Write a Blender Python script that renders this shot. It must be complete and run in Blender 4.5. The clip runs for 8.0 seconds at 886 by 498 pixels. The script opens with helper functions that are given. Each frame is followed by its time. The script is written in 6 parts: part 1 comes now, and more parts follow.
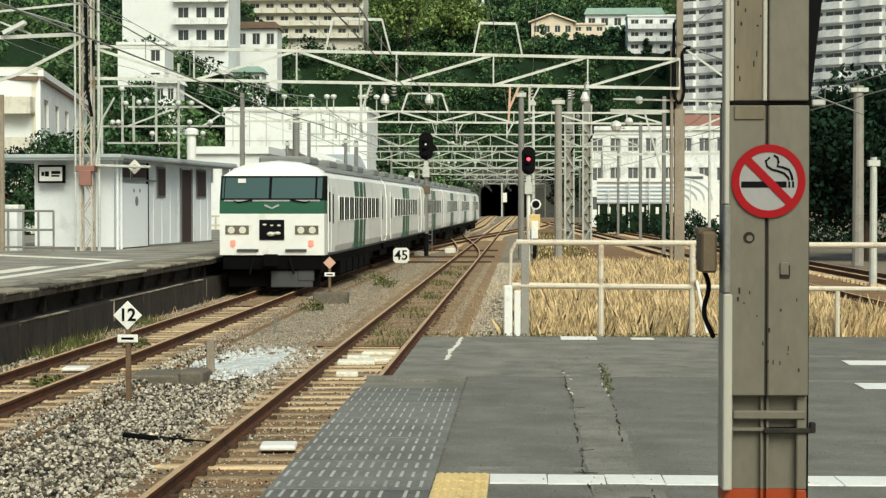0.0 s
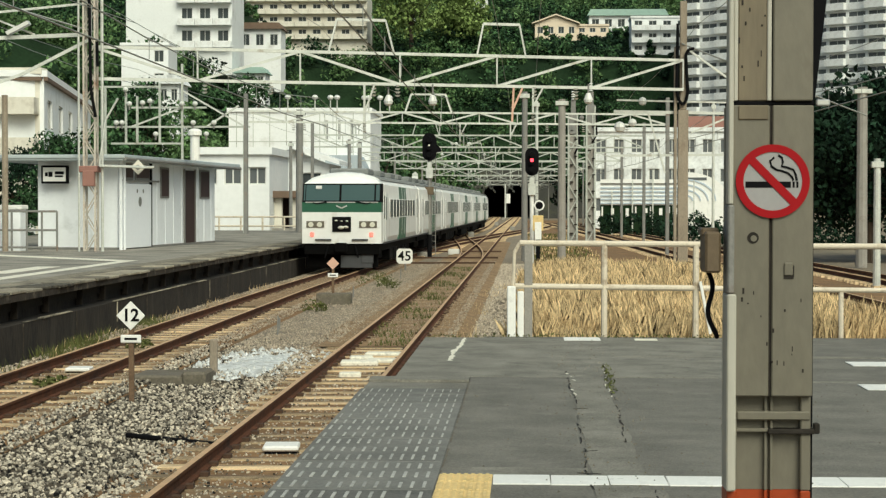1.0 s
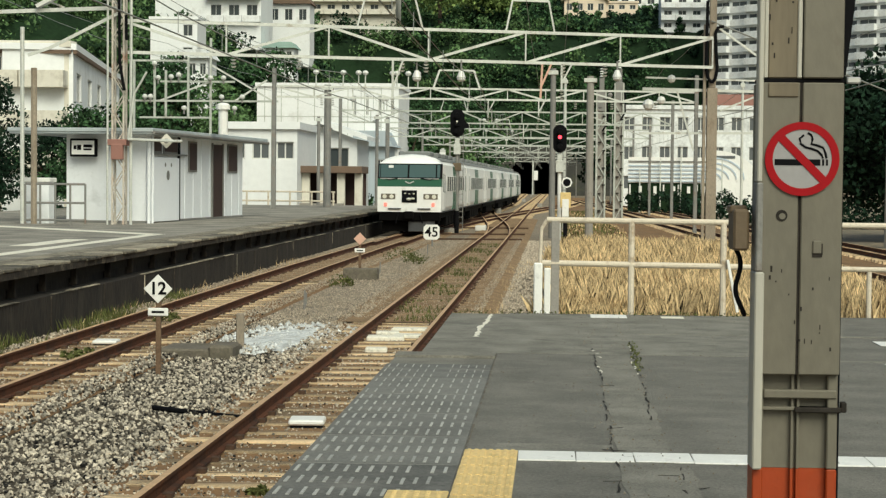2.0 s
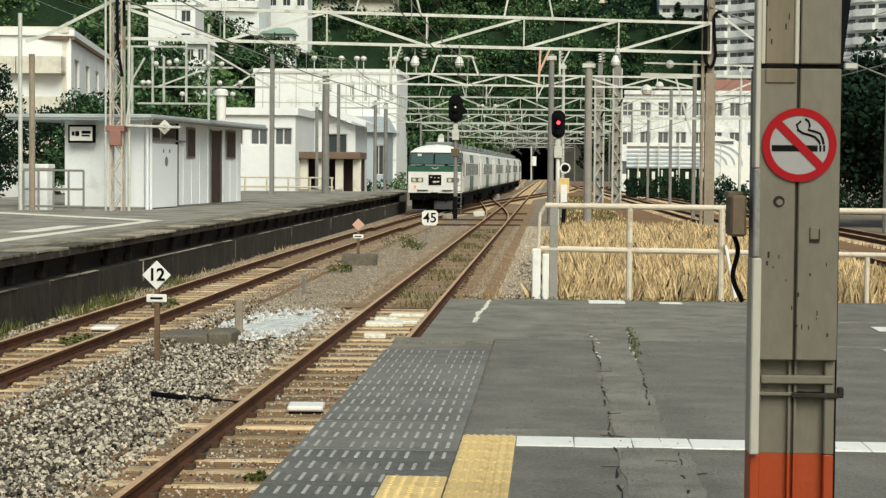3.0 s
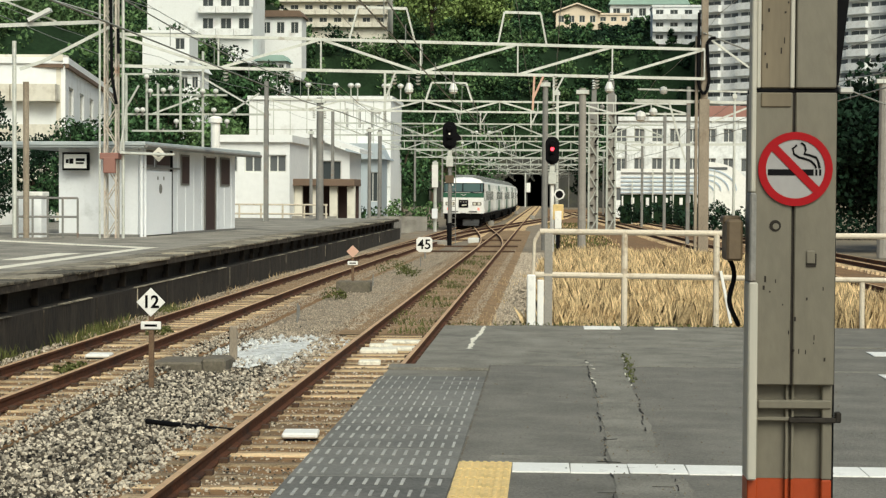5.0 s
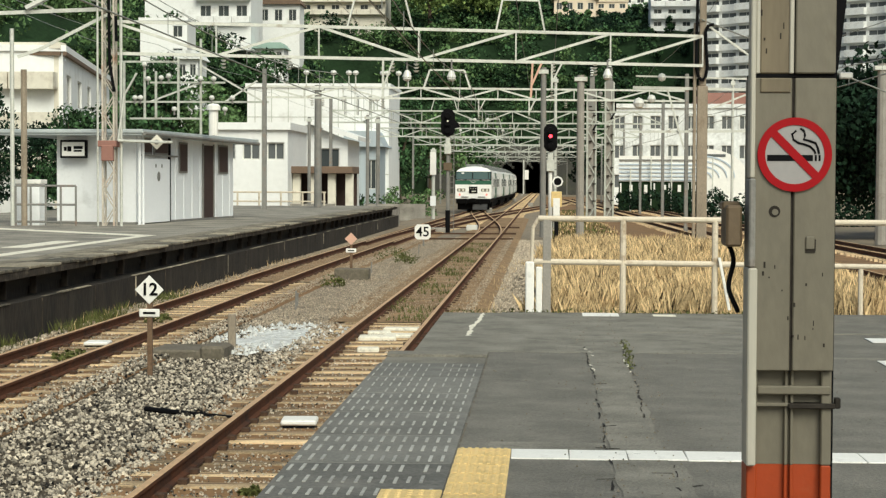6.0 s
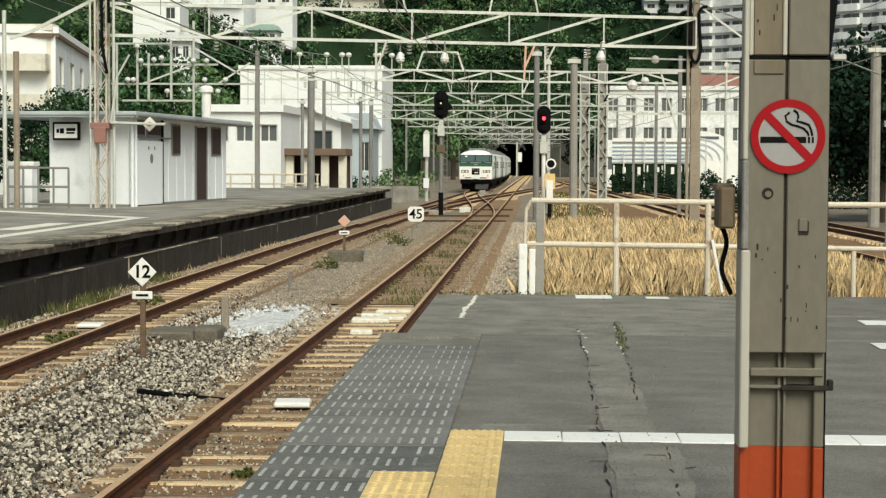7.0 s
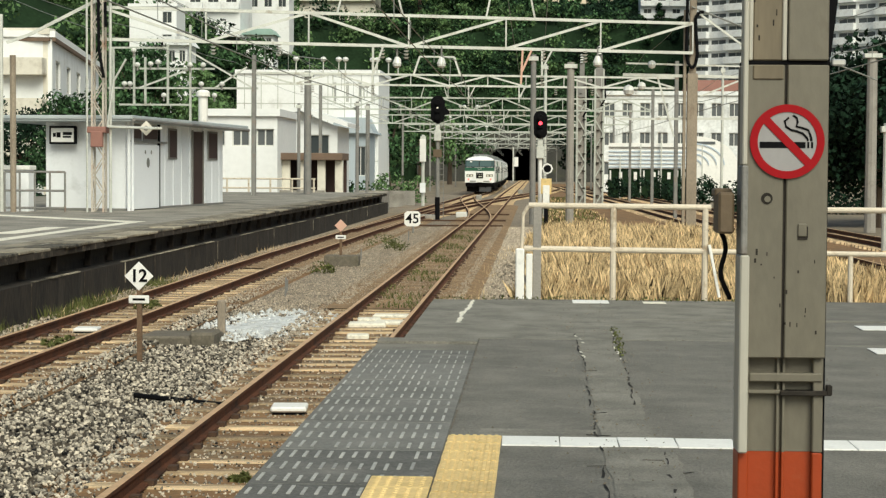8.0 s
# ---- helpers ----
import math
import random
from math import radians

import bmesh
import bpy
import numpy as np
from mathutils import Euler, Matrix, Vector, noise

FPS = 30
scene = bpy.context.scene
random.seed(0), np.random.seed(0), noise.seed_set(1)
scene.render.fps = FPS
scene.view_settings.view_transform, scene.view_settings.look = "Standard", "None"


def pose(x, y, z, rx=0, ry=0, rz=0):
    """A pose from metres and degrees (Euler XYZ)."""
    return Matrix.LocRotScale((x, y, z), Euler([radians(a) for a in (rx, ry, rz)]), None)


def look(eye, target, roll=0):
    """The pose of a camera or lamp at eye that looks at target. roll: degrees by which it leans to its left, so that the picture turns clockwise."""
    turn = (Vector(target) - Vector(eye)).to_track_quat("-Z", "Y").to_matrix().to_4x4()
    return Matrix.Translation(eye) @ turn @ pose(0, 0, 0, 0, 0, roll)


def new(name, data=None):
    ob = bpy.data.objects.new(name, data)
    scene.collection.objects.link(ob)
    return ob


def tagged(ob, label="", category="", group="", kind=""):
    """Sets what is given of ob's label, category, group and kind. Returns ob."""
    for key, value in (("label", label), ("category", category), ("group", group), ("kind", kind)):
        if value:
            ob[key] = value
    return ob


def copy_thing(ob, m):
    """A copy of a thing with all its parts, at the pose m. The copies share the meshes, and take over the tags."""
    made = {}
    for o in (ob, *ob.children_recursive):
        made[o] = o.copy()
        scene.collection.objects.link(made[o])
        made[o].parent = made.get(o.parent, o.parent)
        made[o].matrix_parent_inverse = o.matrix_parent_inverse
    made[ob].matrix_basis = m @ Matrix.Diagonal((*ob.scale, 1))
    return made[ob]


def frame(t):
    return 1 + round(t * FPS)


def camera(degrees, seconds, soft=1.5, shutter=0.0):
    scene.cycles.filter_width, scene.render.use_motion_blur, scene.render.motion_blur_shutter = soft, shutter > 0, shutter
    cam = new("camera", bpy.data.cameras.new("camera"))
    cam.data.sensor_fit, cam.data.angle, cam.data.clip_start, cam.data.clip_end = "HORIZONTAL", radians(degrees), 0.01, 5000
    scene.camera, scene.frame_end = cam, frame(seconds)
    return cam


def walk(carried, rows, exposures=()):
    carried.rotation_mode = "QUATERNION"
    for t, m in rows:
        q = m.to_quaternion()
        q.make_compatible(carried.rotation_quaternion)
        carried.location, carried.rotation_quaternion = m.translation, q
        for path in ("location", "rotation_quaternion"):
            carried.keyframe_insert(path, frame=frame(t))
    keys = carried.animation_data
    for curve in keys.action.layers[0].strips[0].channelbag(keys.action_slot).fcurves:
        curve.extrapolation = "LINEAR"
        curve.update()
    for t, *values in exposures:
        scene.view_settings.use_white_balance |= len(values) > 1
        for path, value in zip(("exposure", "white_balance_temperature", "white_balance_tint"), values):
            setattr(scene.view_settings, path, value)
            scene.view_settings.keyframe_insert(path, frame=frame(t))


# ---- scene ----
cam = camera(27.54, 8.0, soft=1.3)
walk(cam, [
    (0.0, pose(0.0000, 0.0000, 2.4500, 88.5858, 0.0000, 2.5401)),
    (0.5, pose(0.0024, -0.0045, 2.4489, 88.6335, -0.1659, 2.5974)),
    (1.0, pose(-0.0006, 0.0132, 2.4456, 88.6176, -0.0716, 2.6474)),
    (1.5, pose(-0.0056, 0.0182, 2.4459, 88.5888, -0.2094, 2.7687)),
    (1.7, pose(-0.0041, 0.0184, 2.4440, 88.0104, -0.3478, 3.5418)),
    (2.0, pose(-0.0019, 0.0187, 2.4410, 87.8615, -0.5525, 3.5159)),
    (2.2, pose(-0.0013, 0.0163, 2.4416, 87.6875, -0.5264, 3.5006)),
    (3.3, pose(0.0019, 0.0031, 2.4445, 87.4049, -0.4288, 3.4190)),
    (3.5, pose(0.0025, 0.0006, 2.4450, 87.5818, -0.4157, 3.1499)),
    (4.0, pose(-0.0026, 0.0169, 2.4451, 88.4575, -0.3987, 3.2070)),
    (4.5, pose(-0.0027, 0.0250, 2.4396, 88.4317, -0.4021, 3.1582)),
    (4.7, pose(-0.0033, 0.0265, 2.4388, 88.3667, -0.3631, 3.2462)),
    (5.8, pose(-0.0065, 0.0346, 2.4339, 87.9615, -0.2609, 3.2707)),
    (6.0, pose(-0.0071, 0.0360, 2.4331, 87.8590, -0.2477, 3.2240)),
    (6.5, pose(-0.0075, 0.0398, 2.4292, 87.5038, -0.2723, 3.1697)),
    (7.0, pose(-0.0058, 0.0465, 2.4318, 87.2972, -0.2585, 3.0105)),
    (7.5, pose(-0.0127, 0.0367, 2.4317, 87.3935, -0.3049, 2.8843)),
    (8.0, pose(-0.0160, 0.0489, 2.4313, 87.4455, -0.3616, 2.8941)),
], exposures=[(0.0, 0.34, 6750, -6), (0.4, 0.18, 6750, -6), (1.0, 0.22, 6750, -6), (1.5, 0.13, 6750, -6), (2.2, 0.20, 6750, -4), (3.5, 0.30, 6750, -2), (8.0, 0.31, 6750, -2)])

# ---- light: bright overcast afternoon ----
world = bpy.data.worlds.new("sky")
scene.world = world
world.use_nodes = True
_wn = world.node_tree.nodes
_sky = _wn.new("ShaderNodeTexSky")
_sky.sky_type = "NISHITA"
_sky.sun_disc = False
_sky.sun_elevation, _sky.sun_rotation = radians(45), radians(157)
_sky.air_density, _sky.dust_density, _sky.ozone_density = 1.0, 4.0, 1.0
world.node_tree.links.new(_sky.outputs[0], _wn["Background"].inputs[0])
_wn["Background"].inputs[1].default_value = 0.080
_sun = bpy.data.lights.new("sun", "SUN")
_sun.energy, _sun.angle, _sun.color = 2.2, radians(38), (1.0, 0.97, 0.92)
sun = new("sun", _sun)
sun.matrix_world = look((0, 0, 60), (-12.5, 29, 60 - 30.5))


# ---- materials ----
def mat(name, color, rough=0.7, vary=0.25, scale=6.0, bump=0.15, metal=0.0, fine=40.0, stain=None, stain_amt=0.0,
        stain_scale=1.5, rand=0.0, stretch=None, emit=None, island=0.0):
    """Procedural surface: base colour, two scales of variation, optional stains, bump."""
    m = bpy.data.materials.new(name)
    m.use_nodes = True
    nt = m.node_tree
    n, l = nt.nodes, nt.links
    b = n["Principled BSDF"]
    b.inputs["Roughness"].default_value = rough
    b.inputs["Metallic"].default_value = metal
    geo = n.new("ShaderNodeTexCoord")
    src = geo.outputs["Object"]
    if stretch:
        mp = n.new("ShaderNodeMapping")
        mp.inputs["Scale"].default_value = stretch
        l.new(src, mp.inputs[0])
        src = mp.outputs[0]
    big = n.new("ShaderNodeTexNoise")
    big.inputs["Scale"].default_value, big.inputs["Detail"].default_value = scale, 5
    small = n.new("ShaderNodeTexNoise")
    small.inputs["Scale"].default_value, small.inputs["Detail"].default_value = fine, 3
    l.new(src, big.inputs[0])
    l.new(src, small.inputs[0])
    add = n.new("ShaderNodeMath")
    add.operation = "ADD"
    l.new(big.outputs[0], add.inputs[0])
    l.new(small.outputs[0], add.inputs[1])
    val = add.outputs[0]
    extra = None
    if rand:
        oi = n.new("ShaderNodeObjectInfo")
        extra = (oi.outputs["Random"], rand)
    if island:
        gi = n.new("ShaderNodeNewGeometry")
        extra = (gi.outputs["Random Per Island"], island)
    if extra:
        ma = n.new("ShaderNodeMath")
        ma.operation = "MULTIPLY_ADD"
        ma.inputs[1].default_value = extra[1]
        l.new(extra[0], ma.inputs[0])
        l.new(val, ma.inputs[2])
        sb = n.new("ShaderNodeMath")
        sb.operation = "SUBTRACT"
        sb.inputs[1].default_value = extra[1] * 0.5
        l.new(ma.outputs[0], sb.inputs[0])
        val = sb.outputs[0]
    mr = n.new("ShaderNodeMapRange")
    mr.inputs[1].default_value, mr.inputs[2].default_value = 0.6, 1.4
    mr.inputs[3].default_value, mr.inputs[4].default_value = 1 - vary, 1 + vary
    mr.clamp = False
    l.new(val, mr.inputs[0])
    mul = n.new("ShaderNodeVectorMath")
    mul.operation = "SCALE"
    mul.inputs[0].default_value = color
    l.new(mr.outputs[0], mul.inputs["Scale"])
    col = mul.outputs[0]
    if stain:
        st = n.new("ShaderNodeTexNoise")
        st.inputs["Scale"].default_value, st.inputs["Detail"].default_value = stain_scale, 6
        st.inputs["Roughness"].default_value = 0.65
        l.new(src, st.inputs[0])
        rp = n.new("ShaderNodeMapRange")
        rp.inputs[1].default_value, rp.inputs[2].default_value = 0.62 - 0.25 * stain_amt, 0.72
        rp.inputs[4].default_value = min(1.0, 0.5 + stain_amt)
        l.new(st.outputs[0], rp.inputs[0])
        mx = n.new("ShaderNodeMix")
        mx.data_type = "RGBA"
        l.new(rp.outputs[0], mx.inputs[0])
        l.new(col, mx.inputs[6])
        mx.inputs[7].default_value = (*stain, 1)
        col = mx.outputs[2]
    l.new(col, b.inputs["Base Color"])
    if bump:
        bp = n.new("ShaderNodeBump")
        bp.inputs["Strength"].default_value, bp.inputs["Distance"].default_value = bump, 0.02
        l.new(val, bp.inputs["Height"])
        l.new(bp.outputs[0], b.inputs["Normal"])
    if name in ("tree_leaf", "light_leaf", "sunlit_leaf", "dark_leaf", "weed_leaf", "dry_grass", "shade_dark_green", "sign_red", "underframe", "ballast_fines", "black_paint", "dark_steel"):
        b.inputs["Specular IOR Level"].default_value = 0.12
    if emit:
        b.inputs["Emission Color"].default_value = (*emit[0], 1)
        b.inputs["Emission Strength"].default_value = emit[1]
    return m


def glass(name, color, rough=0.05, spec=0.4):
    m = bpy.data.materials.new(name)
    m.use_nodes = True
    b = m.node_tree.nodes["Principled BSDF"]
    b.inputs["Base Color"].default_value = (*color, 1)
    b.inputs["Roughness"].default_value = rough
    b.inputs["Specular IOR Level"].default_value = spec
    return m


M = dict(
    ballast=mat("ballast", (0.25, 0.205, 0.15), 0.95, 0.55, 2.0, 0.9, fine=14, stain=(0.23, 0.16, 0.09), stain_amt=0.35, stain_scale=0.25),
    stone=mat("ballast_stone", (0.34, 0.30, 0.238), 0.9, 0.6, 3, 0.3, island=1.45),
    # bed colour darkened to paint the shade in gaps between stones
    gapshade=mat("ballast_fines", (0.085, 0.07, 0.052), 0.95, 0.5, 3, 0.6, fine=30),
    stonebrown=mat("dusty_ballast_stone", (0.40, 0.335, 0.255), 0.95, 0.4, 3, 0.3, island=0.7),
    soil=mat("track_bed", (0.225, 0.128, 0.058), 0.95, 0.45, 1.2, 0.8, fine=12, stain=(0.15, 0.13, 0.09), stain_amt=0.3, stain_scale=0.5),
    trackdirt=mat("track_dirt", (0.27, 0.175, 0.092), 0.95, 0.55, 1.6, 0.8, fine=16, stain=(0.13, 0.075, 0.035), stain_amt=0.4, stain_scale=0.8),
    ground=mat("ground", (0.21, 0.17, 0.12), 0.95, 0.35, 0.4, 0.5, fine=6, stain=(0.10, 0.12, 0.05), stain_amt=0.35, stain_scale=0.08),
    rail=mat("rail_side", (0.088, 0.028, 0.009), 0.9, 0.45, 5, 0.3, stain=(0.018, 0.009, 0.006), stain_amt=0.45),
    railtop=mat("rail_head", (0.60, 0.39, 0.215), 0.5, 0.25, 5, 0.1, metal=0.1),
    sleeper=mat("sleeper", (0.58, 0.435, 0.265), 0.9, 0.6, 3, 0.6, rand=0.7, stretch=(0.9, 6, 6), stain=(0.10, 0.055, 0.028), stain_amt=0.5, stain_scale=1.1),
    asphalt=mat("asphalt", (0.180, 0.170, 0.146), 0.92, 0.42, 2.2, 0.9, fine=70, stain=(0.26, 0.245, 0.21), stain_amt=0.2, stain_scale=3.0),
    patch=mat("asphalt_patch", (0.215, 0.203, 0.172), 0.92, 0.5, 2.4, 0.7, fine=70, stain=(0.12, 0.113, 0.096), stain_amt=0.35, stain_scale=2.6),
    olddeck=mat("old_platform_surface", (0.27, 0.25, 0.21), 0.95, 0.7, 0.8, 0.4, fine=25, stain=(0.11, 0.105, 0.095), stain_amt=0.4, stain_scale=0.5),
    matgrey=mat("rubber_mat", (0.165, 0.162, 0.148), 0.9, 0.35, 2.5, 0.3, fine=50, rand=0.6, stain=(0.25, 0.24, 0.215), stain_amt=0.35, stain_scale=2.2),
    slot=mat("mat_rib", (0.40, 0.395, 0.37), 0.8, 0.3, 3, 0.1, island=0.35, stain=(0.22, 0.21, 0.19), stain_amt=0.25, stain_scale=1.5),
    concrete=mat("concrete", (0.32, 0.30, 0.265), 0.9, 0.5, 1.2, 0.35, fine=30, stain=(0.16, 0.14, 0.11), stain_amt=0.35, stain_scale=0.8),
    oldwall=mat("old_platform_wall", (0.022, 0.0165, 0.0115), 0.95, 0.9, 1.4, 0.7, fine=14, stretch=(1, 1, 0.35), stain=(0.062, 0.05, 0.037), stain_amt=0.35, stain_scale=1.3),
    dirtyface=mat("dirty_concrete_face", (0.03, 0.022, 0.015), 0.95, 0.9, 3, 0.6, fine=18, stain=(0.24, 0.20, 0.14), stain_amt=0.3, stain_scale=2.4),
    coping=mat("coping", (0.25, 0.22, 0.165), 0.9, 0.8, 2.5, 0.5, stain=(0.035, 0.028, 0.02), stain_amt=0.5, stain_scale=2.6, rand=0.8),
    yellow=mat("tactile_yellow", (0.76, 0.56, 0.25), 0.75, 0.2, 4, 0.15, stain=(0.36, 0.26, 0.10), stain_amt=0.35, stain_scale=5, rand=0.35),
    white=mat("white_paint", (0.85, 0.84, 0.80), 0.6, 0.08, 3, 0.1, stain=(0.45, 0.43, 0.40), stain_amt=0.12, stain_scale=4),
    lineworn=mat("worn_line_paint", (0.80, 0.76, 0.64), 0.8, 0.15, 3, 0.1, stain=(0.25, 0.23, 0.2), stain_amt=0.3, stain_scale=3),
    pillar=mat("pillar_paint", (0.155, 0.140, 0.106), 0.55, 0.14, 2.5, 0.1, fine=30, stain=(0.075, 0.06, 0.04), stain_amt=0.12, stain_scale=4, stretch=(1, 1, 0.45)),
    pillartan=mat("rust_washed_paint", (0.17, 0.138, 0.09), 0.6, 0.25, 3, 0.1, fine=20, stretch=(1.4, 1, 0.25), stain=(0.11, 0.07, 0.035), stain_amt=0.3, stain_scale=5),
    # paler tone puts the light on the pillar's edges into the colour
    pillarlit=mat("lit_pillar_edge", (0.45, 0.43, 0.37), 0.55, 0.12, 3, 0.1, fine=20, stretch=(1, 1, 0.3), stain=(0.2, 0.16, 0.11), stain_amt=0.15, stain_scale=5),
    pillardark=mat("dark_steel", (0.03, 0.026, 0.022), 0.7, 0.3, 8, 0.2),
    orange=mat("orange_paint", (0.32, 0.042, 0.005), 0.5, 0.08, 4, 0.08, stain=(0.3, 0.08, 0.03), stain_amt=0.08, stain_scale=8),
    red=mat("sign_red", (0.31, 0.009, 0.014), 0.75, 0.05, 5, 0.0),
    signgrey=mat("sign_ground", (0.31, 0.30, 0.30), 0.75, 0.06, 5, 0.0),
    black=mat("black_paint", (0.005, 0.005, 0.006), 0.85, 0.2, 8, 0.05),
    galv=mat("galvanised_steel", (0.62, 0.63, 0.58), 0.55, 0.2, 3, 0.1, metal=0.25, stain=(0.26, 0.20, 0.13), stain_amt=0.2, stain_scale=2.2),
    galvfar=mat("aged_galvanised_steel", (0.47, 0.49, 0.44), 0.65, 0.3, 2, 0.1, stain=(0.2, 0.17, 0.12), stain_amt=0.3, stain_scale=1.2),
    greywhite=mat("greyish_white_wall", (0.76, 0.78, 0.77), 0.85, 0.25, 0.5, 0.05, fine=3, stain=(0.38, 0.38, 0.36), stain_amt=0.35, stain_scale=0.4),
    rustpost=mat("rusty_post", (0.16, 0.10, 0.06), 0.9, 0.4, 4, 0.3, stain=(0.12, 0.07, 0.04), stain_amt=0.3),
    chair=mat("rail_chair_iron", (0.07, 0.038, 0.022), 0.9, 0.3, 6, 0.2),
    galvdark=mat("grey_steel", (0.22, 0.215, 0.20), 0.65, 0.3, 2, 0.15, stain=(0.2, 0.1, 0.05), stain_amt=0.2, stain_scale=2),
    rusty=mat("rusty_steel", (0.56, 0.51, 0.44), 0.8, 0.25, 2.5, 0.25, stain=(0.36, 0.16, 0.08), stain_amt=0.35, stain_scale=1.6),
    pole=mat("concrete_pole", (0.30, 0.28, 0.25), 0.85, 0.2, 2, 0.2, stain=(0.16, 0.13, 0.1), stain_amt=0.25),
    cream_rail=mat("fence_paint", (0.66, 0.58, 0.46), 0.6, 0.12, 5, 0.1, stain=(0.32, 0.22, 0.13), stain_amt=0.3, stain_scale=6),
    straw=mat("dry_grass", (0.55, 0.415, 0.235), 0.9, 0.6, 3, 0, island=1.1, stain=(0.30, 0.17, 0.065), stain_amt=0.4, stain_scale=1.3),
    weed=mat("weed_leaf", (0.105, 0.115, 0.04), 0.8, 0.3, 3, 0, island=1.0),
    leaf=mat("tree_leaf", (0.045, 0.094, 0.040), 0.75, 0.5, 0.25, 0, island=1.5),
    leaflight=mat("light_leaf", (0.10, 0.170, 0.068), 0.75, 0.4, 0.25, 0, island=1.4),
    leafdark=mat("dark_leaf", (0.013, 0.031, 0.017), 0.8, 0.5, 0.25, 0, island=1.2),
    # brighter leaf colour carries the sunlight on the hilltop crowns
    leafbright=mat("sunlit_leaf", (0.17, 0.235, 0.075), 0.7, 0.4, 0.25, 0, island=1.2),
    trunk=mat("bark", (0.09, 0.065, 0.045), 0.95, 0.3, 4, 0.6, stretch=(3, 3, 0.6)),
    # dark green paints the shade between the tree crowns
    hill=mat("shade_dark_green", (0.014, 0.030, 0.013), 0.95, 0.5, 0.12, 0.3, fine=1.5),
    stucco=mat("white_stucco", (0.85, 0.86, 0.85), 0.85, 0.06, 0.3, 0.05, fine=3, stain=(0.52, 0.50, 0.46), stain_amt=0.2, stain_scale=0.25),
    creamwall=mat("cream_wall", (0.74, 0.70, 0.60), 0.85, 0.08, 0.4, 0.05, fine=3, stain=(0.42, 0.37, 0.29), stain_amt=0.2, stain_scale=0.4),
    peach=mat("peach_wall", (0.80, 0.67, 0.52), 0.85, 0.08, 0.4, 0.05, fine=3),
    bluegrey=mat("bluegrey_panel", (0.42, 0.48, 0.52), 0.7, 0.08, 0.5, 0.05, fine=4, stretch=(8, 8, 0.3)),
    hutwall=mat("hut_panel", (0.88, 0.90, 0.92), 0.7, 0.05, 0.8, 0.05, fine=8, stain=(0.60, 0.62, 0.62), stain_amt=0.15, stain_scale=0.9),
    doorwhite=mat("door_white", (0.93, 0.95, 0.98), 0.6, 0.03, 1, 0.03, fine=8),
    hutroof=mat("hut_roof", (0.52, 0.57, 0.58), 0.6, 0.15, 1.5, 0.1, metal=0.2),
    brownroof=mat("brown_roof", (0.17, 0.115, 0.08), 0.85, 0.2, 1, 0.2),
    redroof=mat("red_roof", (0.30, 0.15, 0.12), 0.85, 0.15, 1, 0.2),
    teal=mat("teal_roof", (0.32, 0.46, 0.40), 0.7, 0.12, 1, 0.1),
    window=glass("window_glass", (0.055, 0.065, 0.068), 0.15),
    winlight=glass("pale_window", (0.12, 0.13, 0.135), 0.25),
    darkopen=mat("dark_brown_door", (0.055, 0.03, 0.025), 0.7, 0.2, 3, 0.1),
    trainwhite=mat("train_cream", (0.88, 0.88, 0.85), 0.4, 0.05, 0.8, 0.03, fine=5, stain=(0.55, 0.51, 0.43), stain_amt=0.15, stain_scale=0.7),
    trainside=mat("train_side", (0.90, 0.90, 0.87), 0.4, 0.07, 0.8, 0.03, fine=5, stain=(0.55, 0.51, 0.45), stain_amt=0.18, stain_scale=0.9, stretch=(1, 1, 0.4)),
    traingreen=mat("train_green", (0.014, 0.095, 0.05), 0.4, 0.08, 1, 0.02),
    trainroof=mat("train_roof", (0.22, 0.23, 0.22), 0.85, 0.25, 1.5, 0.15, stain=(0.12, 0.1, 0.08), stain_amt=0.3),
    # near-black base colour also carries the shade under the cars
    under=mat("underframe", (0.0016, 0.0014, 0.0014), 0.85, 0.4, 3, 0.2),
    plough=mat("skirt_grey", (0.06, 0.062, 0.066), 0.7, 0.2, 3, 0.1),
    trainglass=glass("train_window", (0.014, 0.03, 0.026), 0.5, 0.03),
    chrome=mat("bright_metal", (0.72, 0.72, 0.70), 0.3, 0.05, 4, 0.0, metal=0.7),
    tail=mat("tail_lamp", (0.7, 0.12, 0.10), 0.3, 0.05, 4, 0.0, emit=((1.0, 0.30, 0.24), 0.75)),
    lens=mat("headlamp_lens", (0.72, 0.70, 0.60), 0.2, 0.1, 4, 0.0),
    siglit=mat("signal_red_lamp", (0.8, 0.05, 0.05), 0.3, 0.0, 4, 0.0, emit=((1.0, 0.035, 0.07), 3.4)),
    stonewall=mat("portal_masonry", (0.05, 0.05, 0.044), 0.95, 0.3, 0.5, 0.3, fine=3, stain=(0.08, 0.085, 0.05), stain_amt=0.4, stain_scale=0.35),
    oldblock=mat("old_concrete", (0.15, 0.13, 0.10), 0.95, 0.4, 3, 0.5, fine=25, stain=(0.07, 0.065, 0.04), stain_amt=0.4, stain_scale=3),
    borelining=mat("tunnel_lining", (0.03, 0.03, 0.032), 0.95, 0.3, 0.5, 0.2),
    brown=mat("brown_box", (0.12, 0.085, 0.05), 0.6, 0.15, 6, 0.1),
    porcelain=mat("porcelain", (0.70, 0.70, 0.66), 0.3, 0.06, 3, 0.0),
    cement=mat("spilt_cement", (0.60, 0.61, 0.60), 0.95, 0.5, 4, 1.0, fine=14, stain=(0.26, 0.235, 0.19), stain_amt=0.4, stain_scale=2.5),
    pinkboard=mat("orange_board", (0.66, 0.41, 0.31), 0.6, 0.1, 5, 0.0),
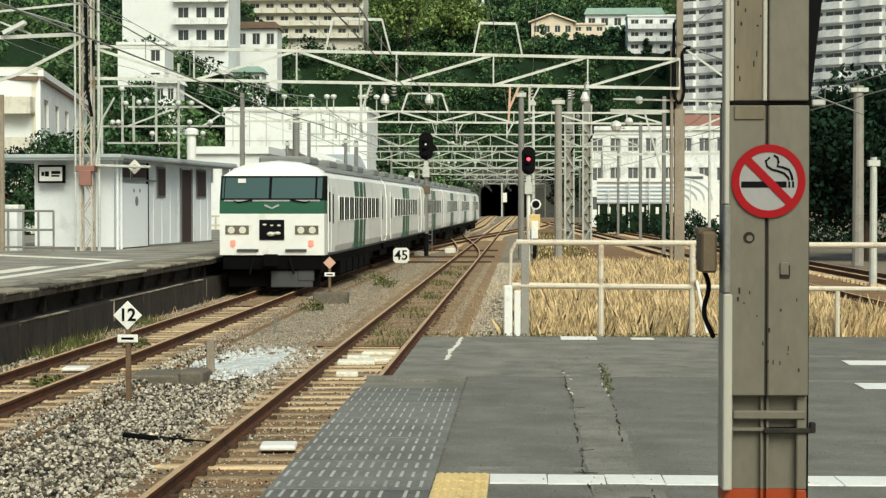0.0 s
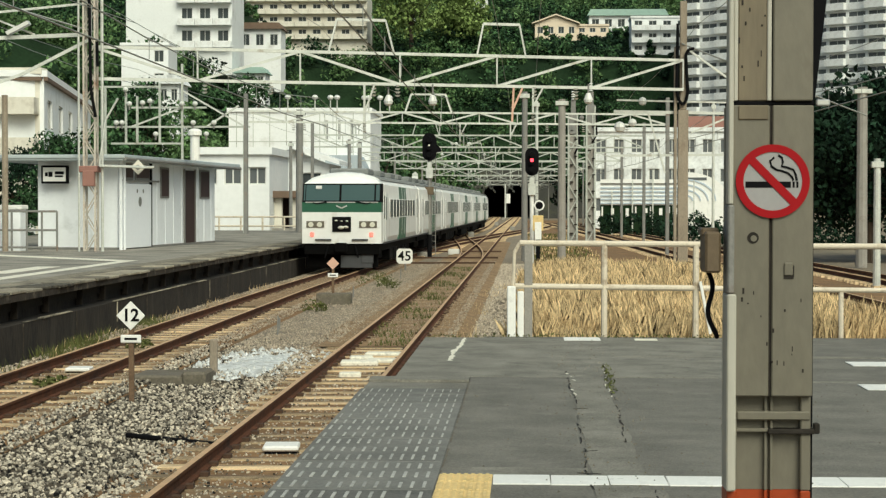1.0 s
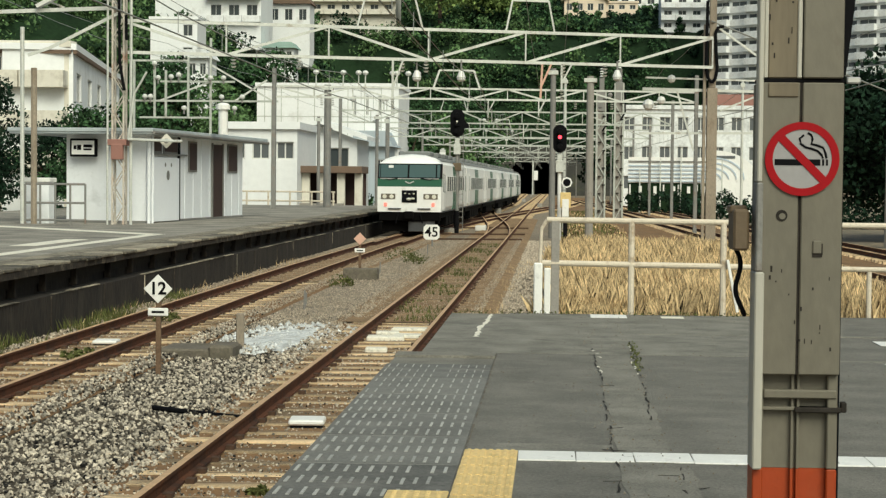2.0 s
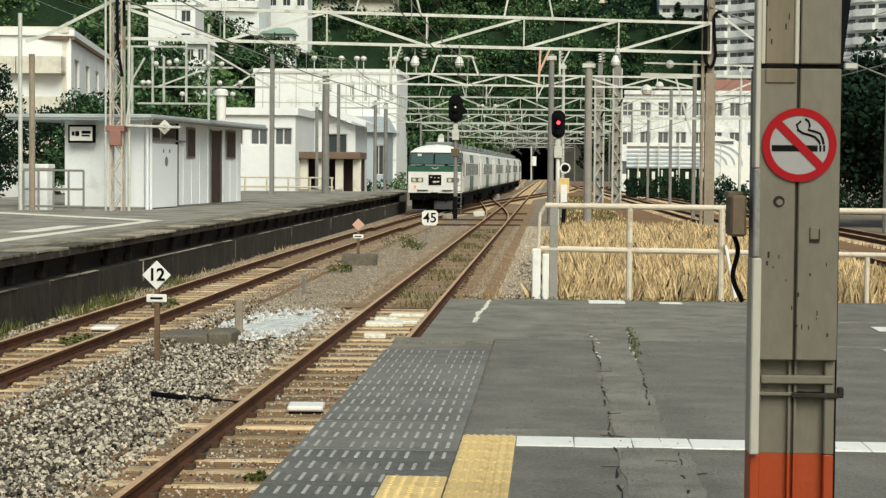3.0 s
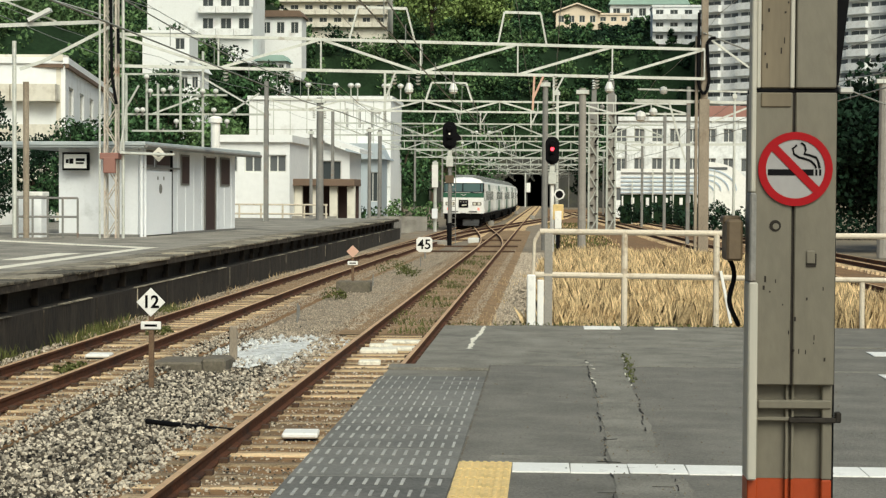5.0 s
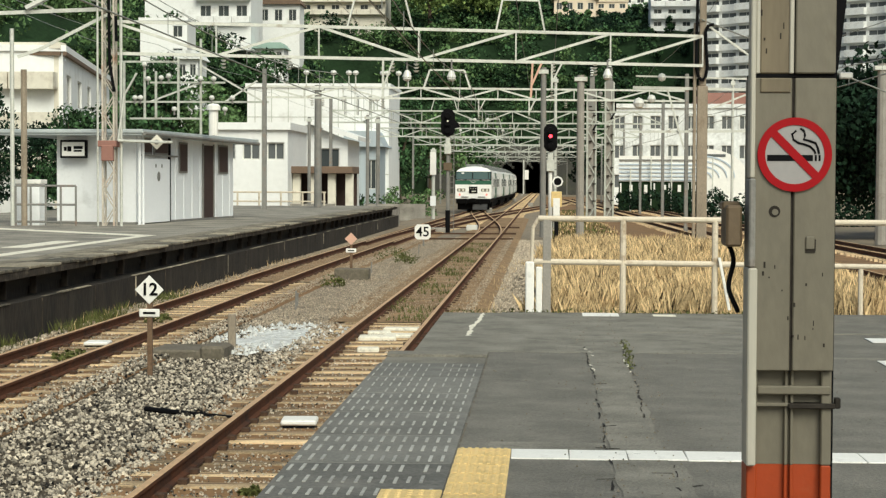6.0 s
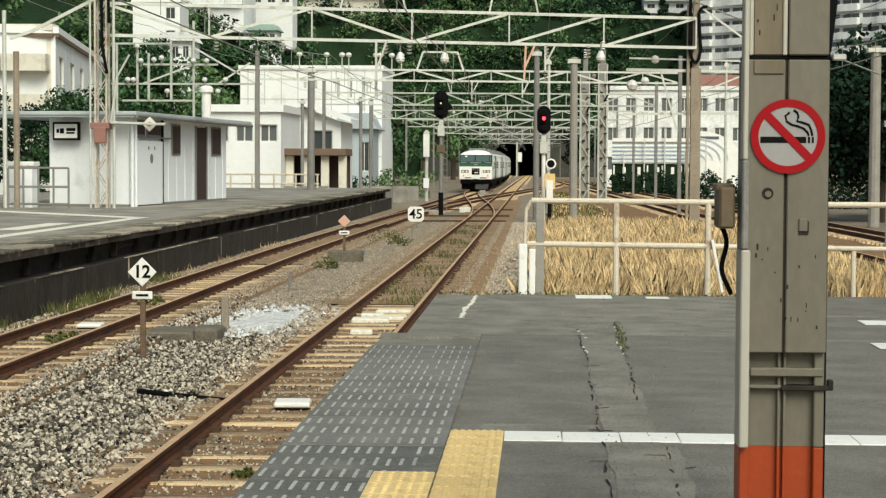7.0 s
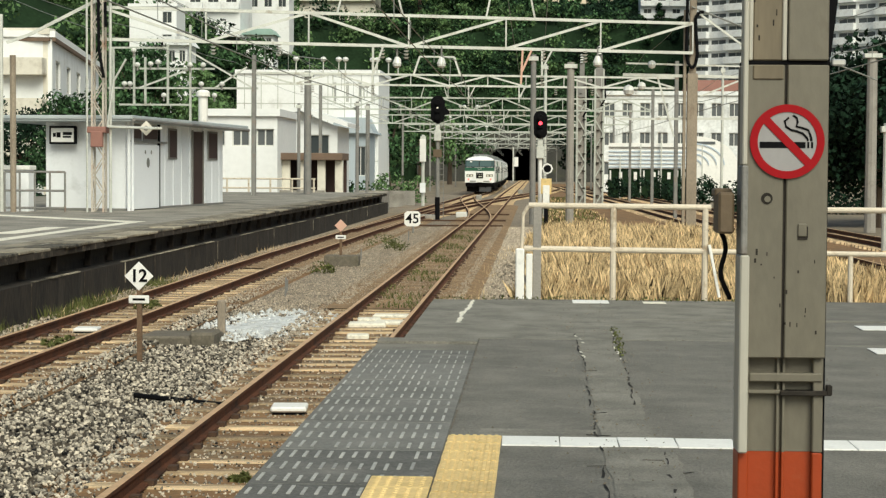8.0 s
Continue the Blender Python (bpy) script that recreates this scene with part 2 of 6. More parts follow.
    polerust=mat("rust_stained_pole", (0.30, 0.25, 0.19), 0.85, 0.3, 2.5, 0.25, stain=(0.14, 0.085, 0.05), stain_amt=0.35, stain_scale=1.6, stretch=(1, 1, 0.3)),
    wire=mat("wire", (0.30, 0.31, 0.29), 0.6, 0.1, 1, 0.0),
    bluestripe=mat("pale_blue_stripe", (0.50, 0.58, 0.66), 0.6, 0.08, 1, 0.0),
)


# ---- mesh helpers ----
def part(name, bm, material, parent=None, label=""):
    me = bpy.data.meshes.new(name)
    bm.to_mesh(me)
    bm.free()
    me.materials.append(M[material])
    ob = new(name, me)
    ob.parent = parent
    if label:
        ob["label"] = label
    return ob


def base(name, m=None, label="", category="", group="", kind=""):
    ob = new(name)
    if m is not None:
        ob.matrix_basis = m
    return tagged(ob, label, category, group, kind)


def box(bm, x0, x1, y0, y1, z0, z1, bev=0.0, m=None):
    g = bmesh.ops.create_cube(bm, size=1)
    t = Matrix.Translation(((x0 + x1) / 2, (y0 + y1) / 2, (z0 + z1) / 2)) @ Matrix.Diagonal((x1 - x0, y1 - y0, z1 - z0, 1))
    bmesh.ops.transform(bm, matrix=(m @ t if m is not None else t), verts=g["verts"])
    if bev:
        es = list({e for v in g["verts"] for e in v.link_edges})
        bmesh.ops.bevel(bm, geom=es, offset=bev, segments=1, affect="EDGES")


def rod(bm, a, b, r, seg=6, r2=None):
    a, b = Vector(a), Vector(b)
    d = b - a
    g = bmesh.ops.create_cone(bm, cap_ends=True, segments=seg, radius1=r, radius2=r if r2 is None else r2, depth=d.length)
    bmesh.ops.transform(bm, matrix=Matrix.Translation((a + b) / 2) @ d.to_track_quat("Z", "Y").to_matrix().to_4x4(), verts=g["verts"])


def bar(bm, a, b, w, h):
    """A rectangular bar from a to b, w across and h upright."""
    a, b = Vector(a), Vector(b)
    d = (b - a)
    x = d.normalized()
    up = Vector((0, 0, 1)) if abs(x.z) < 0.95 else Vector((0, 1, 0))
    y = up.cross(x).normalized()
    z = x.cross(y)
    m = Matrix((x, y, z)).transposed().to_4x4()
    m.translation = (a + b) / 2
    g = bmesh.ops.create_cube(bm, size=1)
    bmesh.ops.transform(bm, matrix=m @ Matrix.Diagonal((d.length, w, h, 1)), verts=g["verts"])


def ball(bm, c, r, seg=8, sz=1.0):
    g = bmesh.ops.create_uvsphere(bm, u_segments=seg, v_segments=max(4, seg // 2), radius=r)
    bmesh.ops.transform(bm, matrix=Matrix.Translation(c) @ Matrix.Diagonal((1, 1, sz, 1)), verts=g["verts"])


def prism(bm, outline, y0, y1, m=None):
    """An outline in x, z drawn out from y0 to y1."""
    f = [bm.verts.new((x, y0, z)) for x, z in outline]
    k = [bm.verts.new((x, y1, z)) for x, z in outline]
    n = len(outline)
    bm.faces.new(f)
    bm.faces.new(k[::-1])
    for i in range(n):
        bm.faces.new((f[i], k[i], k[(i + 1) % n], f[(i + 1) % n]))
    bmesh.ops.recalc_face_normals(bm, faces=bm.faces)
    if m is not None:
        bmesh.ops.transform(bm, matrix=m, verts=f + k)


def soup(name, verts, faces, material, parent=None, smooth=False):
    me = bpy.data.meshes.new(name)
    me.from_pydata(verts.tolist() if hasattr(verts, "tolist") else verts, [], faces.tolist() if hasattr(faces, "tolist") else faces)
    me.materials.append(M[material])
    ob = new(name, me)
    ob.parent = parent
    return ob


def tube(name, pts, r, material, parent=None, n=4):
    """One continuous wire or cable along points."""
    p = np.array(pts, float)
    d = np.gradient(p, axis=0)
    d /= np.linalg.norm(d, axis=1)[:, None]
    up = np.where(np.abs(d[:, 2:3]) > 0.9, [[0, 1.0, 0]], [[0, 0, 1.0]])
    u = np.cross(d, up)
    u /= np.linalg.norm(u, axis=1)[:, None]
    w = np.cross(d, u)
    v = np.concatenate([p[:, None] + r * (math.cos(2 * math.pi * k / n) * u + math.sin(2 * math.pi * k / n) * w)[:, None] for k in range(n)], 1).reshape(-1, 3)
    f = [[n * i + k, n * i + (k + 1) % n, n * (i + 1) + (k + 1) % n, n * (i + 1) + k] for i in range(len(p) - 1) for k in range(n)]
    return soup(name, v, f, material, parent)


def one(name, material, parent, fn, label=""):
    bm = bmesh.new()
    fn(bm)
    return part(name, bm, material, parent, label)


def text(name, body, size, material, parent, m, ext=0.004, bold=0.0):
    cu = bpy.data.curves.new(name, "FONT")
    cu.body, cu.size, cu.extrude = body, size, ext
    cu.align_x, cu.align_y = "CENTER", "CENTER"
    cu.offset = bold
    tmp = bpy.data.objects.new(name, cu)
    scene.collection.objects.link(tmp)
    me = bpy.data.meshes.new_from_object(tmp.evaluated_get(bpy.context.evaluated_depsgraph_get()))
    bpy.data.objects.remove(tmp)
    me.materials.clear()
    me.materials.append(M[material])
    ob = new(name, me)
    ob.parent = parent
    ob.matrix_basis = m
    return ob


rng = np.random.default_rng(7)


def leaf_cloud(centres, radii, per, size, flat=0.8):
    """Small tilted leaf quads spread through clumps."""
    c = np.repeat(np.asarray(centres, float), per, 0)
    r = np.repeat(np.asarray(radii, float), per)
    n = len(c)
    d = rng.normal(size=(n, 3))
    d /= np.linalg.norm(d, axis=1)[:, None]
    p = c + d * (r * rng.uniform(0.55, 1.08, n) ** 0.7)[:, None] * np.array([1, 1, flat])
    u = rng.normal(size=(n, 3))
    u /= np.linalg.norm(u, axis=1)[:, None]
    w = np.cross(u, d + rng.normal(scale=0.5, size=(n, 3)))
    w /= np.linalg.norm(w, axis=1)[:, None] + 1e-6
    s = (size * rng.uniform(0.5, 1.4, n))[:, None]
    v = np.stack([p - u * s, p - w * s * 0.6, p + u * s, p + w * s * 0.6], 1).reshape(-1, 3)
    return v, np.arange(4 * n).reshape(-1, 4)


def tree(name, x, y, z, h, r, material, label, seed, clumps=26, per=60, leaf=0.22, group=""):
    """Tapered trunk with limbs and an uneven crown of leaf clumps."""
    rr = random.Random(seed)
    t = base(name, pose(x, y, z), label, "tree", group)
    bm = bmesh.new()
    rod(bm, (0, 0, -0.3), (0.05 * h * rr.uniform(-1, 1), 0, h * 0.55), 0.035 * h, 7, 0.018 * h)
    cs, rs = [], []
    for i in range(clumps):
        a, q = rr.uniform(0, 6.28), rr.random() ** 0.6
        zz = h * rr.uniform(0.3, 0.95)
        lim = r * (1 - 0.55 * abs(zz / h - 0.55) * 2)
        c = (q * lim * math.cos(a), q * lim * math.sin(a), zz)
        cs.append(c)
        rs.append(r * rr.uniform(0.22, 0.42))
        if i % 3 == 0:
            rod(bm, (0, 0, h * 0.35), c, 0.010 * h, 4, 0.003 * h)
    part("trunk", bm, "trunk", t)
    v, f = leaf_cloud(cs, rs, per, leaf)
    soup("crown", v, f, material, t)
    return t


# ---- lie of the land ----
def smooth(a, b, v):
    t = np.clip((v - a) / (b - a), 0, 1)
    return t * t * (3 - 2 * t)


def left_x(y):
    """Centre line of the platform track that the train leaves by."""
    return -7.0 + 0.0118 * (np.maximum(0, y - 52) - np.maximum(0, y - 200)) - 0.0085 * np.maximum(0, y - 220)


def near_x(y):
    return -2.62 + 0.0 * y


def right_x(y):
    """The through track beyond the grass, bearing in towards the tunnel."""
    return 8.9 - 0.022 * np.maximum(0, y - 30) - 0.00002 * np.maximum(0, y - 90) ** 2


def far_right_x(y):
    return 13.2 - 0.028 * np.maximum(0, y - 30) - 0.00003 * np.maximum(0, y - 90) ** 2


def cross_x(y):
    """Crossover from the platform track through to the right-hand lines."""
    return -6.6 + 9.5 * smooth(70, 250, y)


def hill_z(x, y):
    front = np.interp(y, [402, 408, 420, 436, 470, 540, 650, 800], [9, 20, 34, 40, 47, 66, 98, 125])
    front = np.where(y < 402, 0, front)
    side = np.maximum(0, np.abs(x + 4) - 30) * np.where(x > 0, 0.34, 1.12) * smooth(215, 335, y) * (1 + 0.35 * smooth(340, 420, y))
    return np.maximum(front, np.minimum(side, 29 + 17 * smooth(350, 420, y))) + 2.0 * np.sin(x * 0.07 + y * 0.03) * smooth(180, 300, y) * (side > 1)


def make_ground():
    xs = np.concatenate([np.linspace(-900, -120, 14), np.linspace(-100, 100, 61), np.linspace(120, 900, 14)])
    ys = np.concatenate([np.linspace(-200, -10, 8), np.linspace(0, 400, 61), [401.9, 402.2], np.linspace(406, 820, 56), np.linspace(900, 3500, 8)])
    X, Y = np.meshgrid(xs, ys)
    Z = hill_z(X, Y) - 0.42
    v = np.stack([X, Y, Z], -1).reshape(-1, 3)
    nx = len(xs)
    i, j = np.meshgrid(np.arange(nx - 1), np.arange(len(ys) - 1))
    k = (j * nx + i).ravel()
    f = np.stack([k, k + 1, k + nx + 1, k + nx], 1)
    mid = v[f].mean(1)
    f = f[~((np.abs(mid[:, 0] + 4.6) < 8) & (mid[:, 1] > 399) & (mid[:, 1] < 403))]  # mouth of the tunnel
    ob = soup("ground", v, f, "ground")
    # high faces take the dark green that stands for shade between crowns
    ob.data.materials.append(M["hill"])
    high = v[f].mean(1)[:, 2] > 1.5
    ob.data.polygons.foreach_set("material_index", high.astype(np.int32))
    tagged(ob, "railway yard ground rising into a wooded hillside", "ground", kind="structure")


make_ground()


def strip(name, cx, half, y0, y1, z, material, step=4.0, slope=0.35, drop=0.22, label="", parent=None):
    """A ballast bed along a centre line, with sloped shoulders."""
    ys = np.arange(y0, y1 + step, step)
    c = cx(ys)
    offs = [(-half - slope, z - drop), (-half, z), (half, z), (half + slope, z - drop)]
    v = np.array([[c[i] + o, ys[i], zz] for i in range(len(ys)) for o, zz in offs])
    f = [[4 * i + j, 4 * i + j + 1, 4 * i + j + 5, 4 * i + j + 4] for i in range(len(ys) - 1) for j in range(3)]
    return tagged(soup(name, v, f, material, parent), label, "ballast" if label else "", kind="structure" if label else "")


strip("ballast_bed", lambda y: -4.7 + 0 * y, 4.6, -6, 400, -0.235, "ballast", label="grey and rust-brown track ballast between the platforms")
strip("ballast_bed_right", lambda y: 8.3 - 0.022 * np.maximum(0, y - 30) - 0.00002 * np.maximum(0, y - 90) ** 2, 6.6, 10, 330, -0.26, "soil", label="ballast under the lines beyond the grass")
# dark strip stands in for shade between the loose stones
tagged(strip("ballast_fines", lambda y: -4.84 + 0 * y, 0.76, 9, 31, -0.229, "gapshade", slope=0.05, drop=0.01), "dark fines showing between the fresh ballast stones", "ballast", kind="structure")
tagged(strip("track_bed", near_x, 1.15, -6, 120, -0.180, "soil", slope=0.3, drop=0.05), "brown earthy bed under the weathered sleepers", "track bed", kind="structure")
tagged(strip("track_bed_left", left_x, 1.1, -6, 120, -0.182, "soil", slope=0.3, drop=0.05), "brown stained bed under the platform track", "track bed", kind="structure")

tagged(strip("track_fill", near_x, 1.2, 33, 129, -0.147, "trackdirt", slope=0.3, drop=0.07), "dusty earth hiding the sleepers further along the track", "track bed", kind="structure")
tagged(strip("track_fill_left", left_x, 1.2, 46, 129, -0.150, "trackdirt", slope=0.3, drop=0.07), "dusty earth hiding the sleepers of the platform track", "track bed", kind="structure")

PROFILE = [(-0.065, -0.155), (0.065, -0.155), (0.06, -0.135), (0.012, -0.125), (0.012, -0.045), (0.034, -0.035),
           (0.034, -0.004), (0.026, 0.0), (-0.026, 0.0), (-0.034, -0.004), (-0.034, -0.035), (-0.012, -0.045), (-0.012, -0.125), (-0.06, -0.135)]


def rails(name, cx, y0, y1, parent, step=3.0):
    for s in (-1, 1):
        ys = np.arange(y0, y1 + step, step)
        c = cx(ys) + s * 0.5665
        n = len(PROFILE)
        v = [[c[i] + px, ys[i], pz] for i in range(len(ys)) for px, pz in PROFILE]
        f = [[n * i + j, n * i + (j + 1) % n, n * (i + 1) + (j + 1) % n, n * (i + 1) + j] for i in range(len(ys) - 1) for j in range(n)]
        ob = soup("rail", v, f, "rail", parent)
        ob.data.materials.append(M["railtop"])
        ob.data.polygons.foreach_set("material_index", np.array([1 if (k % n) in (6, 7, 8) else 0 for k in range(len(f))], dtype=np.int32))


def track(name, cx, y0, y1, near, label, pitch=0.66):
    """Rails on timber sleepers; the nearest sleepers are pieces of their own."""
    t = base(name, None, label, "railway track", kind="structure")
    rails(name, cx, y0, y1, t)
    bm = bmesh.new()
    box(bm, -1.02, 1.02, -0.105, 0.105, -0.31, -0.158, 0.012)
    me = bpy.data.meshes.new("sleeper")
    bm.to_mesh(me)
    bm.free()
    me.materials.append(M["sleeper"])
    bc = bmesh.new()
    for s in (-1, 1):
        for q in (-0.1, 0.1):
            box(bc, s * 0.5665 + q - 0.04, s * 0.5665 + q + 0.04, -0.06, 0.06, -0.16, -0.115)
    mc = bpy.data.meshes.new("rail_chair")
    bc.to_mesh(mc)
    bc.free()
    mc.materials.append(M["chair"])
    rr = random.Random(len(name))
    y = y0
    far = []
    while y < y1:
        m = pose(float(cx(np.array(y))) + rr.uniform(-0.05, 0.05), y + rr.uniform(-0.03, 0.03), rr.uniform(-0.014, 0.006), 0, 0, rr.uniform(-1.6, 1.6))
        if near[0] <= y <= near[1]:
            o = new("sleeper", me)
            o.parent, o.matrix_basis = t, m
            c = new("rail_chair", mc)
            c.parent = o
        else:
            far.append(m)
        y += pitch
    if far:
        v0 = np.array([[x, yy, z] for x in (-1.02, 1.02) for yy in (-0.105, 0.105) for z in (-0.31, -0.158)])
        f0 = np.array([[0, 1, 3, 2], [4, 6, 7, 5], [0, 4, 5, 1], [2, 3, 7, 6], [1, 5, 7, 3]])
        v = np.concatenate([np.array([m @ Vector(p) for p in v0]) for m in far])
        f = np.concatenate([f0 + 8 * i for i in range(len(far))])
        tagged(soup("sleepers", v, f, "sleeper", t), kind="stuff")
    return t


track("track_near", near_x, 4.0, 130, (8, 60), "rust-brown rails on weathered timber sleepers beside the platform")
track("track_left", left_x, 6.0, 401, (14, 70), "rusty platform track that the train leaves along")
track("track_near_far", lambda y: -2.62 + 0.35 * smooth(130, 400, y), 130.5, 401, (0, 1), "far end of the platform-side track towards the tunnel")
track("track_crossover", cross_x, 72, 252, (0, 1), "crossover rails passing between the running lines", 0.75)
track("track_scissors", lambda y: -2.62 - 3.25 * smooth(80, 168, y), 84, 166, (0, 1), "dark crossing rails of the scissors crossover", 0.75)
track("track_right", right_x, 8, 260, (0, 1), "rusty track beyond the patch of dry grass")
track("track_far_right", far_right_x, 8, 240, (0, 1), "second rusty track beyond the patch of dry grass")


# ---- platforms ----
PZ = 0.95


def own_platform():
    p = base("platform_near", None, "dark grey asphalt platform with a worn edge", "platform", kind="structure")
    one("deck", "asphalt", p, lambda bm: box(bm, -0.484, 6.6, -6, 20.6, PZ - 0.25, PZ))
    one("core", "concrete", p, lambda bm: [box(bm, -1.22, 6.5, -6, 15.6, -0.4, PZ - 0.252), box(bm, -1.04, 6.5, 15.6, 20.5, -0.4, PZ - 0.252)])
    one("edge_slab", "patch", p, lambda bm: box(bm, -1.36, -0.486, -6, 15.7, PZ - 0.16, PZ - 0.022, 0.01))
    one("edge_slab", "patch", p, lambda bm: box(bm, -1.14, -0.486, 15.71, 20.55, PZ - 0.16, PZ - 0.022, 0.01))
    one("end_patch", "patch", p, lambda bm: box(bm, -1.14, 2.2, 15.75, 20.4, PZ - 0.02, PZ + 0.004))
    one("end_kerb", "concrete", p, lambda bm: box(bm, -1.12, 6.6, 20.62, 20.85, PZ - 0.4, PZ - 0.03, 0.02))
    # lighter strip of older surfacing between two long cracks
    def wobble(bm, x0, x1, y0, y1, w, z, seed, jag=0.05, gaps=0.0, step=0.1, wvar=1.0):
        rr = random.Random(seed)
        n = max(4, int(abs(y1 - y0) / step))
        prev, drift = None, 0.0
        for i in range(n + 1):
            u = i / n
            drift = 0.85 * drift + rr.uniform(-jag, jag)
            x = x0 + (x1 - x0) * u + drift
            y = y0 + (y1 - y0) * u
            ww = w * (1 + wvar * rr.uniform(-0.7, 0.6))
            cur = (bm.verts.new((x - ww, y, z)), bm.verts.new((x + ww, y, z)))
            if prev and rr.random() >= gaps:
                bm.faces.new((prev[0], prev[1], cur[1], cur[0]))
            prev = cur
    one("old_strip", "patch", p, lambda bm: wobble(bm, 0.50, 0.52, 4.2, 17.2, 0.15, PZ + 0.003, 3, 0.008, 0, 0.12, 0.05))
    one("crack", "pillardark", p, lambda bm: wobble(bm, 0.34, 0.35, 6.4, 10.4, 0.0045, PZ + 0.006, 5, 0.010, 0.35))
    one("crack", "pillardark", p, lambda bm: wobble(bm, 0.34, 0.38, 10.4, 13.5, 0.004, PZ + 0.006, 11, 0.010, 0.45))
    one("crack", "pillardark", p, lambda bm: wobble(bm, 0.38, 0.36, 13.5, 16.3, 0.006, PZ + 0.006, 12, 0.011, 0.3))
    one("crack", "pillardark", p, lambda bm: wobble(bm, 0.64, 0.72, 11.2, 17.1, 0.0055, PZ + 0.006, 8, 0.012, 0.25))
    one("crack", "pillardark", p, lambda bm: wobble(bm, 0.64, 0.66, 8.2, 9.5, 0.006, PZ + 0.006, 21, 0.013, 0.3))
    one("crack", "pillardark", p, lambda bm: wobble(bm, 0.62, 0.64, 6.4, 8.2, 0.004, PZ + 0.006, 23, 0.010, 0.5))
    one("worn_seam", "lineworn", p, lambda bm: wobble(bm, 0.37, 0.36, 14.2, 16.2, 0.010, PZ + 0.006, 15, 0.02, 0.6))
    one("worn_seam", "lineworn", p, lambda bm: wobble(bm, 0.67, 0.72, 14.0, 16.9, 0.007, PZ + 0.0065, 16, 0.02, 0.6))
    one("worn_patch", "patch", p, lambda bm: wobble(bm, 0.56, 0.62, 7.0, 9.5, 0.13, PZ + 0.005, 19, 0.012, 0, 0.12, 0.12))
    # short crosswise cracks, pale scuffs and loose grit
    rr = random.Random(31)
    for i in range(7):
        cx, cy, ln = rr.uniform(0.3, 0.75), rr.uniform(8.0, 17.0), rr.uniform(0.05, 0.16)
        bmc = bmesh.new()
        bar(bmc, (cx - ln / 2, cy, PZ + 0.006), (cx + ln / 2, cy + rr.uniform(-0.05, 0.05), PZ + 0.006), rr.uniform(0.006, 0.014), 0.002)
        part("cross_crack", bmc, "pillardark", p)
    gv, gf = [], []
    for i in range(500):
        gx, gy, gs = rr.uniform(-0.45, 2.6), rr.uniform(8.5, 20.3), rr.uniform(0.003, 0.009)
        if rr.random() < 0.6:
            gx = rr.choice((0.36, 0.68)) + rr.gauss(0, 0.07)
        k = len(gv)
        gv += [(gx - gs, gy - gs, PZ + 0.004), (gx + gs, gy - gs * 0.6, PZ + 0.004), (gx + gs * 0.3, gy + gs, PZ + 0.004), (gx, gy, PZ + 0.006 + gs)]
        gf += [(k, k + 1, k + 3), (k + 1, k + 2, k + 3), (k + 2, k, k + 3)]
    tagged(soup("grit", gv, gf, "oldblock", p), kind="stuff")
    v, f = leaf_cloud([(0.69 + 0.02 * math.sin(i * 2.1) + 0.004 * i, 14.4 + 0.2 * i, PZ + 0.015) for i in range(13)], [0.028] * 13, 14, 0.012)
    tagged(soup("crack_weeds", v, f, "weed", p), kind="stuff")
    one("joint", "pillardark", p, lambda bm: wobble(bm, -0.48, 0.36, 15.52, 15.6, 0.01, PZ + 0.006, 41, 0.004, 0.1, 0.02))
    one("joint", "patch", p, lambda bm: box(bm, -1.35, -0.49, 15.45, 15.752, PZ - 0.02, PZ + 0.003))
    one("worn_patch", "patch", p, lambda bm: wobble(bm, 0.0, 0.02, 9.99, 10.3, 0.33, PZ + 0.002, 61, 0.004, 0, 0.05, 0.03))
    one("joint", "patch", p, lambda bm: box(bm, 2.22, 6.5, 15.4, 15.5, PZ - 0.01, PZ + 0.003))
    one("joint", "patch", p, lambda bm: box(bm, 0.85, 6.5, 17.86, 18.0, PZ - 0.01, PZ + 0.0085))
    # ribbed edge mats
    rr = random.Random(4)
    bmr = bmesh.new()
    for i in range(-4, 15):
        y0 = 1.05 * i
        if y0 + 1.04 > 15.65:
            break
        one("edge_mat", "matgrey", p, lambda bm: box(bm, -1.35, -0.486, y0, y0 + 1.038, PZ - 0.021, PZ + 0.004, 0.004))
        for r in range(3):
            for c in range(13):
                x = -1.31 + c * 0.064
                yy = y0 + 0.07 + r * 0.35 + rr.uniform(-0.012, 0.012)
                if rr.random() < (0.98 if y0 < 12 else 0.85):
                    hw = 0.0085 - 0.0045 * min(1.0, max(0.0, (y0 - 9.5) / 4.0))
                    box(bmr, x - hw, x + hw, yy, yy + rr.uniform(0.14, 0.21), PZ + 0.004, PZ + 0.009)
    tagged(part("mat_ribs", bmr, "slot", p), kind="stuff")
    one("mat_seam", "oldblock", p, lambda bm: [wobble(bm, -0.476, -0.474, 5, 15.6, 0.005, PZ + 0.0052, 43, 0.002, 0.3)])
    # dry fringe of weeds in the joint at the platform end
    v, f = leaf_cloud([(-1.08 + 0.06 * i, 20.5 + 0.05 * math.sin(i * 1.7), PZ + 0.01) for i in range(60)], [0.05] * 60, 9, 0.016)
    tagged(soup("end_weeds", v, f, "weed", p), kind="stuff")
    # tactile strip and its branch
    def tactile(bm):
        box(bm, -0.148, 0.148, -0.148, 0.148, -0.01, 0.006, 0.004)
        for k in range(-3, 4):
            box(bm, k * 0.04 - 0.011, k * 0.04 + 0.011, -0.135, 0.135, 0.006, 0.012, 0.002)
    bm = bmesh.new()
    tactile(bm)
    me = bpy.data.meshes.new("tactile_tile")
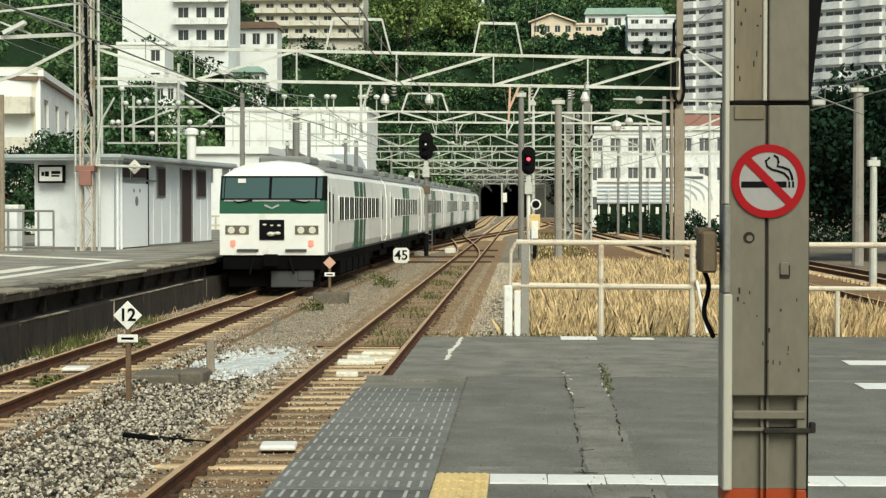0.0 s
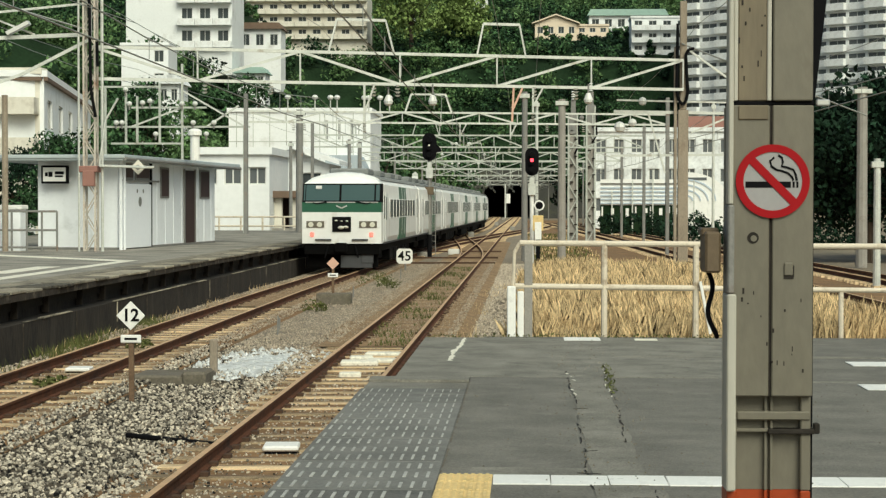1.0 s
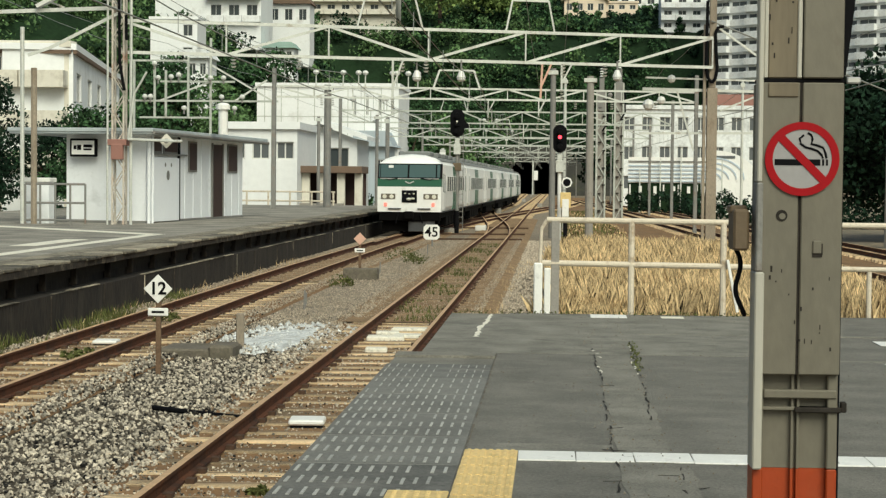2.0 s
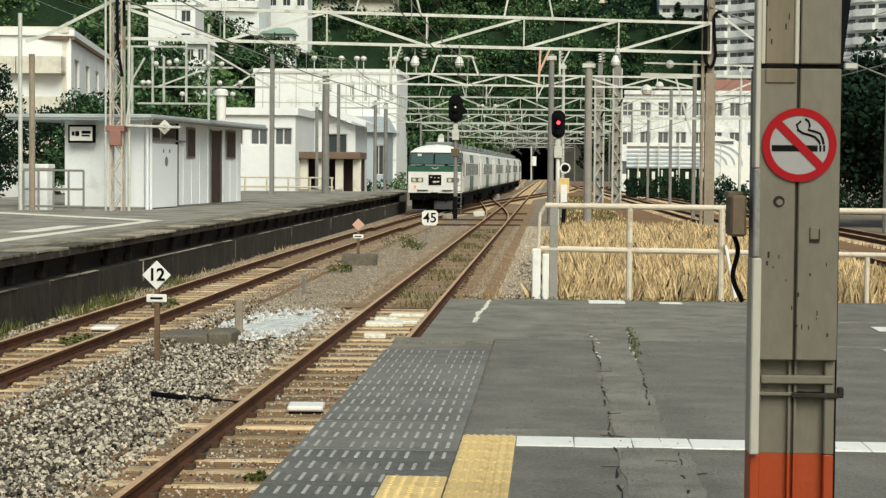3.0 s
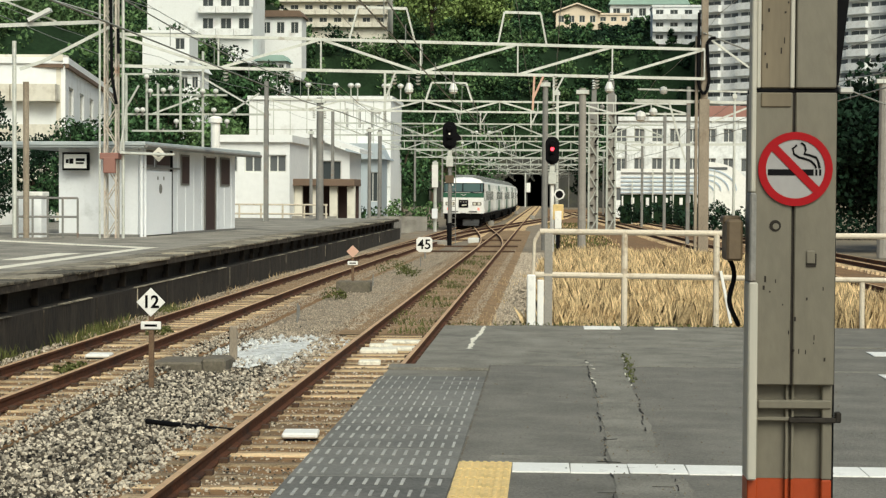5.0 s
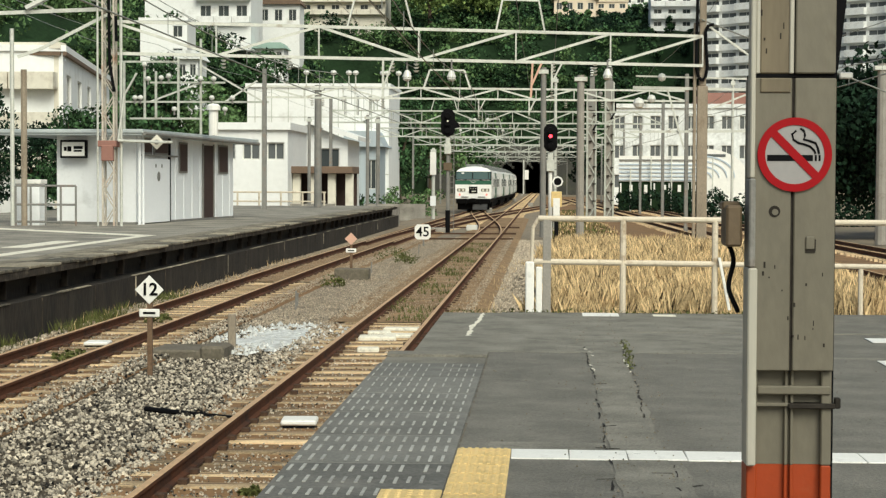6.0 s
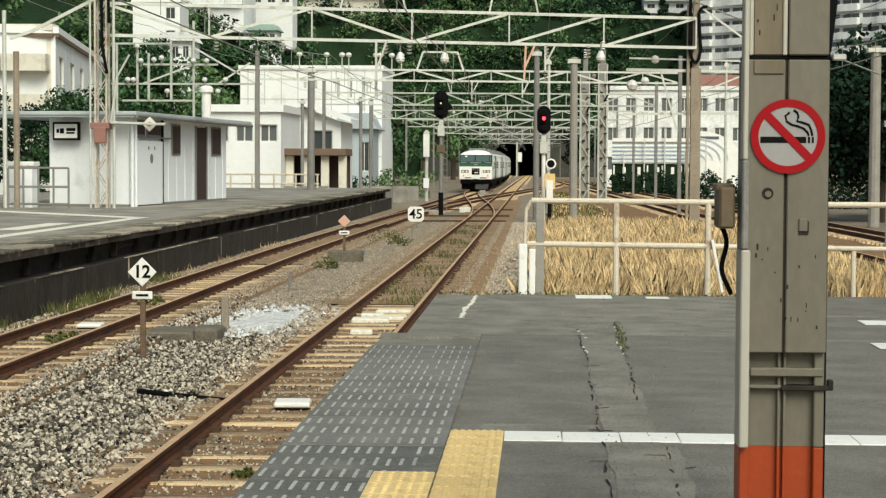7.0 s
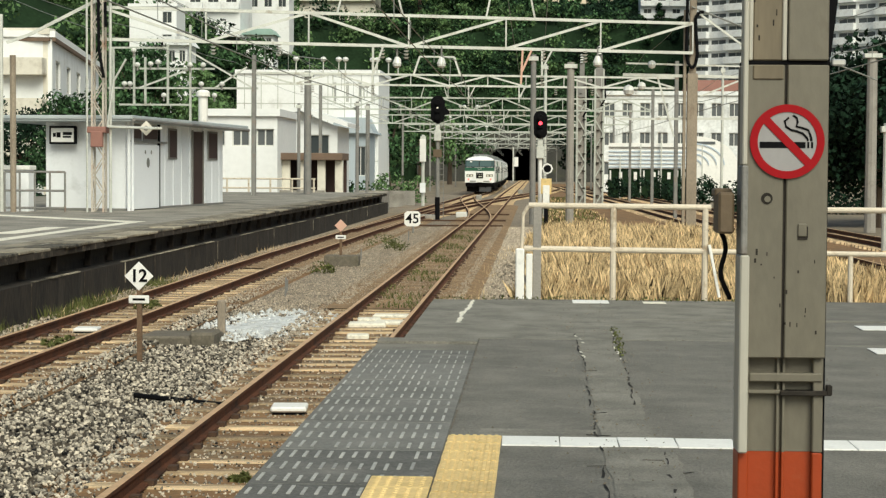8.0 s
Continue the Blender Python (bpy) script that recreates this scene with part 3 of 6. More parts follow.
    bm.to_mesh(me)
    bm.free()
    me.materials.append(M["yellow"])
    for i in range(30):
        o = new("tactile_tile", me)
        o.parent, o.matrix_basis = p, pose(-0.333, 9.86 - 0.3 * i, PZ)
    bd = bmesh.new()
    box(bd, -0.148, 0.148, -0.148, 0.148, -0.01, 0.006, 0.004)
    for i in range(5):
        for j in range(5):
            rod(bd, (-0.108 + 0.054 * i, -0.108 + 0.054 * j, 0.006), (-0.108 + 0.054 * i, -0.108 + 0.054 * j, 0.011), 0.016, 8, 0.011)
    md = bpy.data.meshes.new("dot_tile")
    bd.to_mesh(md)
    bd.free()
    md.materials.append(M["yellow"])
    for j in range(4):
        for i in range(1):
            o = new("dot_tile", md)
            o.parent, o.matrix_basis = p, pose(-0.635 - 0.3 * i, 8.46 - 0.3 * j, PZ + 0.006)
    # white crossing line in painted tiles
    bw = bmesh.new()
    box(bw, -0.155, 0.155, -0.16, 0.16, -0.004, 0.005, 0.002)
    mw = bpy.data.meshes.new("line_tile")
    bw.to_mesh(mw)
    bw.free()
    mw.materials.append(M["white"])
    for i in range(18):
        o = new("line_tile", mw)
        o.parent, o.matrix_basis = p, pose(-0.025 + 0.3155 * i, 9.83 + random.Random(i).uniform(-0.008, 0.008), PZ + 0.002, 0, 0, random.Random(i).uniform(-0.7, 0.7))
    # worn marks by the platform end
    one("line_mark", "white", p, lambda bm: box(bm, 0.42, 0.82, 20.0, 20.45, PZ + 0.004, PZ + 0.009))
    one("line_mark", "lineworn", p, lambda bm: box(bm, 1.20, 1.45, 20.05, 20.3, PZ + 0.004, PZ + 0.008))
    one("line_mark", "lineworn", p, lambda bm: wobble(bm, -0.74, -0.70, 17.3, 20.3, 0.022, PZ + 0.008, 2, 0.010, 0.12))
    one("line_mark", "white", p, lambda bm: box(bm, 3.04, 5.2, 16.95, 17.4, PZ + 0.004, PZ + 0.009))
    one("line_mark", "white", p, lambda bm: box(bm, 2.76, 5.2, 14.75, 15.2, PZ + 0.004, PZ + 0.009))


own_platform()


def left_platform():
    p = base("platform_far", None, "old island platform with stained coping and dark retaining wall", "platform", kind="structure")
    one("deck", "olddeck", p, lambda bm: box(bm, -24, -9.2, 4, 106, PZ - 0.3, PZ + 0.01))
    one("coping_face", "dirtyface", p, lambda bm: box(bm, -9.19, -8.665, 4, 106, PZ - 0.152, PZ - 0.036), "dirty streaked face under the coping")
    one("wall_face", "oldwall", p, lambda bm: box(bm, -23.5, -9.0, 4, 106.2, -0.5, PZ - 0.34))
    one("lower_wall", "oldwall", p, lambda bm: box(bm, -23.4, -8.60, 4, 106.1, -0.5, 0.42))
    # pale strips paint the light caught along the ledge top
    rl = random.Random(12)
    y = 4.2
    while y < 105:
        ln = rl.uniform(0.4, 2.6)
        if rl.random() < 0.8:
            one("wall_lip", "coping", p, lambda bm: box(bm, -8.68, -8.585 + rl.uniform(-0.012, 0.008), y, min(105.5, y + ln), 0.421, 0.421 + rl.uniform(0.008, 0.024), 0.004))
        y += ln + rl.uniform(0.0, 0.25)
    for i in range(24):
        y = 15 + i * 3.7 + rl.uniform(-0.8, 0.8)
        one("wall_joint", "dirtyface" if i % 3 else "coping", p, lambda bm: box(bm, -8.62, -8.588, y, y + rl.uniform(0.04, 0.1), rl.uniform(-0.2, 0.15), 0.41, 0.006))
    bm = bmesh.new()
    box(bm, -0.31, 0.31, -0.495, 0.495, -0.055, 0.0, 0.012)
    me = bpy.data.meshes.new("coping_stone")
    bm.to_mesh(me)
    bm.free()
    me.materials.append(M["coping"])
    rr = random.Random(2)
    for i in range(102):
        o = new("coping_stone", me)
        o.parent, o.matrix_basis = p, pose(-8.94 + rr.uniform(-0.03, 0.03), 4.5 + i, PZ + 0.02 + rr.uniform(-0.014, 0.008), 0, rr.uniform(-0.6, 0.6), rr.uniform(-0.8, 0.8))
    # near-black box paints the shade in the recess under the coping
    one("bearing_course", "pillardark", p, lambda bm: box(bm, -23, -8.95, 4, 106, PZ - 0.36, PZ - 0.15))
    for i in range(46):
        y = 8 + i * 2.1 + rr.uniform(-0.4, 0.4)
        one("bracket", "oldwall", p, lambda bm: box(bm, -8.98, -8.84, y, y + rr.uniform(0.05, 0.12), PZ - 0.5, PZ - 0.145, 0.01))
    one("yellow_line", "lineworn", p, lambda bm: box(bm, -10.75, -10.4, 4, 47.6, PZ + 0.011, PZ + 0.016))
    one("yellow_line", "lineworn", p, lambda bm: bar(bm, (-17.0, 54.0, PZ + 0.013), (-10.6, 47.5, PZ + 0.013), 0.7, 0.006))
    one("white_line", "lineworn", p, lambda bm: box(bm, -11.75, -11.2, 38.5, 43, PZ + 0.011, PZ + 0.015))
    one("edge_band", "coping", p, lambda bm: box(bm, -9.75, -9.26, 4, 105.8, PZ + 0.011, PZ + 0.017))
    one("ramp", "concrete", p, lambda bm: prism(bm, [(-9.0, -0.4), (-13, -0.4), (-13, 0.9), (-9.0, 0.9)], 106.2, 112))


left_platform()


# ---- the near pillar with its sign ----
def near_pillar():
    x, y = 0.838, 6.45
    p = base("platform_pillar", pose(x, y, PZ, 0, 0, 1.5), "beige painted steel platform pillar with orange foot", "pillar")
    w = 0.145

    def hsec(bm, z0, z1, ww):
        box(bm, -ww, -ww + 0.035, -0.13, 0.0, z0, z1, 0.004)
        box(bm, ww - 0.035, ww, -0.13, 0.0, z0, z1, 0.004)
        box(bm, -ww + 0.03, ww - 0.03, -0.098, -0.01, z0, z1)
        box(bm, -0.014, -0.004, -0.12, -0.02, z0, z1, 0.002)
        box(bm, 0.006, 0.016, -0.12, -0.02, z0, z1, 0.002)
    one("foot", "orange", p, lambda bm: hsec(bm, -0.02, 0.505, w), "orange painted foot")
    one("lower_shaft", "pillar", p, lambda bm: hsec(bm, 0.506, 0.835, w))
    one("clamp", "pillar", p, lambda bm: [box(bm, -w + 0.034, w - 0.004, -0.137, -0.01, 0.752, 0.782, 0.004), box(bm, -w - 0.004, w + 0.004, -0.13, -0.01, 0.71, 0.722, 0.002)])
    one("band", "pillardark", p, lambda bm: [box(bm, -0.004, w + 0.012, -0.142, -0.01, 0.704, 0.722, 0.003), box(bm, w + 0.01, w + 0.03, -0.142, -0.11, 0.705, 0.742, 0.004)], "black fixing band")
    one("cover_plate", "pillar", p, lambda bm: box(bm, -w, -0.006, -0.155, -0.01, 0.836, 1.842, 0.004))
    one("cover_plate", "pillar", p, lambda bm: box(bm, 0.004, w, -0.155, -0.01, 0.836, 1.842, 0.004))
    one("seam", "pillardark", p, lambda bm: box(bm, -0.006, 0.004, -0.145, -0.02, 0.836, 1.842))
    one("upper_band", "black", p, lambda bm: box(bm, -w + 0.002, w + 0.004, -0.146, -0.02, 1.843, 1.856, 0.002), "dark gap band")
    one("bolt", "chrome", p, lambda bm: box(bm, w + 0.008, w + 0.055, -0.16, -0.13, 1.84, 1.862, 0.004))
    one("upper_plate", "pillartan", p, lambda bm: box(bm, -w + 0.030, -0.0005, -0.148, -0.01, 1.857, 3.6, 0.004), "rust-washed upper plate")
    one("upper_plate", "pillar", p, lambda bm: box(bm, 0.004, w - 0.004, -0.16, -0.01, 1.857, 3.6, 0.004))
    one("plate_edge", "pillarlit", p, lambda bm: [box(bm, -w + 0.015, -w + 0.029, -0.155, -0.02, 1.857, 3.6, 0.003), box(bm, -0.016, -0.001, -0.156, -0.14, 1.857, 3.6, 0.003)], "pale plate edges")
    one("upper_cleat", "pillartan", p, lambda bm: box(bm, -0.115, -0.012, -0.161, -0.153, 1.792, 1.841, 0.003), "rust-stained cleat")
    one("side_gusset", "black", p, lambda bm: prism(bm, [(w, 1.87), (w + 0.01, 1.87), (w + 0.075, 2.45), (w + 0.075, 3.6), (w, 3.6)], -0.12, -0.02))
    # added pale strips paint the lit left side of the flange
    one("conduit", "pillarlit", p, lambda bm: [box(bm, -w - 0.003, -w + 0.014, -0.162, -0.09, 1.50, 3.6, 0.004), box(bm, -w - 0.006, -w + 0.026, -0.166, -0.04, 0.507, 1.19, 0.005)], "pale strips standing for the lit left flange")
    one("conduit_box", "galvdark", p, lambda bm: box(bm, -w - 0.004, -w + 0.018, -0.164, -0.06, 1.192, 1.498, 0.005), "grey conduit cover")
    one("speaker_box", "brown", p, lambda bm: [box(bm, -w - 0.078, -w - 0.023, -0.13, 0.02, 1.262, 1.405, 0.008), box(bm, -w - 0.084, -w - 0.023, -0.07, 0.03, 1.39, 1.418, 0.006)], "brown junction box")

    def cable(bm):
        pts = [(-w - 0.055 + 0.024 * u + 0.013 * math.sin(u * 7.2), -0.01, 1.268 - 0.235 * u) for u in (i / 14 for i in range(15))]
        for a, b in zip(pts, pts[1:]):
            rod(bm, a, b, 0.0085, 8)
            ball(bm, b, 0.0085, 8)
    one("cable", "black", p, cable, "black drooping cable")
    one("hole_rim", "pillardark", p, lambda bm: rod(bm, (-0.062, -0.157, 1.385), (-0.062, -0.150, 1.385), 0.020, 14))
    one("hole_plug", "pillar", p, lambda bm: rod(bm, (-0.060, -0.159, 1.383), (-0.060, -0.150, 1.383), 0.011, 12))
    # black strip paints the shadow gap along the pillar's right edge
    one("back_strip", "black", p, lambda bm: box(bm, w - 0.006, w + 0.013, -0.09, -0.01, -0.02, 1.88))
    one("plate_clip", "pillardark", p, lambda bm: [box(bm, 0.045, 0.078, -0.158, -0.15, 1.244, 1.256), box(bm, 0.070, 0.080, -0.158, -0.15, 1.25, 1.29)])
    one("small_plate", "pillar", p, lambda bm: box(bm, 0.045, 0.075, -0.163, -0.15, 1.255, 1.30, 0.003))
    rr = random.Random(9)
    for i in range(46):
        cx, cz = rr.uniform(-0.13, 0.12), rr.choice([rr.uniform(0.9, 1.2), rr.uniform(1.95, 2.3), rr.uniform(1.9, 2.3)])
        yy = -0.1553 if cz < 1.85 else -0.1485
        if cz > 1.85 and cx > -0.01:
            continue
        one("paint_chip", "pillardark", p, lambda bm: box(bm, cx, cx + rr.uniform(0.003, 0.007), yy - 0.001, yy + 0.01, cz, cz + rr.uniform(0.005, 0.022)))

    # round no-smoking plate
    s = base("no_smoking_sign", pose(x, y, PZ, 0, 0, 1.5) @ pose(0.004, -0.157, 1.580), "round red no-smoking sign fixed to the pillar", "sign")
    R = 0.127

    def disc(bm, r0, r1, y0, y1, n=48):
        rings = []
        for yy in (y0, y1):
            for r in (r0, r1):
                rings.append([bm.verts.new((r * math.cos(6.28318 * i / n), yy, r * math.sin(6.28318 * i / n))) for i in range(n)])
        for i in range(n):
            j = (i + 1) % n
            for a, b in ((0, 1), (1, 3), (3, 2), (2, 0)):
                bm.faces.new((rings[a][i], rings[b][i], rings[b][j], rings[a][j]))
        bmesh.ops.recalc_face_normals(bm, faces=bm.faces)
    one("plate", "signgrey", s, lambda bm: rod(bm, (0, 0, 0), (0, -0.004, 0), R - 0.004, 48))
    one("ring", "red", s, lambda bm: disc(bm, R - 0.026, R, -0.0066, 0.0))
    one("slash", "red", s, lambda bm: bar(bm, (-0.078, -0.0058, 0.078), (0.078, -0.0058, -0.078), 0.0022, 0.028))
    one("cigarette", "black", s, lambda bm: box(bm, -0.094, 0.062, -0.0052, -0.003, -0.022, -0.001))
    one("cigarette_tip", "black", s, lambda bm: [box(bm, 0.068, 0.075, -0.0052, -0.003, -0.022, -0.001), box(bm, 0.081, 0.088, -0.0052, -0.003, -0.022, -0.001)])

    for dx, dz in ((0, 0), (0.018, 0.012)):
        pts = [(0.004 + dx * 0.4, 0.082 + dz), (-0.010 + dx, 0.070 + dz), (-0.006 + dx, 0.052 + dz), (0.012 + dx, 0.040 + dz),
               (0.030 + dx, 0.036 + dz), (0.052 + dx, 0.028 + dz), (0.066 + dx * 0.7, 0.014 + dz * 0.6), (0.070 + dx * 0.7, 0.003)]
        if dx:
            pts = [(0.018, 0.090), (0.030, 0.082), (0.034, 0.066)] + pts[3:]
        tube("smoke_line", [(a, -0.004, b) for a, b in pts], 0.0042, "black", s, 6)


near_pillar()


# ---- the railing at the platform end ----
def end_fence():
    f = base("platform_end_fence", pose(0, 21.0, PZ), "cream painted pipe railing across the platform end", "fence")
    one("top_rail", "cream_rail", f, lambda bm: rod(bm, (-0.08, 0, 1.06), (2.02, 0, 1.05), 0.034, 10))
    one("middle_rail", "cream_rail", f, lambda bm: rod(bm, (-0.13, 0, 0.56), (2.2, 0, 0.54), 0.034, 10))
    one("brace", "cream_rail", f, lambda bm: [rod(bm, (-0.08, 0, 1.06), (-0.14, 0, 0.95), 0.022, 8), rod(bm, (-0.14, 0, 0.95), (-0.16, 0, 0.4), 0.02, 8)])
    one("post", "white", f, lambda bm: box(bm, -0.225, -0.125, -0.05, 0.05, -0.1, 0.56, 0.012), "white painted end post")
    one("post", "white", f, lambda bm: box(bm, -0.105, -0.03, -0.05, 0.05, -0.1, 0.50, 0.012), "white painted end post")
    one("post", "pole", f, lambda bm: box(bm, -0.026, 0.07, -0.03, 0.03, -0.1, 1.05, 0.006))
    one("post", "cream_rail", f, lambda bm: rod(bm, (0.90, 0, -0.1), (0.90, 0, 1.05), 0.036, 8))
    one("post", "cream_rail", f, lambda bm: rod(bm, (1.955, 0, -0.1), (1.955, 0, 1.05), 0.036, 8))
    one("board", "white", f, lambda bm: bar(bm, (2.0, -0.05, 0.62), (2.12, -0.05, 0.02), 0.03, 0.07), "leaning white stake")
    one("top_rail", "cream_rail", f, lambda bm: rod(bm, (3.25, 0, 1.03), (6.6, 0, 1.03), 0.034, 10))
    one("middle_rail", "cream_rail", f, lambda bm: rod(bm, (2.2, 0, 0.54), (6.6, 0, 0.50), 0.03, 10))
    one("post", "cream_rail", f, lambda bm: rod(bm, (3.62, 0, -0.1), (3.62, 0, 0.5), 0.03, 8))
    one("post", "cream_rail", f, lambda bm: rod(bm, (5.4, 0, -0.1), (5.4, 0, 1.03), 0.036, 8))


end_fence()


# ---- dry grass behind the railing ----
def mound(x, y):
    """Height of the earth bank beyond the platform end."""
    return -0.3 + (0.92 * smooth(58, 47, y) + 0.12 * smooth(30, 21, y)) * smooth(-1.3, 0.3, x) * smooth(6.8, 4.8, x)


def grass_patch():
    xs, ys = np.linspace(-1.4, 6.9, 30), np.linspace(20.86, 60, 40)
    X, Y = np.meshgrid(xs, ys)
    v = np.stack([X, Y, mound(X, Y) - 0.02], -1).reshape(-1, 3)
    k = (np.arange(39)[:, None] * 30 + np.arange(29)[None]).ravel()
    ob = soup("grass_bank", v, np.stack([k, k + 1, k + 31, k + 30], 1), "ground")
    tagged(ob, "bare earth bank beyond the platform end", "bank", kind="structure")
    tufts = 7000
    ty = 21.1 + 31 * rng.random(tufts) ** 1.3
    tx = rng.uniform(0.0, 5.2, tufts)
    tx = tx * (1 - 0.1 * (ty - 21) / 27) + 0.18 * np.sin(ty * 1.7)
    keep = (np.sin(tx * 2.1 + ty * 0.9) + np.sin(tx * 4.7 - ty * 1.3)) * 0.5 + rng.normal(scale=0.45, size=tufts) > -0.35
    tx, ty = tx[keep], ty[keep]
    per = 46
    tall = np.repeat(rng.uniform(0.5, 1.35, len(tx)), per)
    bend = np.repeat(rng.normal(scale=0.025, size=(len(tx), 2)), per, 0)
    x = np.repeat(tx, per) + rng.normal(scale=0.042, size=len(tx) * per)
    y = np.repeat(ty, per) + rng.normal(scale=0.09, size=len(tx) * per)
    y = np.maximum(y, 21.05)
    n = len(x)
    z = mound(x, y)
    h = rng.uniform(0.14, 0.42, n) * (0.8 + 0.25 * np.sin(x * 3.1 + y)) * tall
    lean = (rng.normal(scale=0.06, size=(n, 2)) + bend) * h[:, None] * 1.6
    w = rng.uniform(0.0010, 0.0024, n)
    a = rng.uniform(0, 3.14, n)
    dx, dy = np.cos(a) * w, np.sin(a) * w
    v = np.stack([np.stack([x - dx, y - dy, z], 1), np.stack([x + dx, y + dy, z], 1),
                  np.stack([x + lean[:, 0] * 0.5 + dx, y + lean[:, 1] * 0.5 + dy, z + h * 0.6], 1),
                  np.stack([x + lean[:, 0] * 1.6, y + lean[:, 1], z + h], 1)], 1).reshape(-1, 3)
    tagged(soup("dry_grass", v, np.arange(4 * n).reshape(-1, 4), "straw"), "tall straw-coloured dry grass behind the railing", "grass", kind="stuff")
    for nm, count, xa, xb, ya, yb, z0, hh, m, lab in (
            ("verge_weeds", 5000, -1.9, -0.2, 21, 60, -0.25, 0.16, "straw", "sparse dry weeds on the verge by the track"),
            ("dry_wall_weeds", 1700, -8.65, -7.8, 14, 60, -0.3, 0.26, "straw", "dry straw weeds along the foot of the platform wall"),
            ("platform_foot_weeds", 9000, -8.6, -7.9, 14, 40, -0.3, 0.3, "weed", "green weeds along the foot of the platform wall"),
            ("yard_weeds", 6000, 0.0, 3.6, 64, 170, -0.28, 0.22, "weed", "low green weeds spread across the yard"),
            ("dry_yard_weeds", 6000, 0.0, 4.0, 58, 160, -0.28, 0.2, "straw", "dry weeds spread across the yard"),
            ("sleeper_weeds", 3200, -3.15, -2.1, 33, 75, -0.15, 0.10, "weed", "low weeds growing between the rails")):
        xx, yy = rng.uniform(xa, xb, count), rng.uniform(ya, yb, count)
        kk = np.sin(xx * 3 + yy * 0.8) + np.sin(yy * 2.3) + rng.normal(scale=0.4, size=count) > 0.3
        xx, yy = xx[kk], yy[kk]
        c = len(xx)
        h2 = rng.uniform(0.4, 1.2, c) * hh
        a2 = rng.uniform(0, 6.28, c)
        w2 = 0.05 if "yard" in nm else 0.007 if nm == "verge_weeds" else 0.016
        v = np.stack([np.stack([xx - w2 * np.cos(a2), yy - w2 * np.sin(a2), np.full(c, z0)], 1), np.stack([xx + w2 * np.cos(a2), yy + w2 * np.sin(a2), np.full(c, z0)], 1),
                      np.stack([xx + 0.5 * h2 * np.sin(a2), yy + 0.5 * h2 * np.cos(a2), z0 + h2], 1)], 1).reshape(-1, 3)
        tagged(soup(nm, v, np.arange(3 * c).reshape(-1, 3), m), lab, "weeds", kind="stuff")


grass_patch()


# ---- loose stones of the ballast ----
def stones():
    ico = np.array([[0, 0, 1], [0.9, 0, 0.1], [0.2, 0.8, 0.2], [-0.8, 0.4, 0], [-0.6, -0.7, 0.1], [0.35, -0.85, 0.05], [0, 0, -0.7]])
    fc = np.array([[0, 1, 2], [0, 2, 3], [0, 3, 4], [0, 4, 5], [0, 5, 1], [6, 2, 1], [6, 3, 2], [6, 4, 3], [6, 5, 4], [6, 1, 5]])
    n = 125000
    y = 9 + 75 * rng.random(n) ** 1.9
    x = rng.uniform(-8.4, -1.4, n)
    edge = np.minimum(np.abs(x - near_x(y)), np.abs(x - left_x(y)))
    keep = (edge > 1.0) | (rng.random(n) < 0.45)
    x, y, edge = x[keep], y[keep], edge[keep]
    n = len(x)
    s = rng.uniform(0.014, 0.037, n) * np.where(edge < 1.0, 0.6, 1.0) * (1 - 0.4 * smooth(28, 40, y))
    q = rng.uniform(0.6, 1.3, (n, 3))
    a = rng.uniform(0, 6.28, n)
    b = ico[None] * q[:, None] * s[:, None, None]
    v = np.stack([b[..., 0] * np.cos(a)[:, None] - b[..., 2] * np.sin(a)[:, None] + x[:, None], b[..., 1] + y[:, None],
                  b[..., 0] * np.sin(a)[:, None] + b[..., 2] * np.cos(a)[:, None] - np.where(edge < 1.45, np.where(y > 34, 0.142, 0.175), 0.225)[:, None] + (rng.uniform(-0.014, 0.018, n) * (edge > 1.2))[:, None]], -1)
    f = fc[None] + 7 * np.arange(n)[:, None, None]
    mx, my = rng.uniform(-1.5, 0.4, 16000), 20.9 + 62 * rng.random(16000) ** 1.5
    mb = ico[None] * rng.uniform(0.6, 1.3, (16000, 3))[:, None] * rng.uniform(0.015, 0.045, 16000)[:, None, None]
    v2 = mb + np.stack([mx, my, np.maximum(mound(mx, my), -0.235)], 1)[:, None]
    f2 = fc[None] + 7 * np.arange(16000)[:, None, None]
    tagged(soup("verge_stones", v2.reshape(-1, 3), f2.reshape(-1, 3), "stonebrown"), "loose stones on the verge beyond the platform", "gravel", kind="stuff")
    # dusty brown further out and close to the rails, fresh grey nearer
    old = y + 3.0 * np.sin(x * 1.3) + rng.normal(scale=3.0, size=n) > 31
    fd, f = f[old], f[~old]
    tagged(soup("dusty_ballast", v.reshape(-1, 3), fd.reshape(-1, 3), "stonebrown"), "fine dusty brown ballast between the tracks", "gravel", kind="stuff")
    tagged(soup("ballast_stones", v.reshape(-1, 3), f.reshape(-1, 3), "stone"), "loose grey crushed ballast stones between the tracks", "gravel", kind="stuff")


stones()


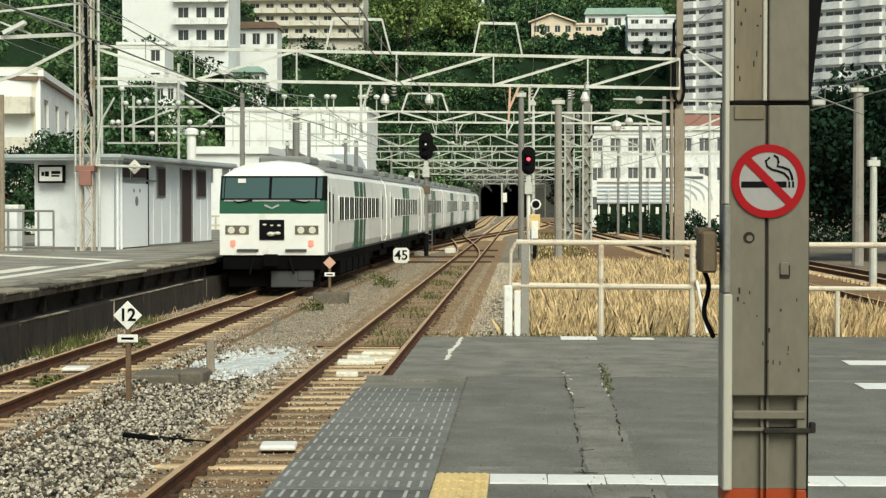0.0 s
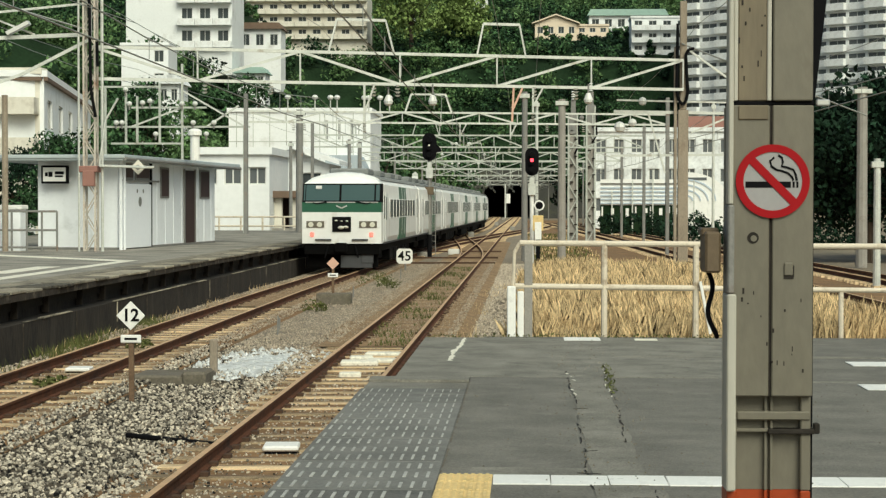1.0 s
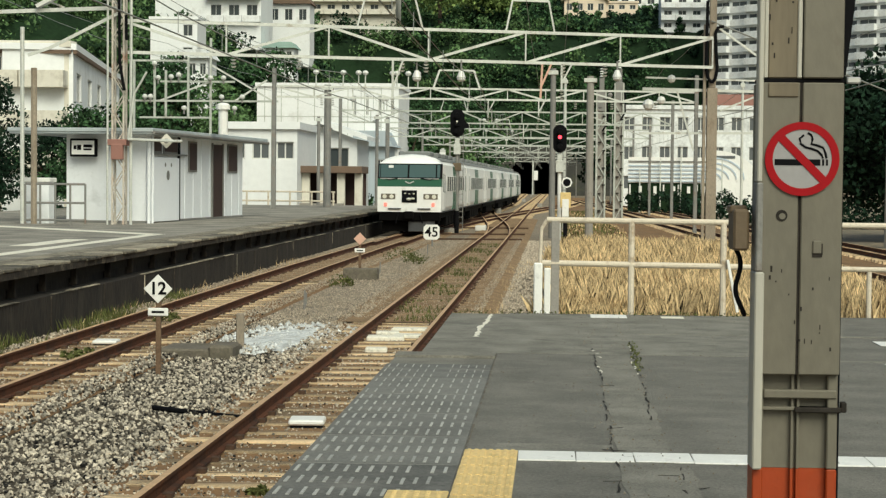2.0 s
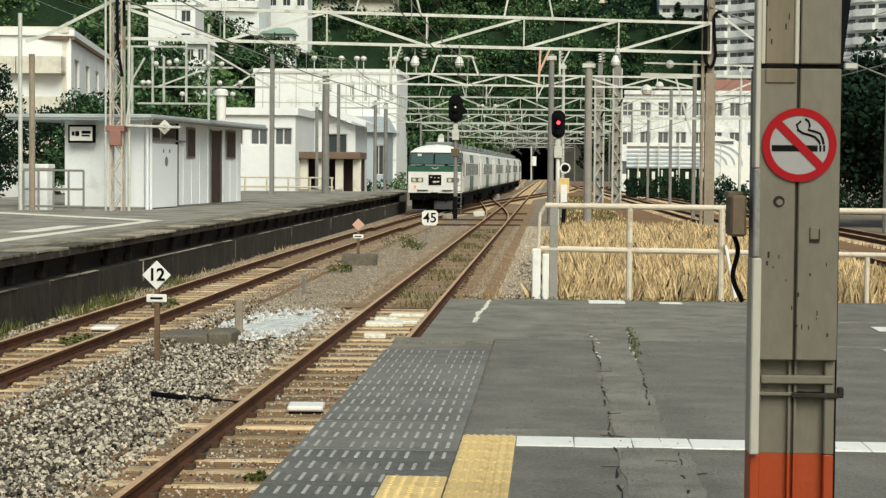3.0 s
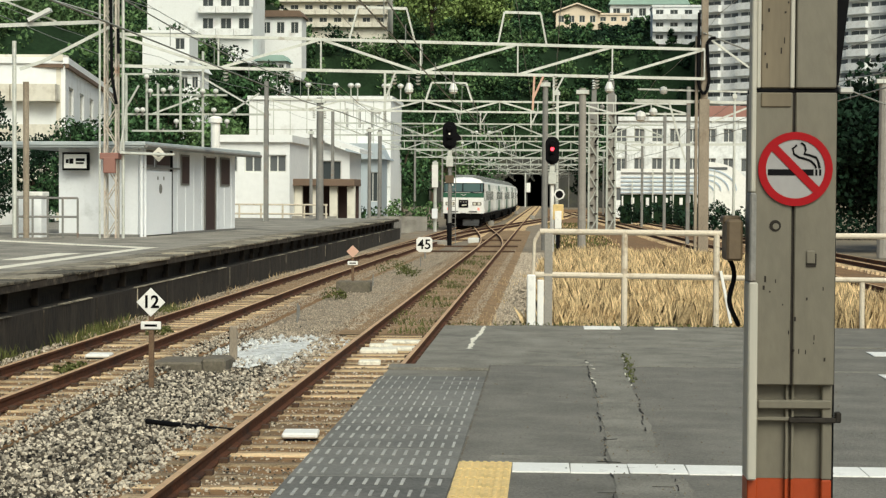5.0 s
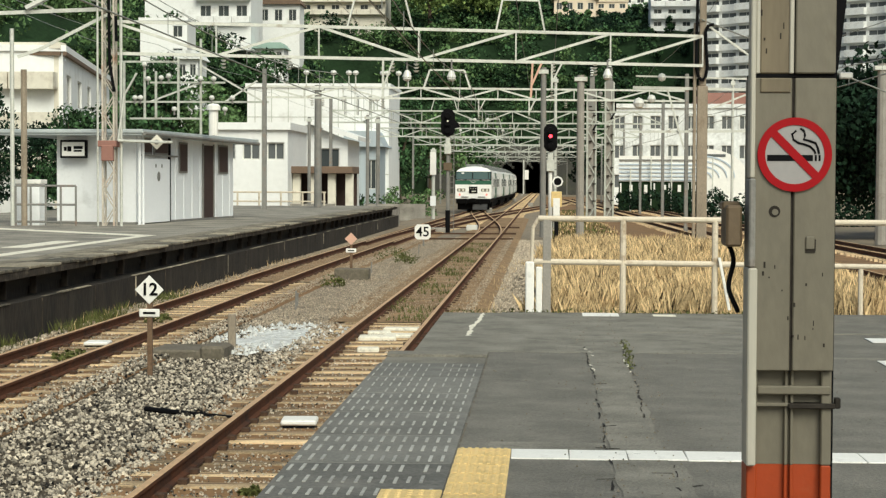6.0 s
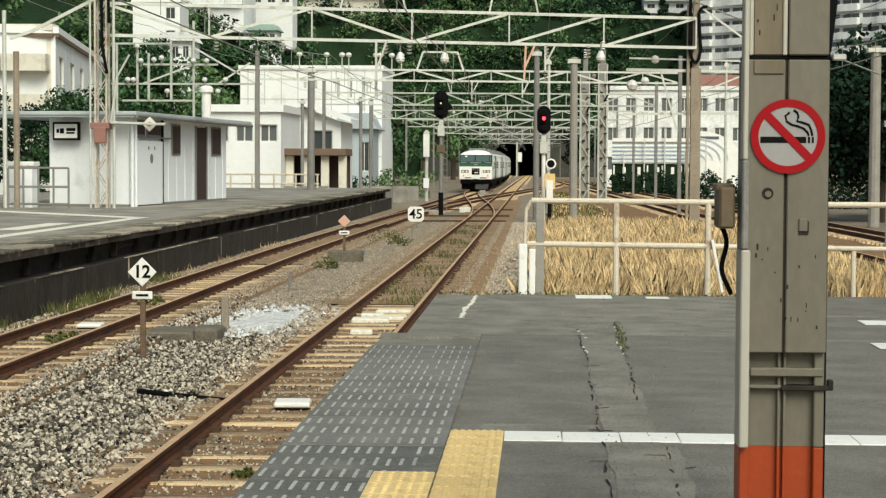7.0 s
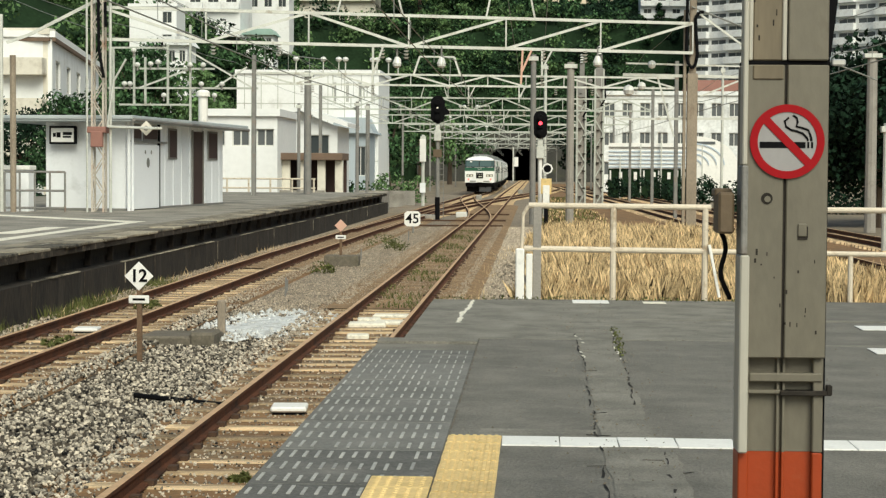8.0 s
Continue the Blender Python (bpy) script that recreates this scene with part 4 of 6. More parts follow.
# ---- hut on the far platform ----
def hut():
    h = base("platform_hut", pose(-13.5, 59.2, PZ - 0.01, 0, 0, 84.2), "low white panelled platform hut with flat grey roof", "hut")
    # local x runs along the wall that faces the track, local y away from it
    L, W, H = 11.8, 2.75, 2.95
    def wall(bm):
        box(bm, 0, L, 0, 0.12, 0, H)
        box(bm, 0, L, W - 0.12, W, 0, H)
        box(bm, 0, 0.12, 0.12, W - 0.12, 0, H)
        box(bm, L - 0.12, L, 0.12, W - 0.12, 0, H)
    one("wall", "hutwall", h, wall)
    one("skirting", "galvdark", h, lambda bm: box(bm, -0.03, L + 0.03, -0.03, W + 0.03, 0, 0.10))
    r = one("roof", "hutroof", h, lambda bm: [box(bm, -0.9, L + 1.8, -0.5, W + 1.65, H, H + 0.10, 0.02), box(bm, -0.95, L + 1.85, -0.55, W + 1.7, H + 0.07, H + 0.2, 0.02)])
    one("gutter", "galvdark", r, lambda bm: rod(bm, (-0.9, -0.57, H + 0.06), (L + 1.8, -0.57, H + 0.02), 0.06, 8))
    for k in range(12):
        x = 0.25 + k * 1.0
        one("panel_joint", "hutwall", h, lambda bm: box(bm, x, x + 0.03, -0.014, 0.0, 0.1, H))
    d = one("sliding_door", "doorwhite", h, lambda bm: box(bm, 0.45, 3.35, -0.09, -0.016, 0.06, 2.22, 0.01), "wide white sliding door")
    one("door_edge", "black", d, lambda bm: box(bm, 3.36, 3.50, -0.08, -0.016, 0.06, 2.95))
    for mx, mz, mr in ((2.1, 1.62, 0.17), (1.8, 1.98, 0.07), (2.45, 1.98, 0.07)):
        one("door_mark", "galvdark", d, lambda bm: rod(bm, (mx, -0.088, mz), (mx, -0.095, mz), mr, 12), "faded round printed mark")
    one("door_track", "galvdark", h, lambda bm: box(bm, 0.3, 4.2, -0.12, -0.02, 2.3, 2.36))
    for x0, x1, z0, z1 in ((0.5, 1.55, 2.36, 2.9), (1.75, 3.3, 2.36, 2.9), (4.6, 5.6, 1.75, 2.85), (9.6, 10.9, 1.75, 2.85)):
        w = one("window", "galvdark", h, lambda bm: box(bm, x0, x1, -0.05, -0.016, z0, z1, 0.01))
        one("pane", "darkopen", w, lambda bm: box(bm, x0 + 0.08, x1 - 0.08, -0.06, -0.04, z0 + 0.07, z1 - 0.07))
    # flat dark panel paints the shade inside the open doorway
    one("doorway", "darkopen", h, lambda bm: box(bm, 7.6, 8.9, -0.03, -0.016, 0.1, 2.8), "dark brown panel painting the shade of an open doorway")
    one("door_frame", "galvdark", h, lambda bm: [box(bm, 7.5, 7.6, -0.06, -0.016, 0.1, 2.85), box(bm, 8.9, 9.0, -0.06, -0.016, 0.1, 2.85)])
    one("drainpipe", "hutwall", h, lambda bm: [rod(bm, (-0.12, -0.15, 0), (-0.12, -0.15, H), 0.06, 8), rod(bm, (0.25, -0.15, 0), (0.25, -0.15, H), 0.05, 8)])
    s = base("platform_sign", pose(-15.55, 59.2, 3.45, 0, 0, -5.8), "small framed white direction sign on the hut", "sign")
    one("frame", "black", s, lambda bm: box(bm, -0.46, 0.46, -0.16, -0.02, -0.30, 0.30, 0.02))
    one("face", "white", s, lambda bm: box(bm, -0.39, 0.39, -0.175, -0.16, -0.23, 0.23))
    for a, b, c, d in ((-0.32, -0.22, -0.06, 0.07), (-0.2, -0.06, -0.08, 0.09), (0.02, 0.33, 0.0, 0.1), (0.02, 0.30, -0.09, -0.03)):
        one("writing_bar", "black", s, lambda bm: box(bm, a, b, -0.18, -0.175, c, d))
    v = base("roof_vent", pose(-11.9, 64.5, PZ + 3.1), "white capped ventilation pipe on the hut roof", "vent")
    one("pipe", "white", v, lambda bm: rod(bm, (0, 0, 0), (0, 0, 0.95), 0.17, 12))
    one("cap", "white", v, lambda bm: [rod(bm, (0, 0, 0.9), (0, 0, 1.05), 0.25, 12), ball(bm, (0, 0, 1.05), 0.24, 12, 0.4)])
    b = base("air_unit", pose(-16.6, 57.9, PZ - 0.01), "pale box unit behind a low railing", "unit")
    one("body", "hutwall", b, lambda bm: box(bm, -0.55, 0.3, -0.3, 0.4, 0, 1.35, 0.02))
    one("lid", "white", b, lambda bm: box(bm, -0.6, 0.35, -0.35, 0.45, 1.35, 1.5, 0.02))
    g = base("low_railing", pose(-15.7, 57.0, PZ - 0.01), "grey-blue pipe railing in front of the hut", "railing")
    for z in (0.15, 0.7, 1.3):
        one("rail", "galvdark", g, lambda bm: rod(bm, (-1.2, 0, z), (0.75, 0, z), 0.035))
    for i in range(5):
        one("post", "galvdark", g, lambda bm: rod(bm, (-1.2 + i * 0.4875, 0, 0), (-1.2 + i * 0.4875, 0, 1.3), 0.035))


hut()


# ---- overhead line structures ----
def lattice(bm, x, y, z0, z1, w, leg=0.06, bay=0.9):
    for sx in (-1, 1):
        for sy in (-1, 1):
            box(bm, x + sx * w / 2 - leg / 2, x + sx * w / 2 + leg / 2, y + sy * w / 2 - leg / 2, y + sy * w / 2 + leg / 2, z0, z1)
    z, s = z0, 1
    while z + bay < z1:
        for sy in (-1, 1):
            bar(bm, (x - s * w / 2, y + sy * w / 2, z), (x + s * w / 2, y + sy * w / 2, z + bay), 0.02, leg * 0.6)
            bar(bm, (x + sy * w / 2, y - s * w / 2, z), (x + sy * w / 2, y + s * w / 2, z + bay), 0.02, leg * 0.6)
        z += bay
        s = -s


def insulator(bm, a, b, r=0.07, n=4):
    a, b = Vector(a), Vector(b)
    for i in range(n):
        p = a.lerp(b, (i + 0.2) / n)
        q = a.lerp(b, (i + 0.7) / n)
        rod(bm, p, q, r, 8, r * 0.5)


def gantry(name, x0, y0, x1, y1, ztop, zbot, label, seed, frames=(), bays=7, masts=True, hangers=(), mastm="galvdark", width=0.2, chord=0.1, posts=4, steel="galv", pattern=(0, 1, 0, 1, 0, 1, 0, 1, 0, 1, 0)):
    """A lattice beam across the tracks, on two masts, with its brackets."""
    rr = random.Random(seed)
    g = base(name, None, label, "gantry", "overhead line gantries")
    P = lambda u, z: (x0 + (x1 - x0) * u, y0 + (y1 - y0) * u, z)
    one("top_chord", steel, g, lambda bm: [bar(bm, P(0, ztop), P(1, ztop), 0.08, chord)])
    one("bottom_chord", steel, g, lambda bm: [bar(bm, P(0, zbot), P(1, zbot), 0.08, chord)])

    def web(bm):
        for i in range(bays):
            a, b = i / bays, (i + 1) / bays
            if pattern[i]:
                bar(bm, P(a, zbot), P(b, ztop), 0.05, 0.085)
            else:
                bar(bm, P(a, ztop), P(b, zbot), 0.05, 0.085)
            bar(bm, P(b, zbot), P(b, ztop), 0.05, 0.075)
    one("web", steel, g, web)
    for u0, u1, hh in frames:
        def fr(bm):
            a, b = Vector(P(u0, ztop)), Vector(P(u1, ztop))
            ta, tb = a.lerp(b, 0.13) + Vector((0, 0, hh)), a.lerp(b, 0.87) + Vector((0, 0, hh))
            bar(bm, a, ta, 0.06, 0.1)
            bar(bm, b, tb, 0.06, 0.1)
            bar(bm, ta, tb, 0.06, 0.09)
        one("wire_frame", steel, g, fr)
    for u, dz in hangers:
        def hg(bm):
            p = Vector(P(u, zbot))
            bar(bm, p, p + Vector((0, 0, -dz)), 0.07, 0.09)
            bar(bm, p + Vector((0.35, 0, 0)), p + Vector((0, 0, -dz * 0.75)), 0.04, 0.06)
            insulator(bm, p + Vector((0, 0, -dz)), p + Vector((0, 0, -dz - 0.35)))
        one("drop_arm", steel, g, hg)

    for i in range(6):
        p = Vector(P(rr.uniform(0.06, 0.94), zbot))
        one("insulator", "porcelain", g, lambda bm: insulator(bm, p, p + Vector((0, 0, -0.45)), 0.1))
    for i in range(posts):
        p = Vector(P(0.03 + rr.uniform(0.0, 0.42), ztop))
        st = one("top_stem", steel, g, lambda bm: rod(bm, p, p + Vector((0, 0, 0.7)), 0.035))
        one("bell", "porcelain", st, lambda bm: ball(bm, p + Vector((0, 0, 0.75)), 0.17, 8, 0.8))
    if masts:
        for u in (0, 1):
            q = P(u, 0)
            one("mast", mastm, g, lambda bm: [box(bm, q[0] - width / 2, q[0] + width / 2, q[1] - 0.15, q[1] + 0.15, -0.5, ztop + 0.9, 0.02)])
    return g


gantry("gantry", -13.95, 57.6, 5.45, 63.6, 7.52, 6.50, "pale galvanised lattice beam spanning the tracks", 1,
       frames=((0.38, 0.49, 1.1), (0.632, 0.717, 1.08)), bays=6, posts=0, pattern=(0, 1, 0, 1, 1, 1), masts=False, hangers=((0.44, 1.3), (0.73, 0.9)))
one("orange_bracket", "pinkboard", None, lambda bm: [bar(bm, (-0.45, 61.7, 6.45), (-0.5, 61.7, 5.3), 0.07, 0.1), bar(bm, (-0.15, 61.7, 6.45), (-0.48, 61.7, 5.7), 0.05, 0.07)])
tagged(bpy.data.objects["orange_bracket"], "orange-brown primed drop bracket under the lattice beam", "bracket")
gantry("gantry", -14.5, 93, 7.5, 97, 7.3, 6.75, "galvanised lattice beam further along the line", 2, posts=9, frames=((0.37, 0.48, 0.95),), bays=11, hangers=((0.5, 0.9), (0.62, 0.8)))
gantry("gantry", -14.5, 122, 8, 124, 7.2, 6.4, "galvanised lattice beam further along the line", 3, steel="galvfar", frames=((0.3, 0.38, 0.8), (0.6, 0.68, 0.8)), bays=11, hangers=((0.35, 0.9), (0.55, 0.9)))
gantry("gantry", -14, 152, 8, 153, 6.9, 6.2, "galvanised lattice beam further along the line", 4, steel="galvfar", frames=((0.4, 0.47, 0.8),), bays=11, hangers=((0.32, 0.9), (0.5, 0.9)))
gantry("gantry", -13.5, 185, 8, 185, 6.9, 6.2, "galvanised lattice beam further along the line", 5, steel="galvfar", bays=10, hangers=((0.35, 0.9), (0.55, 0.9)))
gantry("gantry", -13, 225, 7, 225, 6.9, 6.2, "galvanised lattice beam far along the line", 6, steel="galvfar", bays=10, hangers=((0.35, 0.9), (0.55, 0.9)))
gantry("gantry", -12, 275, 5, 275, 6.9, 6.2, "galvanised lattice beam far along the line", 7, steel="galvfar", bays=9, hangers=((0.35, 0.9), (0.55, 0.9)))
gantry("gantry", -12, 330, 4, 330, 6.9, 6.2, "galvanised lattice beam near the tunnel", 8, steel="galvfar", bays=8)


def masts():
    a = base("lattice_mast", pose(-13.95, 57.4, PZ - 0.01), "rust-stained lattice mast standing on the far platform", "mast")
    one("lattice", "rusty", a, lambda bm: lattice(bm, 0, 0, 0, 9.5, 0.36, 0.06, 0.6))
    one("side_pipe", "galv", a, lambda bm: [rod(bm, (0.42, -0.2, 0), (0.42, -0.2, 9.5), 0.05), rod(bm, (-0.3, -0.35, 0), (-0.3, -0.35, 9.5), 0.035)])
    one("lamp_arm", "galv", a, lambda bm: [rod(bm, (0.35, -0.3, 2.75), (0.55, -0.3, 4.2), 0.04), rod(bm, (0.55, -0.3, 4.2), (0.95, -0.3, 4.9), 0.035), rod(bm, (0.35, -0.3, 2.75), (2.1, -0.3, 2.7), 0.045)])
    one("cable", "black", a, lambda bm: [rod(bm, (0.05, -0.4, 9.0), (0.1, -0.4, 5.2), 0.05), rod(bm, (0.1, -0.4, 5.2), (0.25, -0.4, 4.3), 0.05), rod(bm, (0.3, -0.4, 6.7), (0.32, -0.4, 5.9), 0.05)])
    one("junction", "redroof", a, lambda bm: [box(bm, -0.3, 0.3, -0.4, 0.3, 2.55, 2.75, 0.02), box(bm, -0.18, 0.2, -0.42, -0.2, 2.1, 2.6, 0.02)], "rust-red junction box")
    c = base("diamond_board", pose(-12.4, 57.3, PZ + 2.7), "small cream diamond board on the mast arm", "board")
    one("board", "creamwall", c, lambda bm: box(bm, -0.17, 0.17, -0.04, 0.04, -0.17, 0.17, 0.01, Matrix.Rotation(radians(45), 4, "Y")))
    one("centre", "galvdark", c, lambda bm: rod(bm, (0, -0.05, 0), (0, -0.04, 0), 0.08, 10))
    b = base("cantilever_bracket", pose(-13.95, 57.4, 0), "pale steel truss arm reaching back from the mast", "bracket")
    one("arm", "galv", b, lambda bm: [bar(bm, (0, 0, 7.9), (-6.5, -0.6, 7.6), 0.08, 0.12), bar(bm, (0, 0, 7.75), (-2.2, -0.2, 6.6), 0.06, 0.1), bar(bm, (-2.2, -0.2, 6.6), (-2.9, -0.3, 6.35), 0.06, 0.1), bar(bm, (-6.5, -0.6, 8.2), (0, 0, 8.9), 0.06, 0.07), bar(bm, (-1.8, 0, 7.9), (-3.6, 0, 8.6), 0.05, 0.06)])
    one("lamp", "porcelain", b, lambda bm: [bar(bm, (-2.6, -0.3, 7.9), (-1.9, -0.3, 8.25), 0.3, 0.12)])
    d = base("pale_post", pose(-17.0, 57.0, PZ - 0.01), "slim pale post with a brown lower sleeve", "post")
    one("shaft", "galv", d, lambda bm: rod(bm, (0, 0, 0), (0, 0, 6.3), 0.07, 8))
    one("sleeve", "polerust", d, lambda bm: rod(bm, (0.38, 0, 0), (0.38, 0, 5.0), 0.1, 8))
    m = base("rusty_mast", pose(5.45, 63.8, -0.4), "brown rust-stained steel mast beyond the dry grass", "mast")
    one("leg", "polerust", m, lambda bm: [box(bm, -0.30, -0.2, -0.1, 0.1, 0, 8.4, 0.01), box(bm, -0.16, 0.2, -0.12, 0.12, 0, 6.2, 0.02), box(bm, -0.1, 0.14, -0.1, 0.1, 6.2, 10, 0.02)])
    loop = ((-0.19, 9.2), (-0.22, 6.84), (-0.13, 6.5), (-0.01, 6.37), (0.1, 6.5), (0.17, 6.84), (0.12, 7.5), (0.09, 8.12), (0.2, 8.3), (0.38, 8.33))
    one("cable", "black", m, lambda bm: [rod(bm, (a[0], -0.2, a[1]), (b[0], -0.2, b[1]), 0.055, 8) for a, b in zip(loop, loop[1:])])
    for sa, sb, sw, sh in (((-1.2, 0, 6.1), (-0.6, 0, 4.0), 0.06, 0.09), ((-2.4, 0, 6.15), (4, 0.3, 6.05), 0.08, 0.1), ((0.2, 0, 8.3), (2.6, 0.2, 6.6), 0.05, 0.07), ((0.3, 0, 5.4), (2.0, 0.2, 6.1), 0.05, 0.06), ((-2.5, 0, 4.6), (3.4, 0.2, 4.65), 0.05, 0.08), ((-2.3, 0, 6.55), (4.2, 0.2, 6.4), 0.06, 0.06)):
        one("stay", "galv", m, lambda bm: bar(bm, sa, sb, sw, sh))
    for a, b, r in ((-1.4, 6.5, 0.15), (-2.2, 5.6, 0.2), (-1.75, 5.75, 0.15)):
        one("insulator", "porcelain", m, lambda bm: ball(bm, (a, -0.1, b), r))
    for x, y, z0, h, r, mm, lab in ((1.70, 88, -0.4, 8.0, 0.21, "pole", "grey concrete post beside the dry grass"),
                                    (-12.6, 100, 0.94, 6.8, 0.22, "galvdark", "dark grey overhead line post on the far platform"),
                                    (-14.4, 110, 0.94, 5.4, 0.11, "galvdark", "thin dark post on the far platform"),
                                    (-12.0, 122, -0.4, 7.3, 0.13, "galvdark", "thin dark post by the far platform end"),
                                    (-11.8, 127, -0.4, 7.3, 0.11, "galvdark", "thin dark post by the far platform end"),
                                    (15.4, 84, -0.4, 8.3, 0.27, "pole", "round concrete post by the tracks beyond the grass"),
                                    (11.5, 60, -0.4, 4.4, 0.13, "galv", "short pale pipe post by the tracks beyond the grass"),
                                    (8.6, 84, -0.4, 7.6, 0.07, "galv", "slim pale post by the tracks beyond the grass"),
                                    (-0.1, 87, -0.4, 8.3, 0.16, "galvdark", "dark steel post behind the red signal"),
                                    (0.55, 100, -0.4, 8.6, 0.1, "galv", "slim pale post behind the red signal"),
                                    (-7.9, 128, -0.4, 5.2, 0.13, "galv", "pale post with a white plate near the platform end")):
        p = base("line_post", pose(x, y, z0), lab, "post", "line side posts")
        one("shaft", mm, p, lambda bm: rod(bm, (0, 0, 0), (0, 0, h), r, 10, r * 0.85))
        one("cap", "galv", p, lambda bm: [box(bm, -r * 1.5, r * 1.5, -r, r, h - 0.3, h - 0.1, 0.01)])
    w = base("white_plate", pose(-7.9, 127.7, 2.6), "tall white plate fixed on the post", "plate")
    one("plate", "white", w, lambda bm: box(bm, -0.22, 0.22, -0.05, 0.0, 0.3, 1.9, 0.01))
    one("box", "hutwall", w, lambda bm: box(bm, -0.2, 0.2, -0.1, 0.0, -1.9, -1.2, 0.01))
    for x, y, h in ((3.35, 132, 11.4), (4.85, 138, 12.4)):
        q = base("lattice_mast", pose(x, y, -0.4), "pale lattice mast with dark cable heads", "mast", "pale lattice masts")
        one("lattice", "galvfar", q, lambda bm: lattice(bm, 0, 0, 0, h - 2, 0.62, 0.13, 1.1))
        one("core", "pole", q, lambda bm: box(bm, -0.26, 0.26, -0.2, 0.2, 0, h - 2.2))
        for k in range(14):
            one("step_bolt", "pillardark", q, lambda bm: box(bm, -0.2 + 0.3 * (k % 2), 0.02 + 0.3 * (k % 2), -0.4, -0.2, 0.8 + 0.62 * k, 0.88 + 0.62 * k))
        one("cable_head", "galvdark", q, lambda bm: [box(bm, -0.32, 0.3, -0.4, 0.3, h - 3.4, h - 1.9, 0.05), box(bm, -0.15, 0.2, -0.3, 0.3, h - 1.9, h - 0.9, 0.03), ball(bm, (-0.7, -0.3, h - 2.9), 0.2)])
        one("insulator", "porcelain", q, lambda bm: insulator(bm, (0, -0.3, h - 0.9), (0, -0.3, h - 0.2), 0.16))
        one("cable", "black", q, lambda bm: [rod(bm, (0.4, -0.4, h - 2.5), (0.45, -0.4, h - 4.2), 0.06), rod(bm, (0.45, -0.4, h - 4.2), (0.1, -0.4, h - 4.8), 0.06)])


masts()


def wires():
    """Contact and carrier wires over each line, and feeders along the masts."""
    def run(name, pts, r, label):
        tagged(tube(name, pts, r, "wire"), label, "wire")
    ys = [-20, 20, 60, 95, 123, 152, 185, 225, 275, 330, 398]
    for nm, fx in (("left", left_x), ("near", near_x), ("right", right_x)):
        for hz, sag in ((5.15, 0.0), (6.0, 0.5)):
            pts = []
            for a, b in zip(ys, ys[1:]):
                for k in range(6):
                    u = k / 6
                    y = a + (b - a) * u
                    pts.append((float(fx(np.array(y))) + (0.2 if int(a) % 2 else -0.2) * u, y, hz - sag * 4 * u * (1 - u)))
            run("contact_wire" if not sag else "carrier_wire", pts, 0.016 if not sag else 0.014, "thin dark overhead line wire")
        bm = bmesh.new()
        for a, b in zip(ys, ys[1:]):
            for k in range(1, 9):
                u = k / 9
                y = a + (b - a) * u
                x = float(fx(np.array(y)))
                rod(bm, (x, y, 5.15), (x, y, 6.0 - 2 * u * (1 - u)), 0.008, 4)
        tagged(part("droppers", bm, "wire"), "thin dropper wires holding the contact wire", "wire", kind="stuff")
    for x, z in ((-14.2, 9.2), (-13.0, 8.5), (-18.5, 8.4), (5.6, 8.4), (-6.9, 8.4), (-5.9, 8.5), (-1.0, 8.55), (0.4, 8.5), (9.5, 7.2), (-20.5, 9.6)):
        pts = []
        for a, b in zip(ys, ys[1:]):
            for k in range(5):
                u = k / 5
                pts.append((x, a + (b - a) * u, z - 3.0 * u * (1 - u) * (b - a) / 90))
        run("feeder_wire", pts, 0.012, "sagging feeder wire along the masts")
    run("cross_wire", [(-22, 50, 10.2), (-13.9, 57.5, 8.0)], 0.03, "stay wire to the mast")
    run("cross_wire", [(5.4, 63.6, 8.1), (13, 70, 5.9)], 0.03, "stay wire to the mast")


wires()


def hanging_bells():
    for x, z in ((-4.64, 6.15), (-3.15, 6.15), (2.05, 6.2)):
        b = base("line_insulator", pose(x, 60.6, 6.45), "white bell insulator hanging under the lattice beam", "insulator", "hanging insulators")
        one("stem", "galvdark", b, lambda bm: rod(bm, (0, 0, 0.05), (0, 0, z - 6.45), 0.03, 8))
        one("bell", "porcelain", b, lambda bm: [rod(bm, (0, 0, z - 6.45), (0, 0, z - 6.68), 0.07, 12, 0.16), ball(bm, (0, 0, z - 6.72), 0.15, 10, 0.7)])


hanging_bells()


